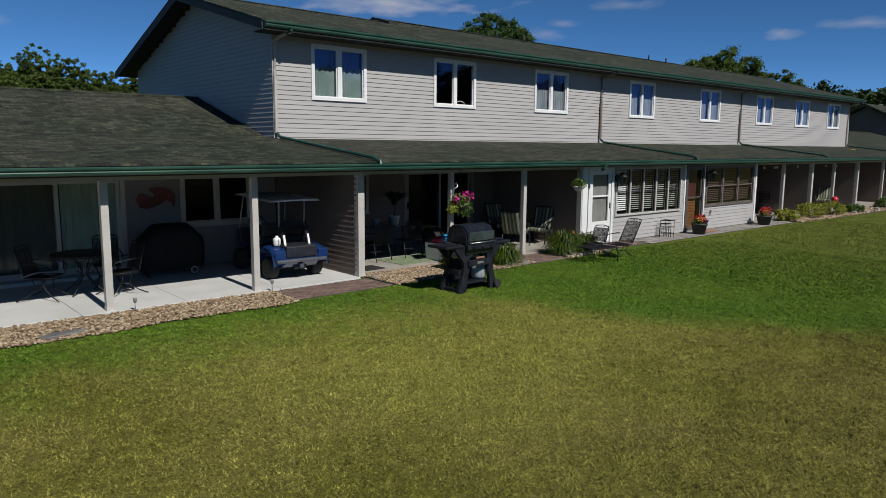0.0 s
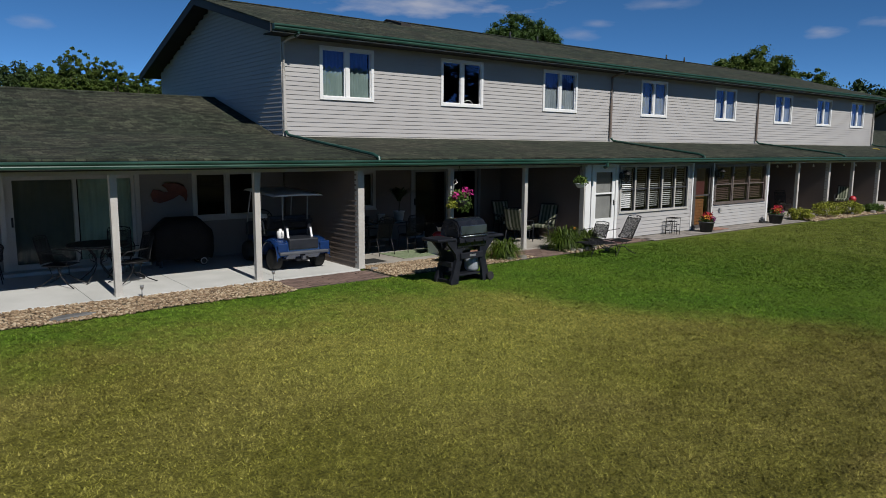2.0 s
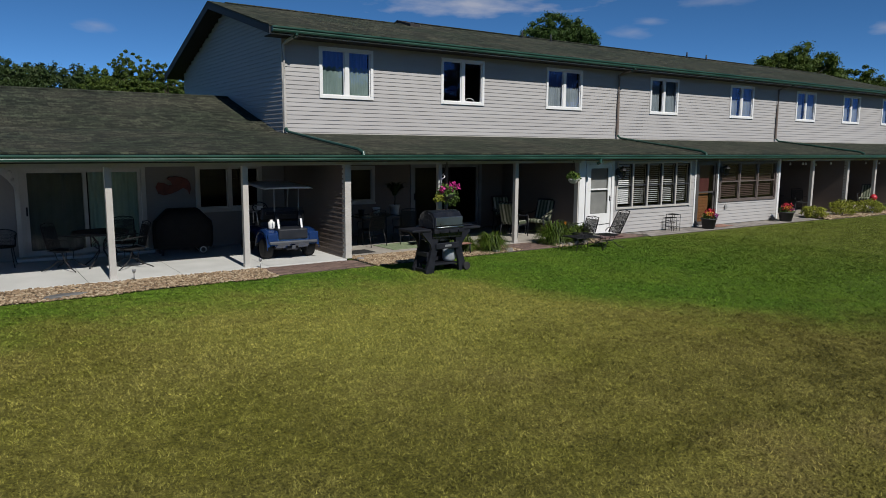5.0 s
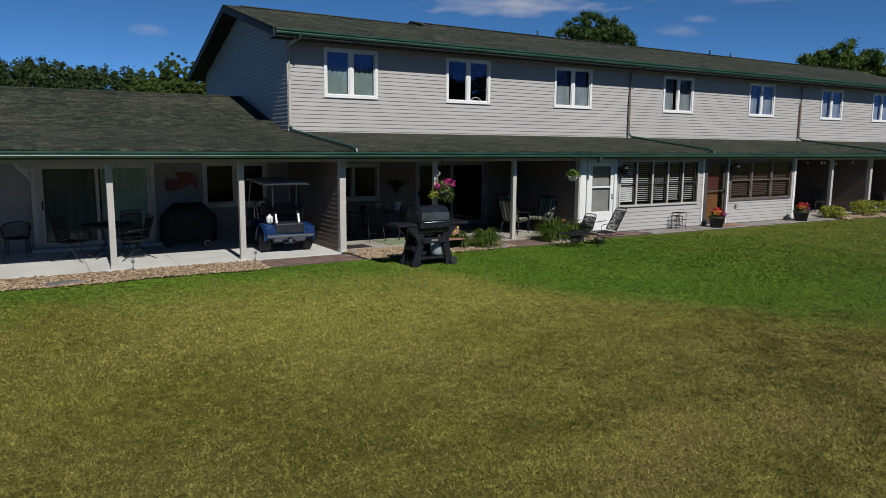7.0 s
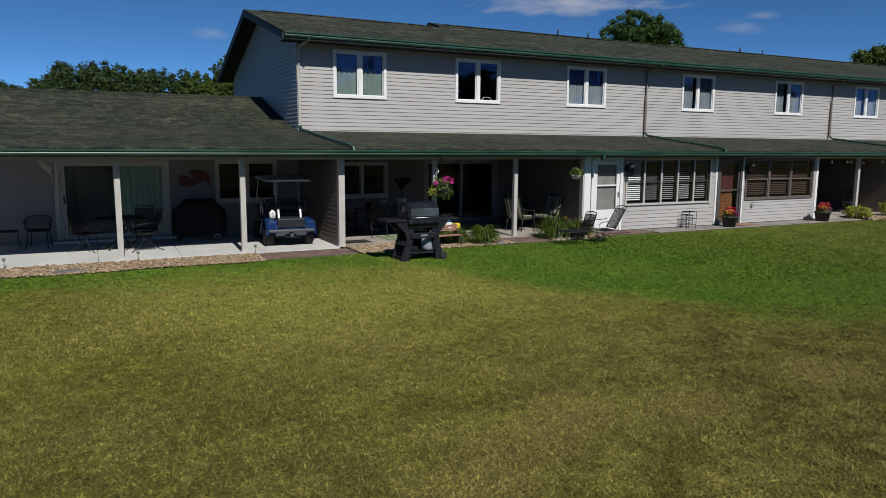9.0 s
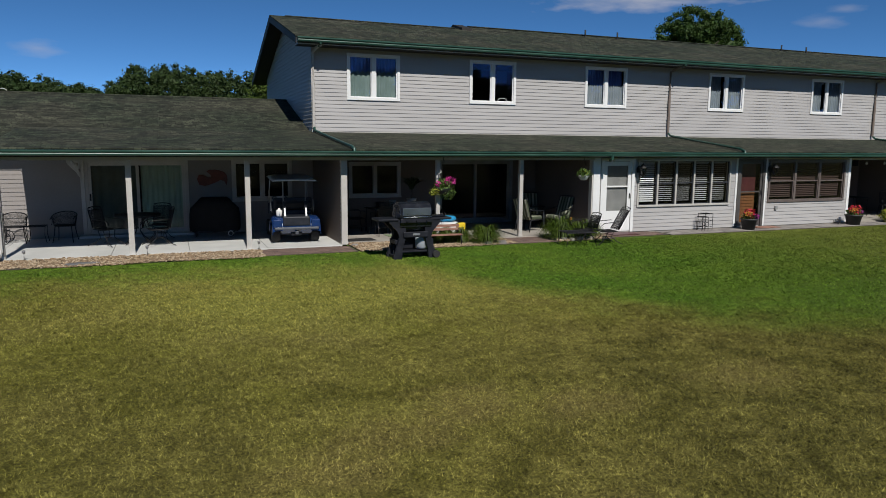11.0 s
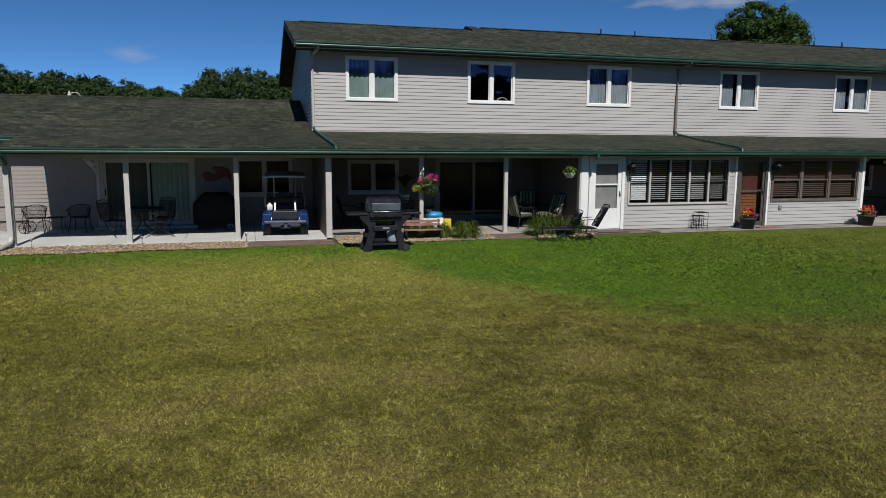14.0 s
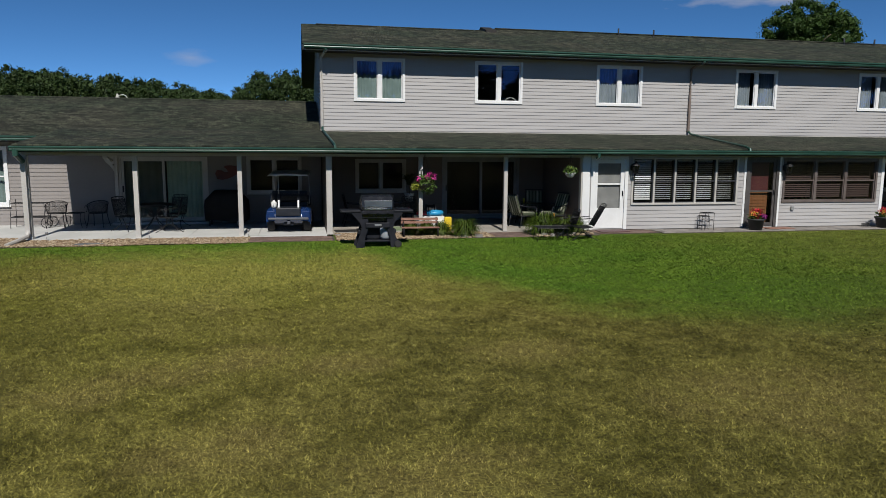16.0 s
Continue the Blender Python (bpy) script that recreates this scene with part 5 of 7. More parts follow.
def side_table(m, w, d, h, label):
    t = thing("side_table", m, label, "table")
    bm = bmesh.new()
    wire_mesh(bm, [(-w / 2, -d / 2, h), (w / 2, -d / 2, h), (w / 2, d / 2, h), (-w / 2, d / 2, h)], 24, 20, 0.006)
    bm_tube(bm, [(-w / 2, -d / 2, h), (w / 2, -d / 2, h), (w / 2, d / 2, h), (-w / 2, d / 2, h)], 0.01, 6, True)
    part("tabletop", bm, M_IRON, t)
    for sx in (-1, 1):
        for sy in (-1, 1):
            tube_part("leg", t, M_IRON, [(sx * w / 2, sy * d / 2, h), (sx * (w / 2 - 0.02), sy * d / 2, h * 0.5), (sx * (w / 2 + 0.02), sy * d / 2, 0.0)], 0.009)
    return t


side_table(pose(0.98, 14.95, 0), 0.42, 0.42, 0.42, "small black iron side table")

# tea cart
tc = thing("tea_cart", pose(-0.24, 15.0, 0), "black iron wire tea cart with two shelves and a wheel", "cart")
for h in (0.32, 0.72):
    bm = bmesh.new()
    wire_mesh(bm, [(-0.45, -0.22, h), (0.45, -0.22, h), (0.45, 0.22, h), (-0.45, 0.22, h)], 20, 10)
    bm_tube(bm, [(-0.45, -0.22, h), (0.45, -0.22, h), (0.45, 0.22, h), (-0.45, 0.22, h)], 0.01, 6, True)
    part("shelf", bm, M_IRON, tc)
for sx in (-1, 1):
    for sy in (-1, 1):
        tube_part("leg", tc, M_IRON, [(sx * 0.45, sy * 0.22, 0.82 if sx < 0 else 0.74), (sx * 0.45, sy * 0.22, 0.3), (sx * 0.47, sy * 0.22, 0.0)], 0.009)
for s in (-1, 1):
    bm = bmesh.new()
    bm_tube(bm, arc((0.5, s * 0.25, 0.15), 0.15, 0, 360, 18)[:-1], 0.011, 5, True)
    for a in range(0, 180, 30):
        d = (0.14 * math.cos(radians(a)), 0.14 * math.sin(radians(a)))
        bm_tube(bm, [(0.5 - d[0], s * 0.25, 0.15 - d[1]), (0.5 + d[0], s * 0.25, 0.15 + d[1])], 0.004, 3)
    part("wheel", bm, M_IRON, tc)

# covered grill
cg = thing("covered_grill", pose(5.3, 14.88, 0, 0, 0, -4), "gas grill under a fitted black cover on the porch", "grill")
bm = bmesh.new()
sec = [(0.16, 0.65, 0.27), (0.3, 0.665, 0.29), (0.62, 0.665, 0.3), (0.78, 0.64, 0.29), (0.92, 0.5, 0.27), (1.03, 0.4, 0.22), (1.08, 0.34, 0.12)]
rng = random.Random(4)
rings = []
for z, w, d in sec:
    ring = []
    for k in range(28):
        a = 2 * math.pi * k / 28
        ca, sa = math.cos(a), math.sin(a)
        px = w * math.copysign(abs(ca) ** 0.45, ca)
        py = d * math.copysign(abs(sa) ** 0.45, sa)
        f = 1 + 0.018 * math.sin(k * 2.3 + z * 4) * (1.3 - z)
        ring.append(bm.verts.new((px * f, py * f, z + (0.02 * math.sin(k * 1.7) if z < 0.2 else 0))))
    rings.append(ring)
for A, B in zip(rings, rings[1:]):
    for k in range(28):
        bm.faces.new((A[k], A[(k + 1) % 28], B[(k + 1) % 28], B[k]))
bm.faces.new(rings[-1])
part("cover", bm, M_COVER, cg, smooth=True)
box_part("maker_plate", cg, M_ALU, -0.2, -0.04, -0.295, -0.285, 0.94, 0.99, 0.003, "small pale printed patch").matrix_basis = pose(0, 0.07, 0.02)
for x in (-0.5, 0.5):
    for y in (-0.18, 0.18):
        box_part("leg", cg, M_BLACK, x - 0.025, x + 0.025, y - 0.025, y + 0.025, 0.0 if x < 0 else 0.1, 0.2)
for y in (-0.24, 0.24):
    bm = bmesh.new()
    bm_lathe(bm, [(0.03, -0.025), (0.09, -0.025), (0.1, -0.012), (0.1, 0.012), (0.09, 0.025), (0.03, 0.025)], (0.4, y, 0.1), 18, "y")
    w = part("wheel", bm, M_RUBBER, cg)
    bm = bmesh.new()
    bm_lathe(bm, [(0.052, -0.022), (0.056, -0.032), (0.076, -0.03), (0.076, 0.03), (0.056, 0.032), (0.052, 0.022)], (0.4, y, 0.1), 14, "y")
    part("hub", bm, M_ALU, w, "pale grey hub")

# wall art
bm = bmesh.new()
out = [(-0.42, 0.0), (-0.36, 0.12), (-0.22, 0.1), (-0.12, 0.04), (-0.02, 0.05), (-0.06, 0.14), (-0.16, 0.2), (-0.1, 0.25), (0.06, 0.26), (0.2, 0.24), (0.33, 0.19), (0.4, 0.08), (0.41, -0.06), (0.37, -0.2), (0.33, -0.08), (0.22, -0.02), (0.1, -0.1), (-0.06, -0.16), (-0.22, -0.2), (-0.36, -0.16)]
bm_plate(bm, out, -0.012, 0.012)
bmesh.ops.bevel(bm, geom=bm.edges[:], offset=0.005, segments=1, affect="EDGES")
single("wall_plaque", bm, M_RUST, "rust-red curved metal plaque hung on the siding", "wall art", m=pose(5.32, FY - 0.04, 1.54))

# carved bracket beside the sliding door
br = thing("carved_bracket", pose(2.02, FY - 0.06, 0), "pale weathered carved wooden bracket and post", "bracket")
box_part("shaft", br, M_TRIM, -0.05, 0.05, -0.05, 0.02, 0.0, 2.1, 0.006)
bm = bmesh.new()
bm_plate(bm, [(-0.02, 1.45), (-0.06, 1.62), (-0.16, 1.78), (-0.28, 1.9), (-0.36, 2.02), (-0.36, 2.1), (-0.02, 2.1)], -0.05, -0.01)
part("brace", bm, M_TRIM, br)
for k, (x, z, r) in enumerate(((-0.12, 1.95, 0.05), (-0.22, 2.02, 0.04), (-0.07, 1.8, 0.035))):
    bm = bmesh.new()
    bm_lathe(bm, [(r, -0.012), (r * 0.7, -0.03), (0.0, -0.034)], (x, -0.05, z), 10, "y")
    part("rosette", bm, M_TRIM, br, smooth=True)

# the cart, its back to the lawn
gc = thing("golf_cart", pose(7.16, 12.66, 0, 0, 0, -3), "blue two-seat golf cart with a pale canopy on the slab", "golf cart")
bm = bmesh.new()
bm_plate(bm, [(0.0, 0.36), (0.02, 0.6), (0.1, 0.66), (0.5, 0.68), (0.85, 0.7), (0.88, 0.3), (1.35, 0.26), (1.9, 0.28), (1.95, 0.5), (2.05, 0.66), (2.28, 0.6), (2.36, 0.4), (2.3, 0.24), (0.9, 0.2), (0.1, 0.26)], -0.4, 0.4, "yz")
bmesh.ops.bevel(bm, geom=[e for e in bm.edges if abs((e.verts[0].co - e.verts[1].co).x) < 1e-5], offset=0.025, segments=2, affect="EDGES")
part("body", bm, M_BLUE, gc, smooth=False)
for s in (-1, 1):
    for y0, y1 in ((-0.02, 0.86),):
        bm = bmesh.new()
        c = (y0 + y1) / 2
        hw = (y1 - y0) / 2
        rings = []
        for k in range(9):
            a = math.pi * k / 8
            yy, zz = c - hw * math.cos(a) * 1.0, 0.34 + 0.36 * math.sin(a) ** 0.7
            rings.append([bm.verts.new((s * x, yy, zz + dz)) for x, dz in ((0.36, 0.0), (0.52, -0.005), (0.6, -0.035), (0.62, -0.09), (0.6, -0.1))])
        for A, B in zip(rings, rings[1:]):
            for j in range(4):
                bm.faces.new((A[j], A[j + 1], B[j + 1], B[j]))
        part("fender", bm, M_BLUE, gc, smooth=True)
    bm = bmesh.new()
    bm_box(bm, s * 0.48 - 0.11, s * 0.48 + 0.11, -0.035, -0.0, 0.42, 0.62, 0.02)
    part("corner_panel", bm, M_BLUE, gc)
box_part("bag_well", gc, M_VINYL, -0.34, 0.34, -0.03, 0.55, 0.47, 0.702, 0.03, "dark grey plastic bag well")
box_part("rear_bumper", gc, M_BUMPER, -0.56, 0.56, -0.07, 0.02, 0.365, 0.435, 0.025, "dark grey rubber bumper")
box_part("undertray", gc, M_BLACK, -0.37, 0.37, 0.3, 0.95, 0.2, 0.37, 0.03, "black underbody")
box_part("axle", gc, M_BLACK, -0.5, 0.5, 0.38, 0.46, 0.18, 0.26, 0.02)
box_part("gear_case", gc, M_BLACK, -0.14, 0.14, 0.06, 0.3, 0.2, 0.35, 0.03)
for s in (-1, 1):
    for y in (0.42, 1.95):
        bm = bmesh.new()
        cx = s * 0.5
        bm_lathe(bm, [(0.13, -0.1), (0.2, -0.105), (0.225, -0.08), (0.232, 0.0), (0.225, 0.08), (0.2, 0.105), (0.13, 0.1)], (cx, y, 0.232), 24, "x")
        w = part("wheel", bm, M_RUBBER, gc, "black treaded tyre", smooth=True)
        bm = bmesh.new()
        bm_lathe(bm, [(0.02, s * 0.085), (0.1, s * 0.08), (0.13, s * 0.1), (0.135, s * 0.06)], (cx, y, 0.232), 18, "x")
        part("rim", bm, M_ALU, w, "grey steel rim", smooth=True)
box_part("seat", gc, M_VINYL, -0.5, 0.5, 0.82, 1.28, 0.66, 0.8, 0.05)
sb = box_part("seat_back", gc, M_VINYL, -0.5, 0.5, -0.05, 0.05, 0.0, 0.3, 0.045)
sb.matrix_basis = pose(0, 0.8, 0.84, 10)
box_part("floor", gc, M_RUBBER, -0.5, 0.5, 1.2, 1.98, 0.25, 0.28, 0.01)
box_part("dashboard", gc, M_VINYL, -0.55, 0.55, 1.88, 2.02, 0.6, 0.92, 0.04)
bm = bmesh.new()
prof = [(-0.57, -0.02), (-0.52, 0.02), (-0.2, 0.035), (0.2, 0.035), (0.52, 0.02), (0.57, -0.02), (0.52, -0.015), (0, 0.0), (-0.52, -0.015)]
A = [bm.verts.new((x, 0.2, 1.6 + z * 0.75)) for x, z in prof]
A2 = [bm.verts.new((x, 0.35, 1.61 + z)) for x, z in prof]
B2 = [bm.verts.new((x, 1.9, 1.66 + z)) for x, z in prof]
B = [bm.verts.new((x, 2.05, 1.64 + z * 0.75)) for x, z in prof]
for P, Q in ((A, A2), (A2, B2), (B2, B)):
    for k in range(9):
        bm.faces.new((P[k], Q[k], Q[(k + 1) % 9], P[(k + 1) % 9]))
bm.faces.new(A)
bm.faces.new(B[::-1])
part("canopy", bm, M_CANOPY, gc, "pale grey moulded canopy", smooth=False)
for s in (-1, 1):
    tube_part("canopy_strut", gc, M_ALU, [(s * 0.28, 0.42, 0.74), (s * 0.285, 0.42, 1.2), (s * 0.29, 0.4, 1.615)], 0.016)
    tube_part("canopy_strut", gc, M_ALU, [(s * 0.54, 1.98, 0.7), (s * 0.52, 1.85, 1.2), (s * 0.5, 1.72, 1.64)], 0.016)
    tube_part("armrest", gc, M_ALU, [(s * 0.54, 0.84, 0.74), (s * 0.56, 0.86, 0.98), (s * 0.56, 0.95, 1.04), (s * 0.56, 1.15, 1.03), (s * 0.54, 1.22, 0.9), (s * 0.54, 1.22, 0.74)], 0.016, label="pale bent armrest")
    bm = bmesh.new()
    bm_plate(bm, [(0.16, 0.69), (0.195, 0.69), (0.235, 0.81), (0.255, 0.89), (0.23, 0.905), (0.2, 0.81)], s * 0.27 - 0.022, s * 0.27 + 0.022, "yz")
    part("bag_strap", bm, M_WHITE, gc, "white bag strap")
    bm = bmesh.new()
    bm_box(bm, s * 0.27 - 0.045, s * 0.27 + 0.045, 0.28, 0.4, 0.86, 1.07, 0.02)
    part("strap_buckle", bm, M_BLACK, gc)
box_part("bag_rail", gc, M_BLACK, -0.46, 0.46, 0.5, 0.56, 0.98, 1.06, 0.02)
bm = bmesh.new()
bm_tube(bm, arc((0, 0, 0), 0.18, 0, 360, 22, "xy")[:-1], 0.014, 6, True)
for a in (30, 150, 270):
    bm_tube(bm, [(0, 0, -0.02), (0.17 * math.cos(radians(a)), 0.17 * math.sin(radians(a)), 0)], 0.01, 5)
sw = part("steering_wheel", bm, M_BLACK, gc, smooth=True, m=pose(-0.27, 1.55, 1.06, 50))
bm = bmesh.new()
bm_box(bm, -0.07, 0.07, -0.05, 0.05, -0.02, 0.015, 0.008)
part("score_clip", bm, M_WHITE, sw, "white score card clip")
tube_part("steering_column", gc, M_BLACK, [(-0.27, 1.58, 1.04), (-0.27, 1.9, 0.72)], 0.022)
bk = bmesh.new()
bm_lathe(bk, [(0.0, 0.69), (0.062, 0.69), (0.075, 0.72), (0.08, 0.82), (0.07, 0.85), (0.03, 0.87), (0.03, 0.9), (0.0, 0.9)], (-0.41, 0.27, 0), 14)
bm_tube(bk, [(-0.41, 0.2, 0.84), (-0.41, 0.16, 0.83), (-0.41, 0.155, 0.77), (-0.41, 0.195, 0.74)], 0.014, 6)
part("sand_bottle", bk, M_WHITE, gc, "white plastic sand bottle", smooth=True)
box_part("tow_hitch", gc, M_BUMPER, -0.04, 0.05, -0.02, 0.1, 0.24, 0.33, 0.015, "scuffed metal hitch plate")

# path lights and rain pipe on the end post
def path_light(x, y):
    p = thing("path_light", pose(x, y, -0.03), "small stake path light in the river stones", "path light", "path lights")
    tube_part("stake", p, M_ALU, [(0, 0, 0), (0, 0, 0.17)], 0.009)
    bm = bmesh.new()
    bm_lathe(bm, [(0.012, 0.16), (0.03, 0.18), (0.034, 0.23), (0.03, 0.235), (0.0, 0.225)], seg=12)
    part("head", bm, M_ALU, p, smooth=True)


for x, y in ((3.62, 11.92), (6.12, 11.95), (1.15, 11.95)):
    path_light(x, y)
downspout("green outlet elbow at the porch corner", [(0.68, 11.66, 2.3), (0.68, 11.66, 2.17), (0.69, 11.85, 2.08), (0.69, 12.04, 2.0)], 0.12)
bm = bmesh.new()
bm_box(bm, 0.63, 0.75, 12.02, 12.12, 0.16, 2.05, 0.012)
single("downspout", bm, M_TRIM, "beige rain pipe on the end post", "downspout", "structure", group="downspouts")
bm = bmesh.new()
bm_tube(bm, [(0.69, 12.06, 0.22), (0.68, 11.98, 0.1), (0.6, 11.5, 0.03), (0.52, 11.1, -0.01)], 0.055, 8)
single("downspout", bm, M_TRIM, "beige rain pipe foot running out over the stones", "downspout", "structure", group="downspouts")

# ---- patio ----
def cushion_chair(m, label, group="striped cushion chairs"):
    c = thing("cushion_chair", m, label, "chair", group)
    bm = bmesh.new()
    bm_box(bm, -0.26, 0.26, -0.26, 0.26, 0.36, 0.46, 0.035)
    part("seat_cushion", bm, M_STRIPE, c, "green and cream striped cushion")
    bm = bmesh.new()
    bm_box(bm, -0.26, 0.26, -0.04, 0.05, 0.0, 0.58, 0.035)
    part("back_cushion", bm, M_STRIPE, c, "green and cream striped cushion", m=pose(0, 0.26, 0.44, -20))
    bm = bmesh.new()
    bm_tube(bm, [(-0.28, 0.24, 0.38), (-0.28, 0.34, 0.7), (-0.28, 0.47, 1.02), (0.28, 0.47, 1.02), (0.28, 0.34, 0.7), (0.28, 0.24, 0.38)], 0.015)
    bm_tube(bm, [(-0.28, 0.25, 0.42), (0.28, 0.46, 0.98)], 0.01)
    bm_tube(bm, [(0.28, 0.25, 0.42), (-0.28, 0.46, 0.98)], 0.01)
    part("back_frame", bm, M_BLACK, c, smooth=True)
    for s in (-1, 1):
        tube_part("arm", c, M_BLACK, [(s * 0.3, 0.36, 0.68), (s * 0.31, 0.1, 0.63), (s * 0.31, -0.22, 0.62), (s * 0.3, -0.28, 0.58)], 0.017)
        tube_part("leg", c, M_BLACK, [(s * 0.3, -0.27, 0.6), (s * 0.29, -0.28, 0.0)], 0.015)
        tube_part("leg", c, M_BLACK, [(s * 0.28, 0.26, 0.4), (s * 0.29, 0.34, 0.0)], 0.015)
        tube_part("seat_rail", c, M_BLACK, [(s * 0.28, -0.27, 0.35), (s * 0.28, 0.26, 0.35)], 0.014)
    return c


cushion_chair(pose(14.25, 13.3, 0, 0, 0, 110), "black metal patio chair with green striped cushions, seen from behind")
cushion_chair(pose(15.2, 13.3, 0, 0, 0, -70), "black metal patio chair with green striped cushions")
cushion_chair(pose(15.1, 14.75, 0, 0, 0, -15), "black metal patio chair with green striped cushions by the wall")
pt = thing("patio_table", pose(14.6, 14.05, 0), "round black glass-topped patio table", "table")
bm = bmesh.new()
bm_lathe(bm, [(0.46, 0.66), (0.5, 0.668), (0.5, 0.682), (0.46, 0.69)], seg=26)
part("tabletop", bm, M_ENAMEL, pt)
for k in range(4):
    a = radians(45 + 90 * k)
    tube_part("leg", pt, M_BLACK, [(0.38 * math.cos(a), 0.38 * math.sin(a), 0.66), (0.3 * math.cos(a), 0.3 * math.sin(a), 0.3), (0.4 * math.cos(a), 0.4 * math.sin(a), 0.0)], 0.014)
bm = bmesh.new()
bm_lathe(bm, [(0.03, 0), (0.036, 0.12), (0.03, 0.13), (0.0, 0.13)], seg=12)
single("cup", bm, M_YELLOW, "yellow plastic cup on the patio table", "cup", m=pose(14.45, 13.9, 0.692), smooth=True)

# dining table with plant
dt = thing("patio_table", pose(10.2, 14.35, 0, 0, 0, 5), "dark rectangular patio table crowded with pots", "table")
box_part("tabletop", dt, M_ENAMEL, -0.7, 0.7, -0.42, 0.42, 0.7, 0.73, 0.01)
for sx in (-1, 1):
    for sy in (-1, 1):
        tube_part("leg", dt, M_BLACK, [(sx * 0.62, sy * 0.36, 0.7), (sx * 0.64, sy * 0.38, 0.0)], 0.018)
G3 = "dark chairs at the patio table"
iron_chair(pose(9.75, 13.72, 0, 0, 0, 185), "dark iron patio chair drawn up to the table", G3, spring=False)
iron_chair(pose(10.75, 13.7, 0, 0, 0, 168), "dark iron patio chair drawn up to the table", G3, spring=False)
iron_chair(pose(9.15, 14.5, 0, 0, 0, 95), "dark iron patio chair at the end of the table", G3, spring=False)


def strap_leaves(bm, count, length, width, rise, seed, base=0.04, droop=1.0, arch=0.5):
    """Long arching blades that grow from one crown."""
    rnd = random.Random(seed)
    for i in range(count):
        a = rnd.uniform(0, 2 * math.pi)
        l = length * rnd.uniform(0.65, 1.1)
        h = rise * rnd.uniform(0.7, 1.15)
        r0 = base * rnd.uniform(0.2, 1)
        out = []
        sag = droop * rnd.uniform(0.72, 1.12)
        for k in range(6):
            s = k / 5
            r = r0 + l * s * (arch + (1 - arch) * s)
            z = h * (2.1 * s - sag * 1.5 * s * s)
            out.append(Vector((math.cos(a) * r, math.sin(a) * r, max(0.0, z))))
        side = Vector((-math.sin(a), math.cos(a), 0))
        prev = None
        for k, p in enumerate(out):
            w = width * (1 - (k / 5) ** 2 * 0.95) * 0.5
            cur = (bm.verts.new(p - side * w), bm.verts.new(p + side * w))
            if prev:
                bm.faces.new((prev[0], prev[1], cur[1], cur[0]))
            prev = cur


def leaf_cloud(rng, centres, radii, per, size, flat=0.75):
    """Leaves scattered through clumps: small four-cornered blades turned every way."""
    n = len(centres) * per
    c = np.repeat(centres, per, 0)
    r = np.repeat(radii, per)
    d = rng.normal(size=(n, 3))
    d /= np.linalg.norm(d, axis=1)[:, None]
    p = c + d * (r * rng.uniform(0.35, 1.05, n) ** 0.7)[:, None] * np.array([1, 1, flat])
    nrm = d * 0.6 + rng.normal(size=(n, 3)) * 0.6 + np.array([0, 0, 0.35])
    nrm /= np.linalg.norm(nrm, axis=1)[:, None]
    t = np.cross(nrm, rng.normal(size=(n, 3)))
    t /= np.linalg.norm(t, axis=1)[:, None]
    b = np.cross(nrm, t)
    s = (size * rng.uniform(0.6, 1.3, n))[:, None]
    v = np.stack([p - t * s * 0.5, p + b * s * 0.32, p + t * s * 0.55, p - b * s * 0.32], 1).reshape(-1, 3)
    return v, np.arange(4 * n).reshape(-1, 4)


def leaf_ball(name, parent, mat, centre, radii, count, size, seed, label=""):
    rng = np.random.default_rng(seed)
    d = rng.normal(size=(count, 3))
    d /= np.linalg.norm(d, axis=1)[:, None]
    p = np.array(centre) + d * np.array(radii) * rng.uniform(0.4, 1.05, count)[:, None]
    v, f = leaf_cloud(rng, p, np.full(count, size * 0.3), 1, size)
    ob = new(name, mesh_fast(name, v, f, mat))
    ob.parent = parent
    tagged(ob, label, kind="stuff")
    return ob


def pot_part(parent, mat, r, h, z=0.0, label=""):
    bm = bmesh.new()
    bm_lathe(bm, [(r * 0.74, z), (r * 0.95, z + h * 0.86), (r * 1.05, z + h * 0.88), (r * 1.05, z + h), (r * 0.93, z + h), (r * 0.88, z + h * 0.84), (0.0, z + h * 0.84)], seg=20)
    return part("pot", bm, mat, parent, label, True)


hp = thing("potted_plant", pose(10.85, 14.4, 0.732), "tall leafy house plant in a white pot on the patio table", "plant")
pot_part(hp, M_POT_W, 0.15, 0.24, label="white pot")
tube_part("stem", hp, M_BARK, [(0, 0, 0.2), (0.03, 0, 0.4), (0.01, 0.02, 0.56)], 0.018)
bm = bmesh.new()
strap_leaves(bm, 44, 0.56, 0.075, 0.36, 3, droop=0.95)
part("leaf_crown", bm, M_POTLEAF, hp, m=pose(0, 0, 0.5))
sp = thing("flower_pot", pose(10.25, 14.35, 0.732), "empty white pot on the patio table", "pot")
pot_part(sp, M_POT_W, 0.1, 0.19)
sp2 = thing("flower_pot", pose(9.85, 14.45, 0.732), "small dark pot on the patio table", "pot")
pot_part(sp2, M_POT, 0.09, 0.15)
bm = bmesh.new()
bm_box(bm, -0.8, 0.8, -0.5, 0.5, 0.0, 0.012, 0.004)
single("outdoor_mat", bm, M_MAT, "green woven outdoor mat on the patio", "mat", m=pose(10.6, 13.25, 0.001, 0, 0, 3))
bm = bmesh.new()
bm_box(bm, -0.4, 0.4, -0.25, 0.25, 0.0, 0.015, 0.004)
single("door_mat", bm, M_RUBBER, "black rubber mat on the patio", "mat", m=pose(8.85, 12.85, 0.001, 0, 0, 4))

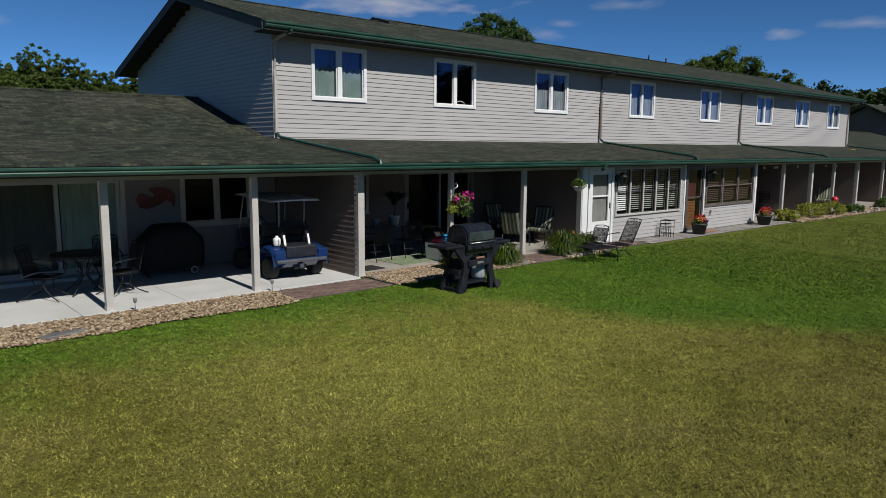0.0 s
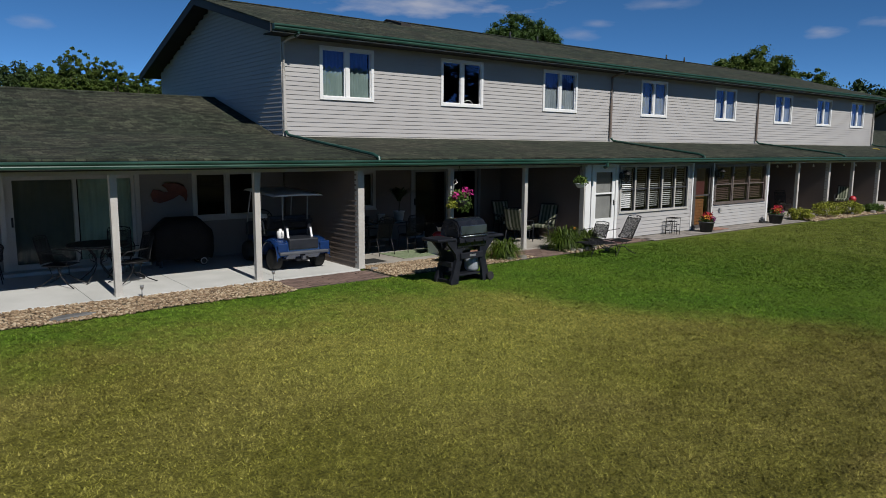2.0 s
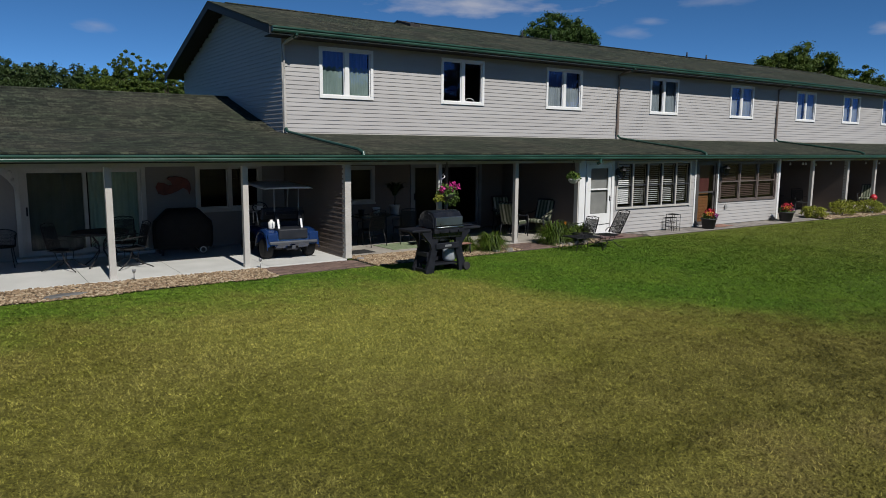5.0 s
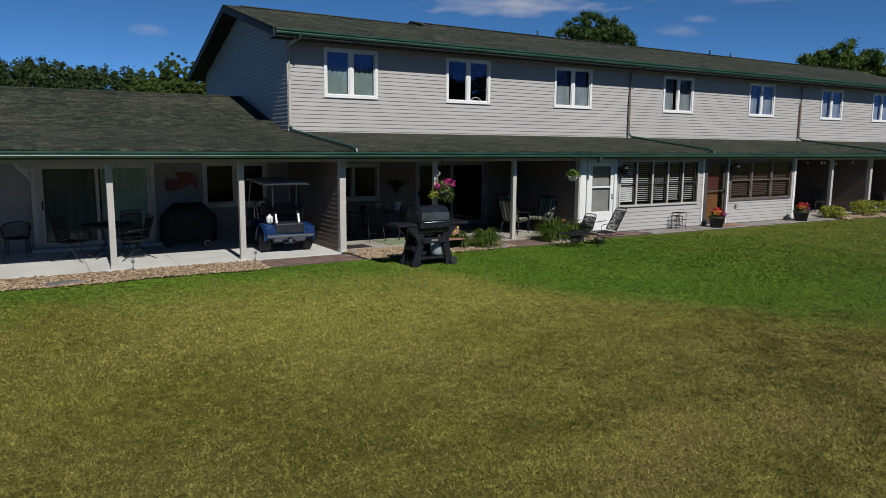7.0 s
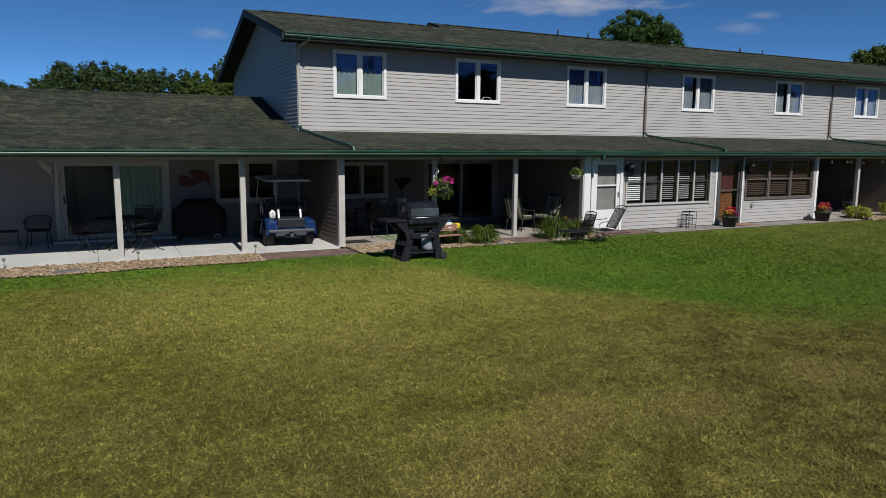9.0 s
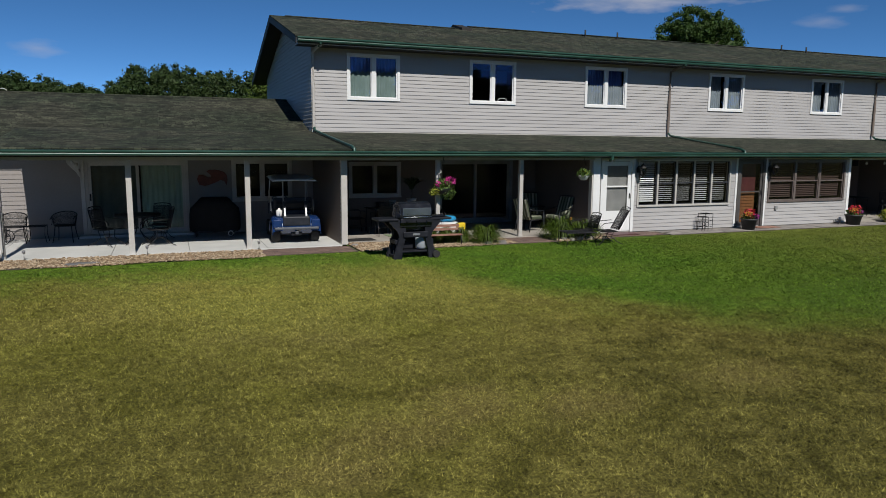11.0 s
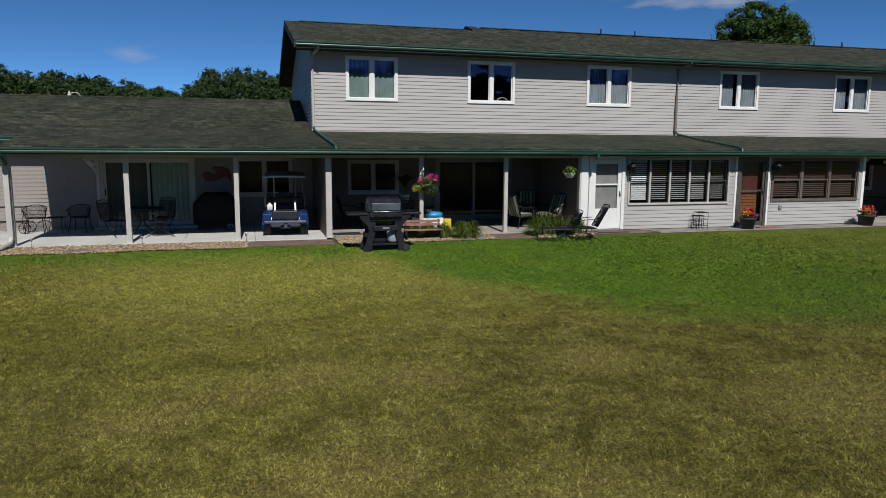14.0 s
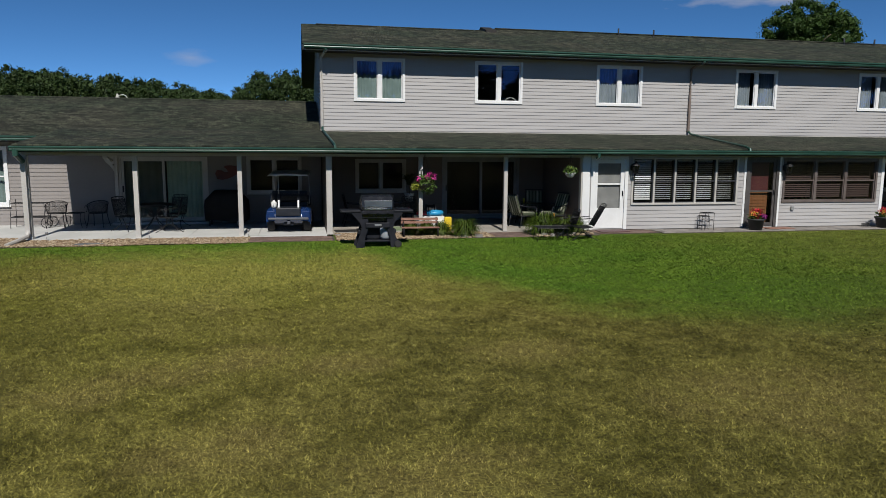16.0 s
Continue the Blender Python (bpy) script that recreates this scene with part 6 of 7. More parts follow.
# coiled hose on a stand
hr = thing("hose_reel", pose(11.35, 13.45, 0), "dark coiled garden hose on a reel", "hose reel")
bm = bmesh.new()
for k in range(4):
    bm_tube(bm, arc((-0.06 + k * 0.04, 0, 0.42), 0.24, 0, 360, 20, "yz")[:-1], 0.02, 6, True)
part("hose", bm, M_RUBBER, hr, smooth=True)
for s in (-1, 1):
    bm = bmesh.new()
    bm_lathe(bm, [(0.0, -0.008), (0.29, -0.008), (0.29, 0.008), (0.0, 0.008)], (s * 0.12, 0, 0.42), 20, "x")
    part("flange", bm, M_BLACK, hr)
    tube_part("foot", hr, M_BLACK, [(s * 0.13, -0.24, 0.0), (s * 0.13, 0, 0.42), (s * 0.13, 0.24, 0.0)], 0.014)

# hanging baskets
def hanging_basket(x, y, ztop, zpot, r, label, pot_mat, blooms):
    h = thing("hanging_basket", pose(x, y, zpot), label, "hanging basket", "hanging baskets")
    bm = bmesh.new()
    bm_lathe(bm, [(0.0, -r * 0.85), (r * 0.5, -r * 0.82), (r * 0.85, -r * 0.4), (r, -0.02), (r * 1.06, 0.0), (r * 0.92, 0.01), (r * 0.85, -0.05), (0, -0.05)], seg=20)
    part("pot", bm, pot_mat, h, smooth=True)
    for k in range(3):
        a = radians(120 * k)
        tube_part("hanger", h, M_IRON, [(r * math.cos(a), r * math.sin(a), 0), (0, 0, ztop - zpot - 0.08), (0, 0, ztop - zpot)], 0.004, 4)
    leaf_ball("foliage", h, M_LEAF, (0, 0, 0.05), (r * 1.35, r * 1.35, r * 0.95), 420, 0.07, 5)
    for i, (mat, n, off, rad, nm) in enumerate(blooms):
        leaf_ball("blossom", h, mat, off, (rad, rad, rad * 0.7), n, 0.06, 7 + i, nm)
    return h


hanging_basket(10.92, 11.98, 2.302, 1.4, 0.2, "hanging basket of pink and yellow flowers on the porch post", M_POT,
               [(M_PINK, 120, (0.16, -0.05, 0.2), 0.2, "pink flowers"), (M_YBUSH, 150, (-0.26, -0.05, -0.08), 0.16, "yellow-green trailing leaves"), (M_PINK, 40, (-0.18, -0.1, 0.12), 0.12, "pink flowers"), (M_LEAF, 260, (0.1, -0.02, -0.12), 0.24, "trailing green leaves")])
hanging_basket(15.2, 11.93, 2.302, 1.7, 0.15, "hanging white pot with yellow-green leaves by the white door", M_POT_W,
               [(M_YBUSH, 90, (0.02, 0, 0.1), 0.13, "yellow-green leaves")])
hk = thing("plant_hook", pose(10.84, 12.12, 1.75), "white metal plant hook on the porch post", "hook")
tube_part("hook", hk, M_WHITE, [(0, 0, -0.12), (0, -0.02, 0.1), (0, -0.1, 0.16), (0.02, -0.14, 0.08), (-0.06, -0.1, 0.02)], 0.012)

# daylilies
def daylily(x, y, r, h, seed, label):
    d = thing("daylily", pose(x, y, -0.04), label, "plant", "daylily clumps")
    bm = bmesh.new()
    strap_leaves(bm, 420, r * 0.95, 0.026, h * 1.3, seed, base=r * 0.3, droop=1.3, arch=0.85)
    strap_leaves(bm, 260, r * 0.62, 0.026, h * 1.75, seed + 40, base=r * 0.3, droop=1.34, arch=0.9)
    part("leaves", bm, M_LILY, d)
    bm = bmesh.new()
    rnd = random.Random(seed)
    for _ in range(12):
        a = rnd.uniform(0, 6.28)
        q = r * rnd.uniform(0.1, 0.5)
        bm_tube(bm, [(q * 0.3 * math.cos(a), q * 0.3 * math.sin(a), 0), (q * math.cos(a), q * math.sin(a), h * rnd.uniform(1.0, 1.25))], 0.004, 4)
    part("flower_stalks", bm, M_LILY, d)
    return d


daylily(11.95, 11.48, 0.5, 0.37, 1, "clump of green daylily leaves by the patio path")
dl = daylily(14.3, 11.65, 0.6, 0.47, 2, "large clump of daylily leaves with an orange flower")
leaf_ball("bloom", dl, M_ORANGE, (0.3, -0.08, 0.57), (0.04, 0.04, 0.03), 24, 0.05, 9, "orange flower")
daylily(15.25, 11.65, 0.42, 0.38, 3, "clump of daylily leaves before the white corner board")
daylily(11.35, 11.75, 0.3, 0.3, 6, "small clump of leaves behind the bench")
daylily(10.95, 11.84, 0.26, 0.34, 8, "small clump of leaves behind the bench")
daylily(10.5, 11.84, 0.26, 0.3, 9, "small clump of leaves behind the bench")
daylily(14.85, 11.5, 0.36, 0.36, 7, "clump of daylily leaves beside the iron chairs")

# bench with toys
bn = thing("garden_bench", pose(10.72, 11.55, -0.02, 0, 0, -2), "small weathered wooden bench with iron ends", "bench")
for k in range(2):
    box_part("seat_slat", bn, M_WOOD, -0.52, 0.52, -0.2 + k * 0.13, -0.09 + k * 0.13, 0.24, 0.262, 0.005)
for k in range(2):
    box_part("back_slat", bn, M_WOOD, -0.52, 0.52, 0.12, 0.14, 0.34 + k * 0.09, 0.41 + k * 0.09, 0.005)
for s in (-1, 1):
    bm = bmesh.new()
    bm_tube(bm, [(s * 0.47, -0.22, 0.0), (s * 0.47, -0.19, 0.14), (s * 0.47, -0.2, 0.24), (s * 0.47, 0.1, 0.24), (s * 0.47, 0.14, 0.36), (s * 0.47, 0.16, 0.52)], 0.02)
    bm_tube(bm, [(s * 0.47, 0.1, 0.24), (s * 0.47, 0.13, 0.12), (s * 0.47, 0.18, 0.0)], 0.02)
    bm_tube(bm, arc((s * 0.47, -0.03, 0.32), 0.1, 0, 200, 8, "yz"), 0.009)
    part("end_frame", bm, M_IRON, bn, smooth=True)
tb = thing("storage_tub", pose(11.2, 12.86, 0, 0, 0, 4), "pale plastic tub heaped with red and blue beach toys", "tub")
bm = bmesh.new()
bm_plate(bm, [(-0.36, 0.0), (0.36, 0.0), (0.4, 0.42), (-0.4, 0.42)], -0.24, 0.24)
part("tub", bm, M_CANOPY, tb)
bm = bmesh.new()
bm_tube(bm, arc((0.16, -0.04, 0.5), 0.2, 0, 360, 18, "xy", 0.16)[:-1], 0.075, 8, True)
part("float_ring", bm, M_CYAN, tb, "blue inflated ring", smooth=True)
bm = bmesh.new()
bm_lathe(bm, [(0.0, 0.43), (0.16, 0.44), (0.19, 0.5), (0.12, 0.56), (0.0, 0.57)], (-0.2, 0, 0), 14, squash=0.8)
part("float", bm, M_RED, tb, "red inflated toy", smooth=True)
bm = bmesh.new()
bm_box(bm, -0.11, 0.11, -0.06, 0.06, 0.0, 0.4, 0.045)
single("bag", bm, M_YELLOW, "yellow plastic bag standing by the bench", "bag", m=pose(11.72, 12.62, 0, 0, 0, 10))

# grill on the lawn
gg = thing("gas_grill", pose(9.34, 9.95, LAWN_Z, 0, 0, 2), "black gas grill with splayed legs and side shelves on the lawn", "grill")
leg = [(-0.62, 0.9), (-0.24, 0.9), (-0.235, 0.6), (-0.25, 0.44), (-0.31, 0.24), (-0.33, 0.0), (-0.53, 0.0), (-0.53, 0.07), (-0.46, 0.25), (-0.39, 0.5), (-0.42, 0.62), (-0.62, 0.84)]
for s in (-1, 1):
    for y in (-0.26, 0.2):
        bm = bmesh.new()
        bm_plate(bm, [(s * x * -1 if s > 0 else x, z) for x, z in leg], y, y + 0.07)
        part("leg_panel", bm, M_BLACK, gg)
    box_part("side_brace", gg, M_BLACK, s * 0.44 - 0.03, s * 0.44 + 0.03, -0.19, 0.2, 0.34, 0.44, 0.01)
    box_part("foot_rail", gg, M_BLACK, s * 0.44 - 0.05, s * 0.44 + 0.05, -0.19, 0.2, 0.01, 0.08, 0.01)
box_part("front_panel", gg, M_BLACK, -0.3, 0.3, -0.3, -0.26, 0.5, 0.63, 0.02)
box_part("badge", gg, M_ALU, -0.08, 0.09, -0.308, -0.3, 0.545, 0.59, 0.003, "plain pale badge")
box_part("bottom_shelf", gg, M_BLACK, -0.36, 0.36, -0.18, 0.2, 0.14, 0.18, 0.01)
box_part("rear_panel", gg, M_BLACK, -0.36, 0.36, 0.2, 0.225, 0.18, 0.6, 0.01)
bm = bmesh.new()
bm_plate(bm, [(-0.3, 0.9), (-0.28, 0.74), (-0.2, 0.66), (0.2, 0.66), (0.26, 0.74), (0.27, 0.9)], -0.38, 0.38, "yz")
part("firebox", bm, M_ENAMEL, gg)
bm = bmesh.new()
lid = [(-0.31, 0.93), (-0.325, 1.02), (-0.3, 1.16), (-0.22, 1.26), (-0.08, 1.3), (0.1, 1.29), (0.2, 1.22), (0.26, 1.08), (0.27, 0.93)]
bm_plate(bm, lid, -0.385, 0.385, "yz")
bmesh.ops.bevel(bm, geom=[e for e in bm.edges if abs((e.verts[0].co - e.verts[1].co).x) < 1e-5], offset=0.03, segments=2, affect="EDGES")
lo = part("lid", bm, M_ENAMEL, gg, "black enamelled lid")
# added plate: the bright reflection on the enamelled lid front
bm = bmesh.new()
bm_box(bm, -0.33, 0.35, -0.335, -0.318, 1.0, 1.17, 0.006)
part("lid_glint", bm, M_LID_GLINT, lo, "added grey metal plate standing for the black lid's reflection", m=pose(0, 0.0, 0.0))
bm = bmesh.new()
bm_tube(bm, [(-0.32, -0.32, 0.965), (-0.32, -0.385, 0.97), (0.34, -0.385, 0.97), (0.34, -0.32, 0.965)], 0.014)
part("lid_handle", bm, M_STEEL, lo, "steel bar handle", smooth=True)
box_part("control_panel", gg, M_BLACK, -0.39, 0.39, -0.36, -0.29, 0.84, 0.93, 0.012)
for x in (-0.24, 0.0, 0.24):
    bm = bmesh.new()
    bm_lathe(bm, [(0.028, 0.0), (0.026, -0.025), (0.0, -0.027)], (x, -0.36, 0.885), 12, "y")
    part("knob", bm, M_BLACK, gg)
for s in (-1, 1):
    bm = bmesh.new()
    bm_box(bm, s * 0.65 - 0.24, s * 0.65 + 0.24, -0.28, 0.24, 0.88, 0.935, 0.02)
    part("side_shelf", bm, M_BLACK, gg)
bm = bmesh.new()
bm_lathe(bm, [(0.0, 0.965), (0.16, 0.965), (0.18, 0.98), (0.15, 1.0), (0.0, 1.0)], (0.65, -0.03, -0.03), 18)
part("side_burner", bm, M_ENAMEL, gg)
tk = bmesh.new()
bm_lathe(tk, [(0.1, 0.19), (0.12, 0.2), (0.15, 0.25), (0.155, 0.4), (0.14, 0.47), (0.07, 0.51), (0.03, 0.53), (0.03, 0.57), (0.0, 0.57)], (0.24, -0.02, 0), 20)
part("gas_tank", tk, M_TANK, gg, "pale grey gas tank", smooth=True)
for y in (-0.3, 0.3):
    bm = bmesh.new()
    bm_lathe(bm, [(0.02, -0.03), (0.08, -0.03), (0.09, -0.015), (0.09, 0.015), (0.08, 0.03), (0.02, 0.03)], (0.5, y, 0.09), 18, "y")
    part("wheel", bm, M_RUBBER, gg)

# iron lounge chairs on the lawn
iron_chair(pose(15.0, 10.42, LAWN_Z, 0, 0, -96), "black mesh lounge chair on the lawn", "lawn chairs", recline=30, high=0.97, seat_z=0.36)
iron_chair(pose(14.72, 11.02, LAWN_Z, 0, 0, -88), "black mesh spring chair beside the lounge chair on the lawn", "lawn chairs", recline=20, high=0.77, seat_z=0.34)
ot = side_table(pose(14.1, 10.42, LAWN_Z, 0, 0, -8), 0.8, 0.6, 0.36, "low black mesh footstool on the lawn")

# ---- sunroom front ----
def lantern(x, z, label):
    l = thing("wall_lantern", pose(x, PY - 0.032, z) @ Matrix.Scale(1.3, 4), label, "wall lamp", "wall lanterns")
    bm = bmesh.new()
    bm_plate(bm, [(-0.05, -0.05), (0.05, -0.05), (0.06, 0.06), (0.0, 0.12), (-0.06, 0.06)], -0.015, 0.01)
    part("back_plate", bm, M_IRON, l)
    tube_part("bracket", l, M_IRON, [(0, -0.01, 0.06), (0, -0.1, 0.12), (0, -0.15, 0.1)], 0.011)
    tube_part("scroll", l, M_IRON, [(0, -0.01, -0.04), (0, -0.03, -0.2), (0, -0.012, -0.3)], 0.013, r2=0.004)
    bm = bmesh.new()
    bm_lathe(bm, [(0.0, 0.17), (0.03, 0.14), (0.1, 0.07), (0.105, 0.06), (0.06, 0.06)], (0, -0.15, 0), 8)
    part("roof", bm, M_IRON, l)
    bm = bmesh.new()
    bm_lathe(bm, [(0.05, -0.1), (0.078, 0.058)], (0, -0.15, 0), 8)
    part("glass", bm, M_LAMPGLASS, l).visible_shadow = False
    bm = bmesh.new()
    for k in range(8):
        a = 2 * math.pi * k / 8
        bm_tube(bm, [(0.052 * math.cos(a), -0.15 + 0.052 * math.sin(a), -0.1), (0.08 * math.cos(a), -0.15 + 0.08 * math.sin(a), 0.06)], 0.006, 4)
    bm_lathe(bm, [(0.0, -0.15), (0.03, -0.12), (0.055, -0.1), (0.0, -0.095)], (0, -0.15, 0), 8)
    part("cage", bm, M_IRON, l)


lantern(17.27, 1.83, "black metal wall lantern beside the white door")
lantern(22.42, 1.83, "black metal wall lantern beside the brown windows")
for x, z in ((22.78, 0.58),):
    bm = bmesh.new()
    bm_box(bm, -0.05, 0.05, -0.05, 0.0, -0.06, 0.06, 0.01)
    single("outlet_box", bm, M_GREYFRAME, "grey weatherproof outlet box on the siding", "outlet box", m=pose(x, PY - 0.02, z))
ps = thing("plant_stand", pose(19.65, 11.9, -0.02), "black wire plant stand against the siding", "plant stand")
for (cx, w, h) in ((0.0, 0.3, 0.52), (-0.1, 0.24, 0.42)):
    bm = bmesh.new()
    bm_tube(bm, [(cx - w / 2, -w / 2, h), (cx + w / 2, -w / 2, h), (cx + w / 2, w / 2, h), (cx - w / 2, w / 2, h)], 0.01, 5, True)
    for k in range(1, 6):
        bm_tube(bm, [(cx - w / 2 + w * k / 6, -w / 2, h), (cx - w / 2 + w * k / 6, w / 2, h)], 0.004, 3)
    part("top", bm, M_IRON, ps)
    for sx in (-1, 1):
        for sy in (-1, 1):
            tube_part("leg", ps, M_IRON, [(cx + sx * w / 2, sy * w / 2, h), (cx + sx * w / 2, sy * w / 2, 0.0)], 0.008)
    for z in (0.12, h * 0.6):
        bm = bmesh.new()
        bm_tube(bm, [(cx - w / 2, -w / 2, z), (cx + w / 2, -w / 2, z), (cx + w / 2, w / 2, z), (cx - w / 2, w / 2, z)], 0.006, 4, True)
        part("rail", bm, M_IRON, ps)


def flower_pot(x, y, r, label, seed):
    f = thing("flower_pot", pose(x, y, -0.02), label, "flower pot", "flower pots by the walk")
    pot_part(f, M_POT, r, 0.34)
    leaf_ball("foliage", f, M_LEAF, (0, 0, 0.4), (r * 1.0, r * 1.0, 0.14), 260, 0.07, seed)
    leaf_ball("blossom", f, M_REDFL, (-0.02, -0.05, 0.52), (r * 0.75, r * 0.75, 0.18), 150, 0.07, seed + 1, "red flowers")
    leaf_ball("blossom", f, M_ORANGE, (-0.14, -0.12, 0.5), (r * 0.45, r * 0.4, 0.1), 50, 0.06, seed + 2, "yellow and orange flowers")
    leaf_ball("blossom", f, M_PURPLE, (0.16, -0.12, 0.42), (r * 0.45, r * 0.4, 0.08), 60, 0.06, seed + 3, "purple flowers")
    return f


flower_pot(21.17, 11.66, 0.25, "dark pot of red, orange and purple flowers on the stone walk", 40)
flower_pot(25.75, 11.65, 0.27, "dark pot of red and orange flowers at the sunroom corner", 50)
bm = bmesh.new()
bm_box(bm, -0.45, 0.45, -0.25, 0.25, 0, 0.016, 0.004)
single("door_mat", bm, M_MAROON, "dark red door mat at the white door", "mat", m=pose(16.55, 11.85, -0.012))
bm = bmesh.new()
bm_box(bm, -0.45, 0.45, -0.22, 0.22, 0, 0.016, 0.004)
single("door_mat", bm, M_WOOD, "brown door mat at the grey door", "mat", m=pose(22.1, 11.88, -0.012))
bm = bmesh.new()
bm_tube(bm, [(0.12 * math.cos(k * 0.6), 0.1 * math.sin(k * 0.6), 0.012 + k * 0.0035) for k in range(34)], 0.011, 5)
single("hose_coil", bm, M_RUBBER, "black hose coiled at the sunroom corner", "hose", m=pose(25.35, 11.95, -0.02), smooth=True)

# ---- far porches ----
def bush(x, y, r, h, seed, label, mat):
    b = thing("bush", pose(x, y, -0.04), label, "bush", "bushes by the far porches")
    bm = bmesh.new()
    rnd = random.Random(seed)
    for _ in range(10):
        a = rnd.uniform(0, 6.28)
        bm_tube(bm, [(0, 0, 0), (r * 0.5 * math.cos(a), r * 0.5 * math.sin(a), h * 0.7)], 0.012, 4, r2=0.004)
    part("stems", bm, M_BARK, b)
    rng = np.random.default_rng(seed)
    cs = rng.normal(size=(60, 3))
    cs /= np.linalg.norm(cs, axis=1)[:, None]
    cs = np.abs(cs * [1, 1, 1]) * np.sign(cs) * rng.uniform(0.5, 0.95, (60, 1)) * [r, r, h * 0.5] + [0, 0, h * 0.5]
    v, f = leaf_cloud(rng, cs, np.full(60, r * 0.22), 34, 0.065)
    v[:, 2] = np.abs(v[:, 2])
    o = new("leaves", mesh_fast("leaves", v, f, mat))
    o.parent = b
    return b


bush(27.9, 11.75, 0.5, 0.5, 61, "low golden-leaved bush by the porch", M_YBUSH)
bush(0.02, 11.3, 0.24, 0.3, 60, "small yellow-green bush beside the rain pipe foot", M_YBUSH)
bush(30.0, 11.7, 0.6, 0.62, 62, "rounded golden-leaved bush by the porch", M_YBUSH)
bush(31.9, 11.6, 0.58, 0.6, 63, "rounded golden-leaved bush by the porch", M_YBUSH)
bush(34.2, 11.5, 0.5, 0.36, 64, "low green bush among the stones", M_LEAF)
bush(38.0, 11.4, 0.6, 0.55, 65, "green bush among the stones", M_LEAF)
bush(40.5, 11.3, 0.7, 0.7, 66, "dark green bush by the far porch", M_LEAF)
bush(44.0, 11.2, 0.8, 0.8, 67, "dark green bush by the far porch", M_LEAF)
rg = thing("garden_globe", pose(32.4, 11.7, -0.04), "red glass garden globe on a white stand", "garden ornament")
bm = bmesh.new()
bm_lathe(bm, [(0.12, 0.0), (0.05, 0.08), (0.04, 0.4), (0.07, 0.5), (0.0, 0.51)], seg=14)
part("stand", bm, M_WHITE, rg, smooth=True)
bm = bmesh.new()
bm_lathe(bm, [(0.0, 0.5), (0.07, 0.52), (0.13, 0.59), (0.145, 0.645), (0.13, 0.7), (0.07, 0.77), (0.0, 0.79)], seg=18)
part("globe", bm, M_RED, rg, smooth=True)
for i, (x, z) in enumerate(((27.1, 2.02), (28.0, 2.02), (28.2, 2.02), (28.95, 1.98), (30.1, 2.02), (33.0, 2.02), (34.2, 2.0))):
    b = thing("porch_bulb", pose(x, 12.4, z), "white bulb hanging from the porch beam", "bulb", "porch bulbs")
    bm = bmesh.new()
    bm_lathe(bm, [(0.0, -0.05), (0.03, -0.04), (0.04, -0.01), (0.022, 0.03), (0.015, 0.06), (0.0, 0.06)], seg=12)
    part("bulb", bm, M_POT_W, b, smooth=True)
    tube_part("cord", b, M_IRON, [(0, 0, 0.05), (0, 0, 0.29)], 0.004, 4)
bm = bmesh.new()
bm_box(bm, -0.45, 0.45, -0.02, 0.02, -0.14, 0.14, 0.008)
single("wall_shelf", bm, M_IRON, "dark board hung on the porch wall", "shelf", m=pose(30.35, FY - 0.05, 2.2 - 0.24))
bm = bmesh.new()
bm_box(bm, -0.35, 0.35, -0.02, 0.02, -0.3, 0.3, 0.008)
single("notice_board", bm, M_TRIM, "pale framed board hung on the far porch wall", "board", m=pose(36.0 - 0.9, FY - 0.05, 1.7))
iron_chair(pose(27.4, 13.6, 0, 0, 0, 60), "dark iron chair in the shade of the far porch", "far porch chairs", spring=False)
iron_chair(pose(29.6, 13.3, 0, 0, 0, -40), "dark iron chair in the shade of the far porch", "far porch chairs", spring=False)
cushion_chair(pose(34.6, 13.0, 0, 0, 0, -75), "patio chair with a pale striped cushion on the far porch", "far porch chairs")
side_table(pose(28.6, 13.9, 0), 0.6, 0.6, 0.7, "small dark table in the shade of the far porch")

# on the roofs
bm = bmesh.new()
bm_lathe(bm, [(0.0, 0.0), (0.15, 0.005), (0.16, 0.03), (0.14, 0.03), (0.0, 0.022)], seg=20)
single("flying_disc", bm, M_YELLOW, "yellow plastic flying disc lying on the porch roof", "toy disc", m=pose(40.6, 14.0, 2.715, 7))
for x in (20.43, 22.0, 31.1, 32.65):
    v = thing("vent_pipe", pose(x, 20.35, 6.93), "thin dark vent pipe on the roof ridge", "vent pipe", "roof vents")
    tube_part("pipe", v, M_DARKTRIM, [(0, 0, 0), (0, 0, 0.34)], 0.035, 8)
    bm = bmesh.new()
    bm_lathe(bm, [(0.11, 0.0), (0.06, 0.07), (0.04, 0.09)], seg=10)
    part("flashing", bm, M_DARKTRIM, v)
# street lamp beyond the wing
sl = thing("street_lamp", pose(-7.3, 60, LAWN_Z), "pale street lamp with a curved arm behind the wing", "street lamp")
tube_part("pole", sl, M_TRIM, [(0, 0, 0), (0, 0, 3.5), (0, 0, 6.55)], 0.09, 8, r2=0.055)
tube_part("arm", sl, M_POT_W, [(0, 0, 6.5), (-0.08, 0, 6.68), (-0.3, 0, 6.78), (-0.55, 0, 6.74), (-0.78, 0, 6.66)], 0.03)
bm = bmesh.new()
bm_lathe(bm, [(0.0, 6.28), (0.15, 6.3), (0.2, 6.42), (0.17, 6.56), (0.09, 6.64), (0.07, 6.85), (0.0, 6.86)], (-0.8, 0, 0), 14)
part("lamp_head", bm, M_TRIM, sl, "white lamp head", smooth=True)

# far house beyond the end
fh = thing("far_house", pose(72, 20, LAWN_Z), "dark-roofed low house beyond the end of the block", "house")
box_part("wall", fh, M_SIDING_TAN, -6, 6, -4, 8, 0.0, 3.2)
bm = bmesh.new()
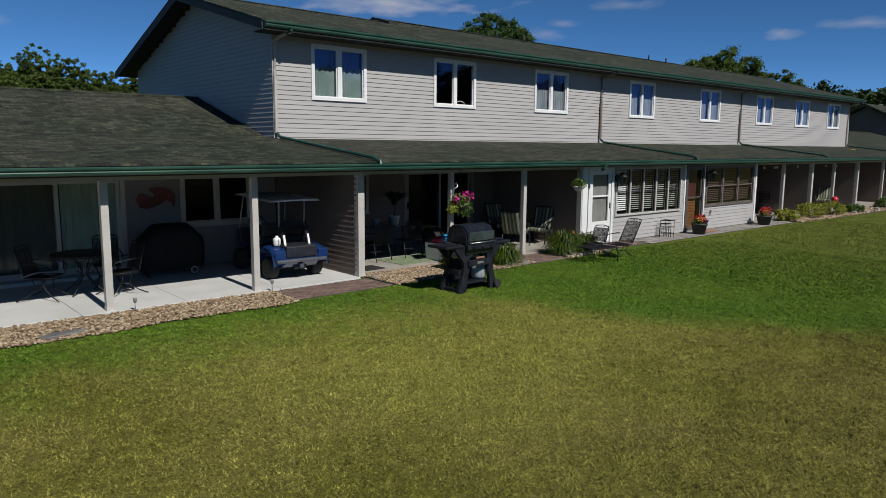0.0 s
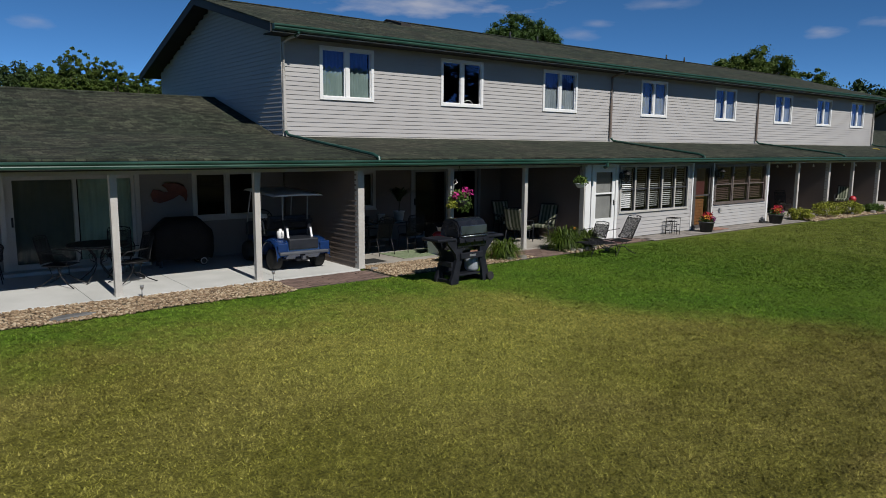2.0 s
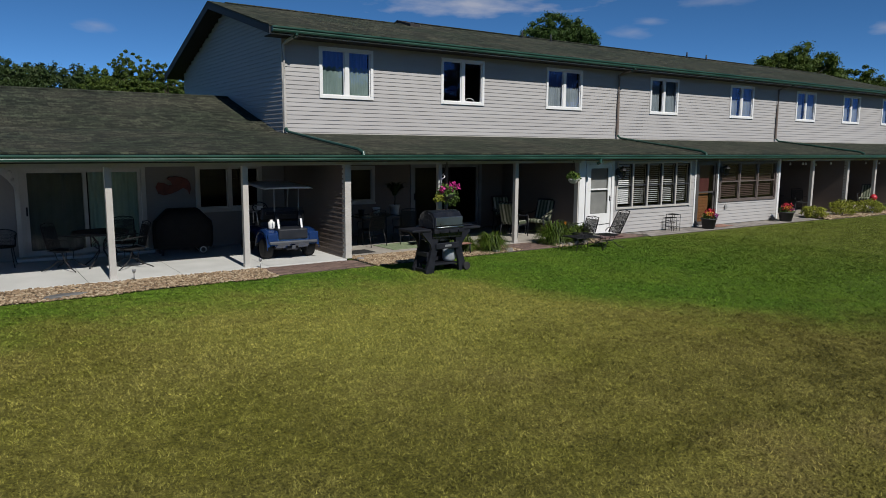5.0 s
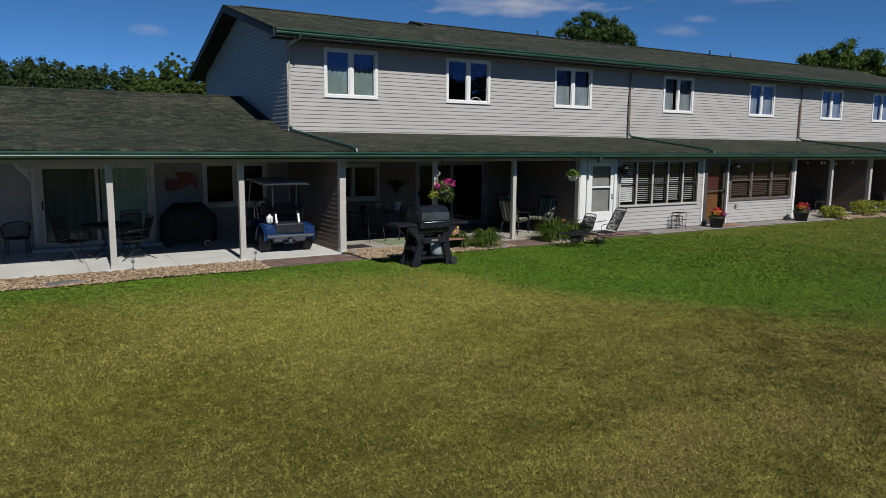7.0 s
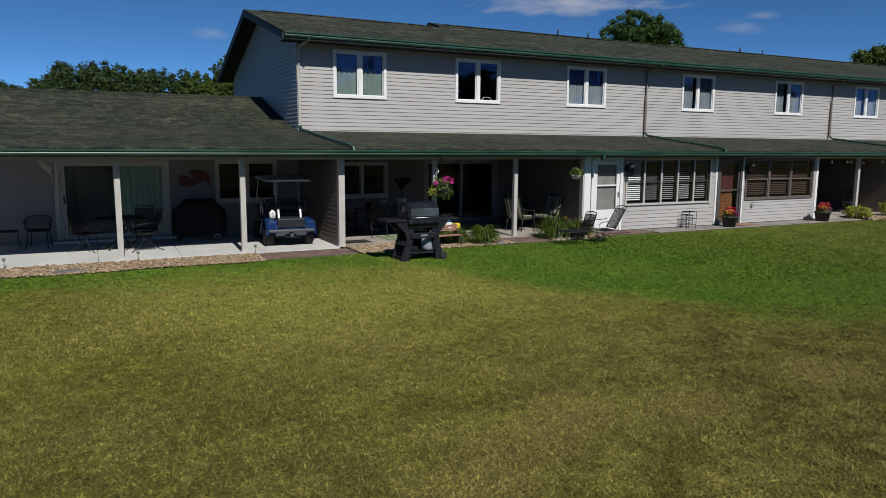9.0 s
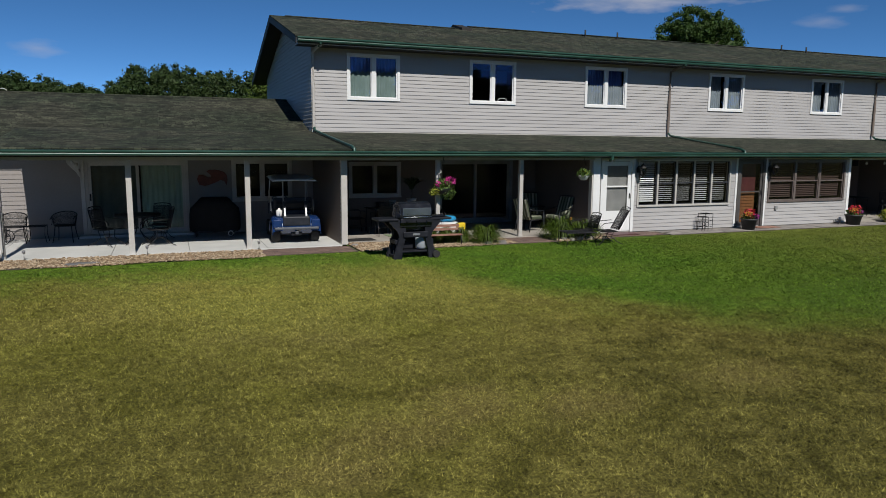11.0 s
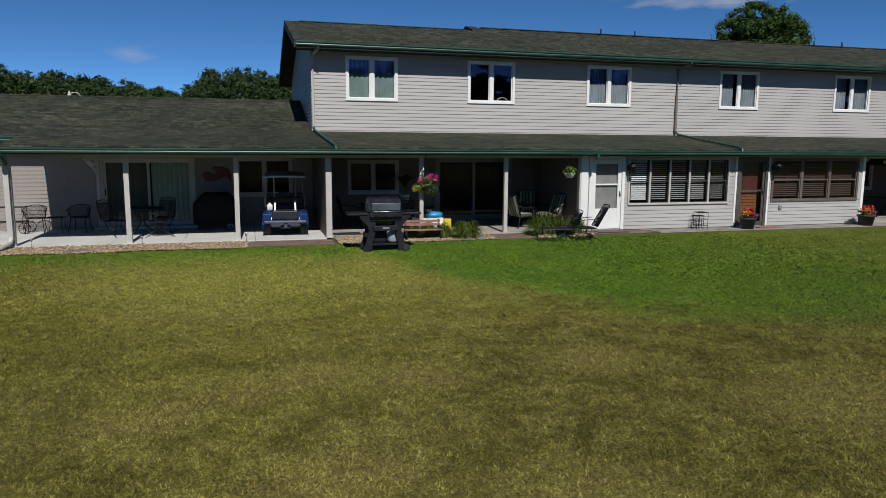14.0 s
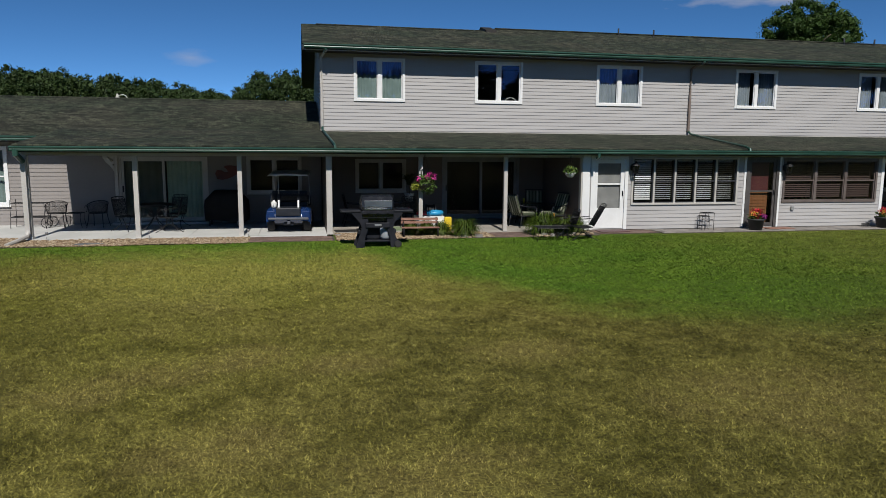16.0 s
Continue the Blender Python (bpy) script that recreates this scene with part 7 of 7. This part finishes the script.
bm_plate(bm, [(-5.2, 3.0), (2, 6.6), (9.2, 3.0), (9.2, 2.8), (2, 6.35), (-5.2, 2.8)], -6.6, 6.6, "yz")
part("roof", bm, M_SHINGLE, fh)
bm = bmesh.new()
bm_plate(bm, [(-4, 3.2), (2, 6.3), (8, 3.2)], -6.0, -5.9, "yz")
part("gable", bm, M_SIDING_TAN, fh)
for y in (-2, 3.5):
    w = box_part("window", fh, M_WHITE, -6.06, -6.0, y - 0.7, y + 0.7, 1.0, 2.2)
    box_part("pane", w, M_GLASS_DARK, -6.075, -6.062, y - 0.6, y + 0.6, 1.08, 2.12)

# ---- trees ----
def with_hearts(rng, v, f, cs, rs, turn=14):
    """Adds crossed broad sprays of foliage in the heart of every clump, so that the crown closes."""
    n = len(cs) * turn
    c, r = np.repeat(cs, turn, 0), np.repeat(rs, turn)
    d = rng.normal(size=(n, 3))
    d /= np.linalg.norm(d, axis=1)[:, None]
    p = c + d * (r * rng.uniform(0.1, 0.55, n))[:, None]
    t = np.cross(d, rng.normal(size=(n, 3)))
    t /= np.linalg.norm(t, axis=1)[:, None]
    b = np.cross(d, t)
    s = (r * rng.uniform(0.25, 0.5, n))[:, None]
    w = np.stack([p - t * s, p + b * s * 0.7, p + t * s, p - b * s * 0.7], 1).reshape(-1, 3)
    return np.concatenate([v, w]), np.concatenate([f, len(v) + np.arange(4 * n).reshape(-1, 4)])


def tree(x, y, height, width, base, seed, label, mat, clumps=150, per=45, leaf=0.3, group=""):
    rng = np.random.default_rng(seed)
    ob = thing("tree", Matrix.Translation((x, y, LAWN_Z)), label, "tree", group)
    bm = bmesh.new()
    bend = rng.uniform(-0.3, 0.3, 2)
    top = height * 0.75
    trunk = [(bend[0] * k * k, bend[1] * k * k, top * k) for k in (0, 0.15, 0.35, 0.6, 0.8, 1.0)]
    bm_tube(bm, trunk, height * 0.028, 8, r2=height * 0.006)
    part("trunk", bm, M_BARK, ob, smooth=True)
    ends = []
    for i in range(9):
        k = 0.3 + 0.6 * i / 9
        a = i * 2.4 + rng.uniform(-0.4, 0.4)
        reach = width * 0.5 * rng.uniform(0.55, 0.85) * (1.15 - 0.6 * abs(k - 0.5))
        s = Vector((bend[0] * k * k, bend[1] * k * k, top * k))
        e = s + Vector((math.cos(a) * reach, math.sin(a) * reach, height * rng.uniform(0.08, 0.2)))
        m = s.lerp(e, 0.5) + Vector((0, 0, height * 0.03))
        bm = bmesh.new()
        bm_tube(bm, [s, m, e], height * 0.011, 6, r2=height * 0.003)
        part("limb", bm, M_BARK, ob, smooth=True)
        ends.append(e)
    # clumps fill an uneven crown: several lobes of differing size
    lobes = [(np.array([0, 0, base + (height - base) * 0.6]), np.array([width * 0.4, width * 0.4, (height - base) * 0.38]))]
    for i in range(8):
        a = i * 0.785 + rng.uniform(-0.3, 0.3)
        h = rng.uniform(0.25, 0.72)
        r = width * rng.uniform(0.2, 0.34)
        lobes.append((np.array([math.cos(a) * r, math.sin(a) * r, base + (height - base) * h]), np.array([width * rng.uniform(0.15, 0.24), width * rng.uniform(0.15, 0.24), (height - base) * rng.uniform(0.18, 0.28)])))
    cs = []
    while len(cs) < clumps:
        c, r = lobes[max(0, rng.integers(len(lobes) + 5) - 5)]
        d = rng.normal(size=3)
        d /= np.linalg.norm(d)
        cs.append(c + d * r * rng.uniform(0.3, 1.02))
    cs = np.array(cs)
    rs = rng.uniform(0.045, 0.085, len(cs)) * width
    v, f = leaf_cloud(rng, cs, rs, per, leaf)
    v, f = with_hearts(rng, v, f, cs, rs)
    crown = new("crown", mesh_fast("crown", v, f, mat))
    crown.parent = ob
    return ob


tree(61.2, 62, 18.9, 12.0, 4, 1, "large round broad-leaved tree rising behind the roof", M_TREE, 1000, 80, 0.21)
tree(77.8, 41.0, 14.5, 11.5, 3.5, 2, "broad-leaved tree behind the long roof", M_TREE_SUNLIT, 700, 74, 0.21)
tree(84.0, 38.0, 12.4, 8.0, 3, 3, "smaller broad-leaved tree far behind the roof", M_TREE_SUNLIT, 380, 64, 0.21)
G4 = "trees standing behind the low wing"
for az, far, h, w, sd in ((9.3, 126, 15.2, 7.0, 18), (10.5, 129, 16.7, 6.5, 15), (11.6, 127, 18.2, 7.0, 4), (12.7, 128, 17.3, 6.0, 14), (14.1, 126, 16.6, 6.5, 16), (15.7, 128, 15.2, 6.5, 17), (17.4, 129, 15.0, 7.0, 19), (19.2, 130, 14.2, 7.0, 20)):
    tree(far * math.sin(radians(az)), far * math.cos(radians(az)), h, w, 2.5, sd, "open-crowned broad-leaved tree standing behind the low wing", M_TREE_SUNLIT, 400, 44, 0.29, G4)


def woods(name, label, spots, seed, leaf=0.4, per=60, mat=None):
    """A belt of far trees: trunks and crowns of one wood, joined."""
    rng = np.random.default_rng(seed)
    cs, rs = [], []
    bm = bmesh.new()
    for x, y, h, w in spots:
        bm_tube(bm, [(x, y, LAWN_Z), (x + rng.uniform(-0.4, 0.4), y, h * 0.7)], 0.22, 5, r2=0.08)
        for k in range(30):
            d = rng.normal(size=3)
            d /= np.linalg.norm(d)
            if k > 9:
                d[2] = abs(d[2])
            cs.append((x + d[0] * w * 0.42 * rng.uniform(0.6, 1), y + d[1] * w * 0.42, max(0.8, h * 0.56 + d[2] * h * 0.4 * rng.uniform(0.75, 1))))
            rs.append(w * rng.uniform(0.11, 0.18))
    v, f = leaf_cloud(rng, np.array(cs), np.array(rs), per, leaf)
    v, f = with_hearts(rng, v, f, np.array(cs), np.array(rs), 8)
    ob = thing(name, Matrix.Identity(4), label, "woods", kind="stuff")
    part("trunk", bm, M_BARK, ob)
    cr = new("crown", mesh_fast("crown", v, f, mat or M_TREE2))
    cr.parent = ob
    return ob


rw = random.Random(21)


def rise(x):
    """The height of the wood's top along the back of the wing."""
    return float(np.interp(x, (-90, -52, -43, -25, -16, -11.5, -7.5, -5, -2, 1.5, 6, 13, 21, 27, 36, 80), (18.2, 18.5, 18.2, 16.3, 15.2, 14.4, 14.3, 15.6, 18.2, 19.2, 19.6, 18.9, 18.2, 16.6, 15.2, 15.0)))


W1 = []
for i in range(50):
    x = -72 + i * 2.6 + rw.uniform(-0.7, 0.7)
    for dy, low in ((-4, 0.9), (2, 1.0), (8, 1.0)):
        W1.append((x + rw.uniform(-1, 1), 160 + dy + rw.uniform(-2, 2), low * rise(x) * rw.uniform(1.03, 1.075), rw.uniform(7.5, 10.0)))
woods("woods", "dark belt of broad-leaved woods behind the wing", W1, 31, 0.45, 36)
W3 = [(100 + i * 1.2 + dx + rw.uniform(-2, 2), 62 - i * 3.2 + rw.uniform(-2, 2), rw.uniform(10.8, 12.3), rw.uniform(9, 12)) for i in range(24) for dx in (0, 6)]
woods("woods", "dark woods beyond the far end of the house", W3, 33, 0.45, 42)
W4 = [(-60 + i * 4 + rw.uniform(-1.5, 1.5), -88 + rw.uniform(-7, 7), rw.uniform(15.0, 18.5) * (1.25 if i > 36 else 1.0), rw.uniform(9, 12)) for i in range(56)]
woods("woods", "belt of trees across the lawn, mirrored in the windows", W4, 34, 0.95, 30)

# ---- paving and beds ----
conc = thing("slab_porch", Matrix.Identity(4), "pale concrete porch slab with saw joints", "slab", kind="structure")
xs = [-6.0, -3.0, 0.42, 2.85, 4.55, 6.35, 8.21]
for a, b in zip(xs, xs[1:]):
    lim = 12.06 if a >= 0.4 else 12.6
    box_part("concrete_panel", conc, M_CONCRETE, a + 0.004, b - 0.004, lim, 15.69, -0.16, 0.0, 0.006)
pat = thing("slab_patio", Matrix.Identity(4), "weathered grey concrete patio slab", "slab", kind="structure")
for a, b, lo in ((8.36, 10.2, 12.45), (10.2, 12.6, 12.45), (12.6, 15.7, 12.15)):
    box_part("concrete_panel", pat, M_PATIO, a + 0.004, b - 0.004, lo, 15.69, -0.16, 0.0, 0.006)
far = thing("slab_far", Matrix.Identity(4), "grey concrete slab of the far porches", "slab", kind="structure")
for a, b in ((26.06, 30.9), (31.0, 36.0), (36.1, 41.4), (41.5, 46.5), (46.5, 52.0), (52.0, 60.0)):
    box_part("concrete_panel", far, M_PATIO, a + 0.004, b - 0.004, 12.05, 15.69, -0.16, 0.0, 0.006)
bm = bmesh.new()
bm_box(bm, SX0, SX1, PY + 0.005, 15.69, -0.16, -0.004)
single("slab_sunroom", bm, M_PATIO, "concrete floor of the sunrooms", "slab", "structure")


def pavers(name, label, x0, x1, y0, y1, w, d, mat, z=-0.02, seed=3, stagger=True, piece="brick"):
    rnd = random.Random(seed)
    ob = thing(name, Matrix.Identity(4), label, "paving", kind="structure")
    box_part("bed", ob, M_SOIL, x0 - 0.02, x1 + 0.02, y0 - 0.02, y1 + 0.02, -0.12, z - 0.014)
    bm = bmesh.new()
    bm_box(bm, -w / 2 + 0.004, w / 2 - 0.004, -d / 2 + 0.004, d / 2 - 0.004, -0.05, 0.0, 0.004)
    me = finish(bm, piece, mat)
    y, row = y0, 0
    while y < y1 - d * 0.5:
        x = x0 + (w / 2 if stagger and row % 2 else 0)
        while x + w <= x1 + 0.02:
            o = new(piece, me)
            o.parent = ob
            o.matrix_basis = pose(x + w / 2, y + d / 2, z + rnd.uniform(-0.004, 0.004), rnd.uniform(-0.6, 0.6), rnd.uniform(-0.6, 0.6), rnd.uniform(-0.5, 0.5))
            x += w
        y += d
        row += 1
    return ob


def bed(name, label, outline, z=-0.03):
    bm = bmesh.new()
    bm_plate(bm, outline, -0.15, z, "xy")
    return single(name, bm, M_SOIL, label, "bed", "structure")


def gravel(name, label, area, count, inside, zbase, size=(0.014, 0.034), seed=5):
    """Loose pebbles heaped over an area, as one body of low stones."""
    rng = np.random.default_rng(seed)
    phi = (1 + 5 ** 0.5) / 2
    ico = np.array([(-1, phi, 0), (1, phi, 0), (-1, -phi, 0), (1, -phi, 0), (0, -1, phi), (0, 1, phi), (0, -1, -phi), (0, 1, -phi), (phi, 0, -1), (phi, 0, 1), (-phi, 0, -1), (-phi, 0, 1)])
    ico /= np.linalg.norm(ico[0])
    tri = np.array([(0, 11, 5), (0, 5, 1), (0, 1, 7), (0, 7, 10), (0, 10, 11), (1, 5, 9), (5, 11, 4), (11, 10, 2), (10, 7, 6), (7, 1, 8), (3, 9, 4), (3, 4, 2), (3, 2, 6), (3, 6, 8), (3, 8, 9), (4, 9, 5), (2, 4, 11), (6, 2, 10), (8, 6, 7), (9, 8, 1)])
    x0, x1, y0, y1 = area
    p = np.c_[rng.uniform(x0, x1, count), rng.uniform(y0, y1, count)]
    p = p[inside(p[:, 0], p[:, 1])]
    n = len(p)
    s = rng.uniform(size[0], size[1], n)
    sc = np.c_[s * rng.uniform(0.8, 1.3, n), s * rng.uniform(0.8, 1.3, n), s * rng.uniform(0.45, 0.75, n)]
    v = ico[None] * (1 + rng.uniform(-0.16, 0.16, (n, 12, 1))) * sc[:, None]
    a = rng.uniform(0, 6.28, n)
    ca, sa = np.cos(a)[:, None], np.sin(a)[:, None]
    w = np.stack([v[..., 0] * ca - v[..., 1] * sa, v[..., 0] * sa + v[..., 1] * ca, v[..., 2]], -1)
    w += np.c_[p, np.full(n, zbase) + rng.uniform(0.0, 0.02, n)][:, None]
    f = (tri[None] + 12 * np.arange(n)[:, None, None]).reshape(-1, 3)
    ob = new(name, mesh_fast(name, w.reshape(-1, 3), f, M_PEBBLE))
    return tagged(ob, label, "gravel", kind="stuff")


def wavy(x, base, amp, k):
    return base + amp * np.sin(x * k) + 0.5 * amp * np.sin(x * k * 2.7 + 1)


bed("bed_left", "dark soil under the river stones", [(-6, 10.98), (0.2, 10.9), (3, 10.98), (6.1, 11.1), (6.1, 12.05), (0.4, 12.05), (-6, 12.55)])
gravel("gravel", "rounded tan and grey river stones along the porch", (-6, 6.15, 10.75, 12.6), 16500, lambda x, y: (y > wavy(x, 10.86, 0.05, 1.9) + np.clip(x - 3, 0, 9) * 0.03) & (y < np.where(x < 0.42, 12.58, 12.06)), -0.03)
bed("bed_right", "dark soil under the river stones and plants", [(8.42, 11.15), (10.0, 11.08), (12.72, 11.12), (12.72, 12.4), (8.42, 12.44)])
bed("bed_lily", "dark soil under the daylilies", [(14.02, 11.15), (15.9, 11.25), (15.9, 12.13), (14.02, 12.1)])
gravel("gravel", "tan river stones before the patio", (8.42, 12.75, 11.0, 12.45), 7200, lambda x, y: y > wavy(x, 11.1, 0.05, 2.1), -0.03, seed=8)
gravel("gravel", "tan river stones round the daylilies", (14.0, 15.75, 11.1, 12.12), 900, lambda x, y: y > wavy(x, 11.2, 0.05, 2.1), -0.03, size=(0.025, 0.06), seed=9)
bed("bed_far", "dark soil of the far planting bed", [(27.9, 11.2), (34, 11.0), (46, 10.8), (46, 12.04), (27.9, 12.04)])
gravel("gravel", "pale stones in the far planting bed", (27.9, 46, 10.8, 12.04), 3800, lambda x, y: y > 11.2 - (x - 27.9) * 0.022 + 0.05 * np.sin(x * 2), -0.03, size=(0.03, 0.07), seed=10)
pavers("path_cart", "reddish paver strip before the cart's slab", 6.12, 8.36, 11.12, 12.04, 0.2, 0.1, M_BRICK, seed=4)
pavers("path_patio", "reddish paver path to the patio", 12.76, 13.98, 11.15, 12.12, 0.2, 0.1, M_BRICK, seed=5)
pavers("path_door", "reddish pavers at the white door", 15.95, 17.9, 11.5, 12.15, 0.2, 0.1, M_BRICK, seed=6)
pavers("path_sunroom", "grey stone walk along the sunrooms", 17.95, 27.8, 11.38, 12.14, 0.4, 0.25, M_PAVER, seed=7, piece="paver")


def flat_stone(x, y, z, rx, ry, h, seed, label, mat=None):
    rnd = random.Random(seed)
    bm = bmesh.new()
    bm_lathe(bm, [(0.92, 0), (1.0, 0.35), (0.95, 0.8), (0.8, 1.0)], seg=11)
    for v in bm.verts:
        k = 1 + rnd.uniform(-0.1, 0.1)
        v.co = Vector((v.co.x * rx * k, v.co.y * ry * k, v.co.z * h))
    return single("stone", bm, mat or M_ROCK, label, "stone", group="loose stones", m=pose(x, y, z, 0, 0, rnd.uniform(-20, 20)))


flat_stone(2.35, 11.1, -0.04, 0.36, 0.13, 0.05, 1, "flat dark slate lying on the river stones")
for i, (x, y, r) in enumerate(((14.2, 11.25, 0.11), (14.45, 11.22, 0.09), (14.72, 11.28, 0.12), (15.1, 11.3, 0.1), (11.9, 11.2, 0.1), (12.3, 11.2, 0.12), (33.6, 11.3, 0.15), (34.6, 11.2, 0.13), (36.4, 11.3, 0.16), (37.2, 11.15, 0.13), (8.5, 11.95, 0.09))):
    flat_stone(x, y, -0.05, r, r * 0.8, r * 0.9, 20 + i, "rounded grey edging stone in the planting bed", M_PAVER)


# ---- grass ----
def patchy(rng, pts, step, span=90.0):
    """Smooth random values over the plan, from 0 to 1, that change over about step metres."""
    n = int(span / step) + 2
    g = rng.uniform(0, 1, (n, n))
    u = (pts + 30.0) / step
    i = np.floor(u).astype(int)
    f = u - i
    f = f * f * (3 - 2 * f)
    i = np.clip(i, 0, n - 2)
    a, b = i.T
    p, q = f.T
    return (g[a, b] * (1 - p) + g[a + 1, b] * p) * (1 - q) + (g[a, b + 1] * (1 - p) + g[a + 1, b + 1] * p) * q


def grass():
    """Short mown blades in tufts that lean together, dense near the flight line and thinner far off."""
    rng = np.random.default_rng(12)
    zones = (((-4, 14, -5.5, 4.5), 780000), ((-2, 20, 4.5, 11.1), 360000), ((14, 30, -4, 11.3), 240000))
    pts = np.concatenate([np.c_[rng.uniform(a, b, n), rng.uniform(c, d, n)] for (a, b, c, d), n in zones])
    x, y = pts.T
    keep = ~((y > 10.84 + np.clip(x - 3, 0, 3) * 0.04) & (x < 6.1)) & ~((x > 6.05) & (y > 11.1))
    keep &= rng.uniform(0, 1, len(pts)) < 0.5 + 0.9 * patchy(rng, pts, 0.06)
    pts = pts[keep]
    n = len(pts)
    h = rng.uniform(0.014, 0.03, n) * (0.6 + 0.8 * patchy(rng, pts, 0.08))
    wide = np.where(pts[:, 0] > 14, 2.2, np.where(pts[:, 1] > 4.5, 1.5, 1.0))
    w = rng.uniform(0.0026, 0.0058, n) * wide
    a = rng.uniform(0, 6.28, n)
    lean = rng.uniform(0.4, 1.7, n) * h
    la = 12.6 * patchy(rng, pts, 0.09) + rng.uniform(-1.4, 1.4, n)
    side = np.c_[np.cos(a) * w, np.sin(a) * w, np.zeros(n)]
    base = np.c_[pts, np.full(n, LAWN_Z - 0.002)]
    tip = base + np.c_[np.cos(la) * lean, np.sin(la) * lean, h]
    v = np.stack([base - side, base + side, tip], 1).reshape(-1, 3)
    f = np.arange(3 * n).reshape(-1, 3)
    ob = new("grass", mesh_fast("grass", v, f, M_BLADE))
    tagged(ob, "short mown grass blades, part green and part straw", "grass", kind="stuff")


grass()
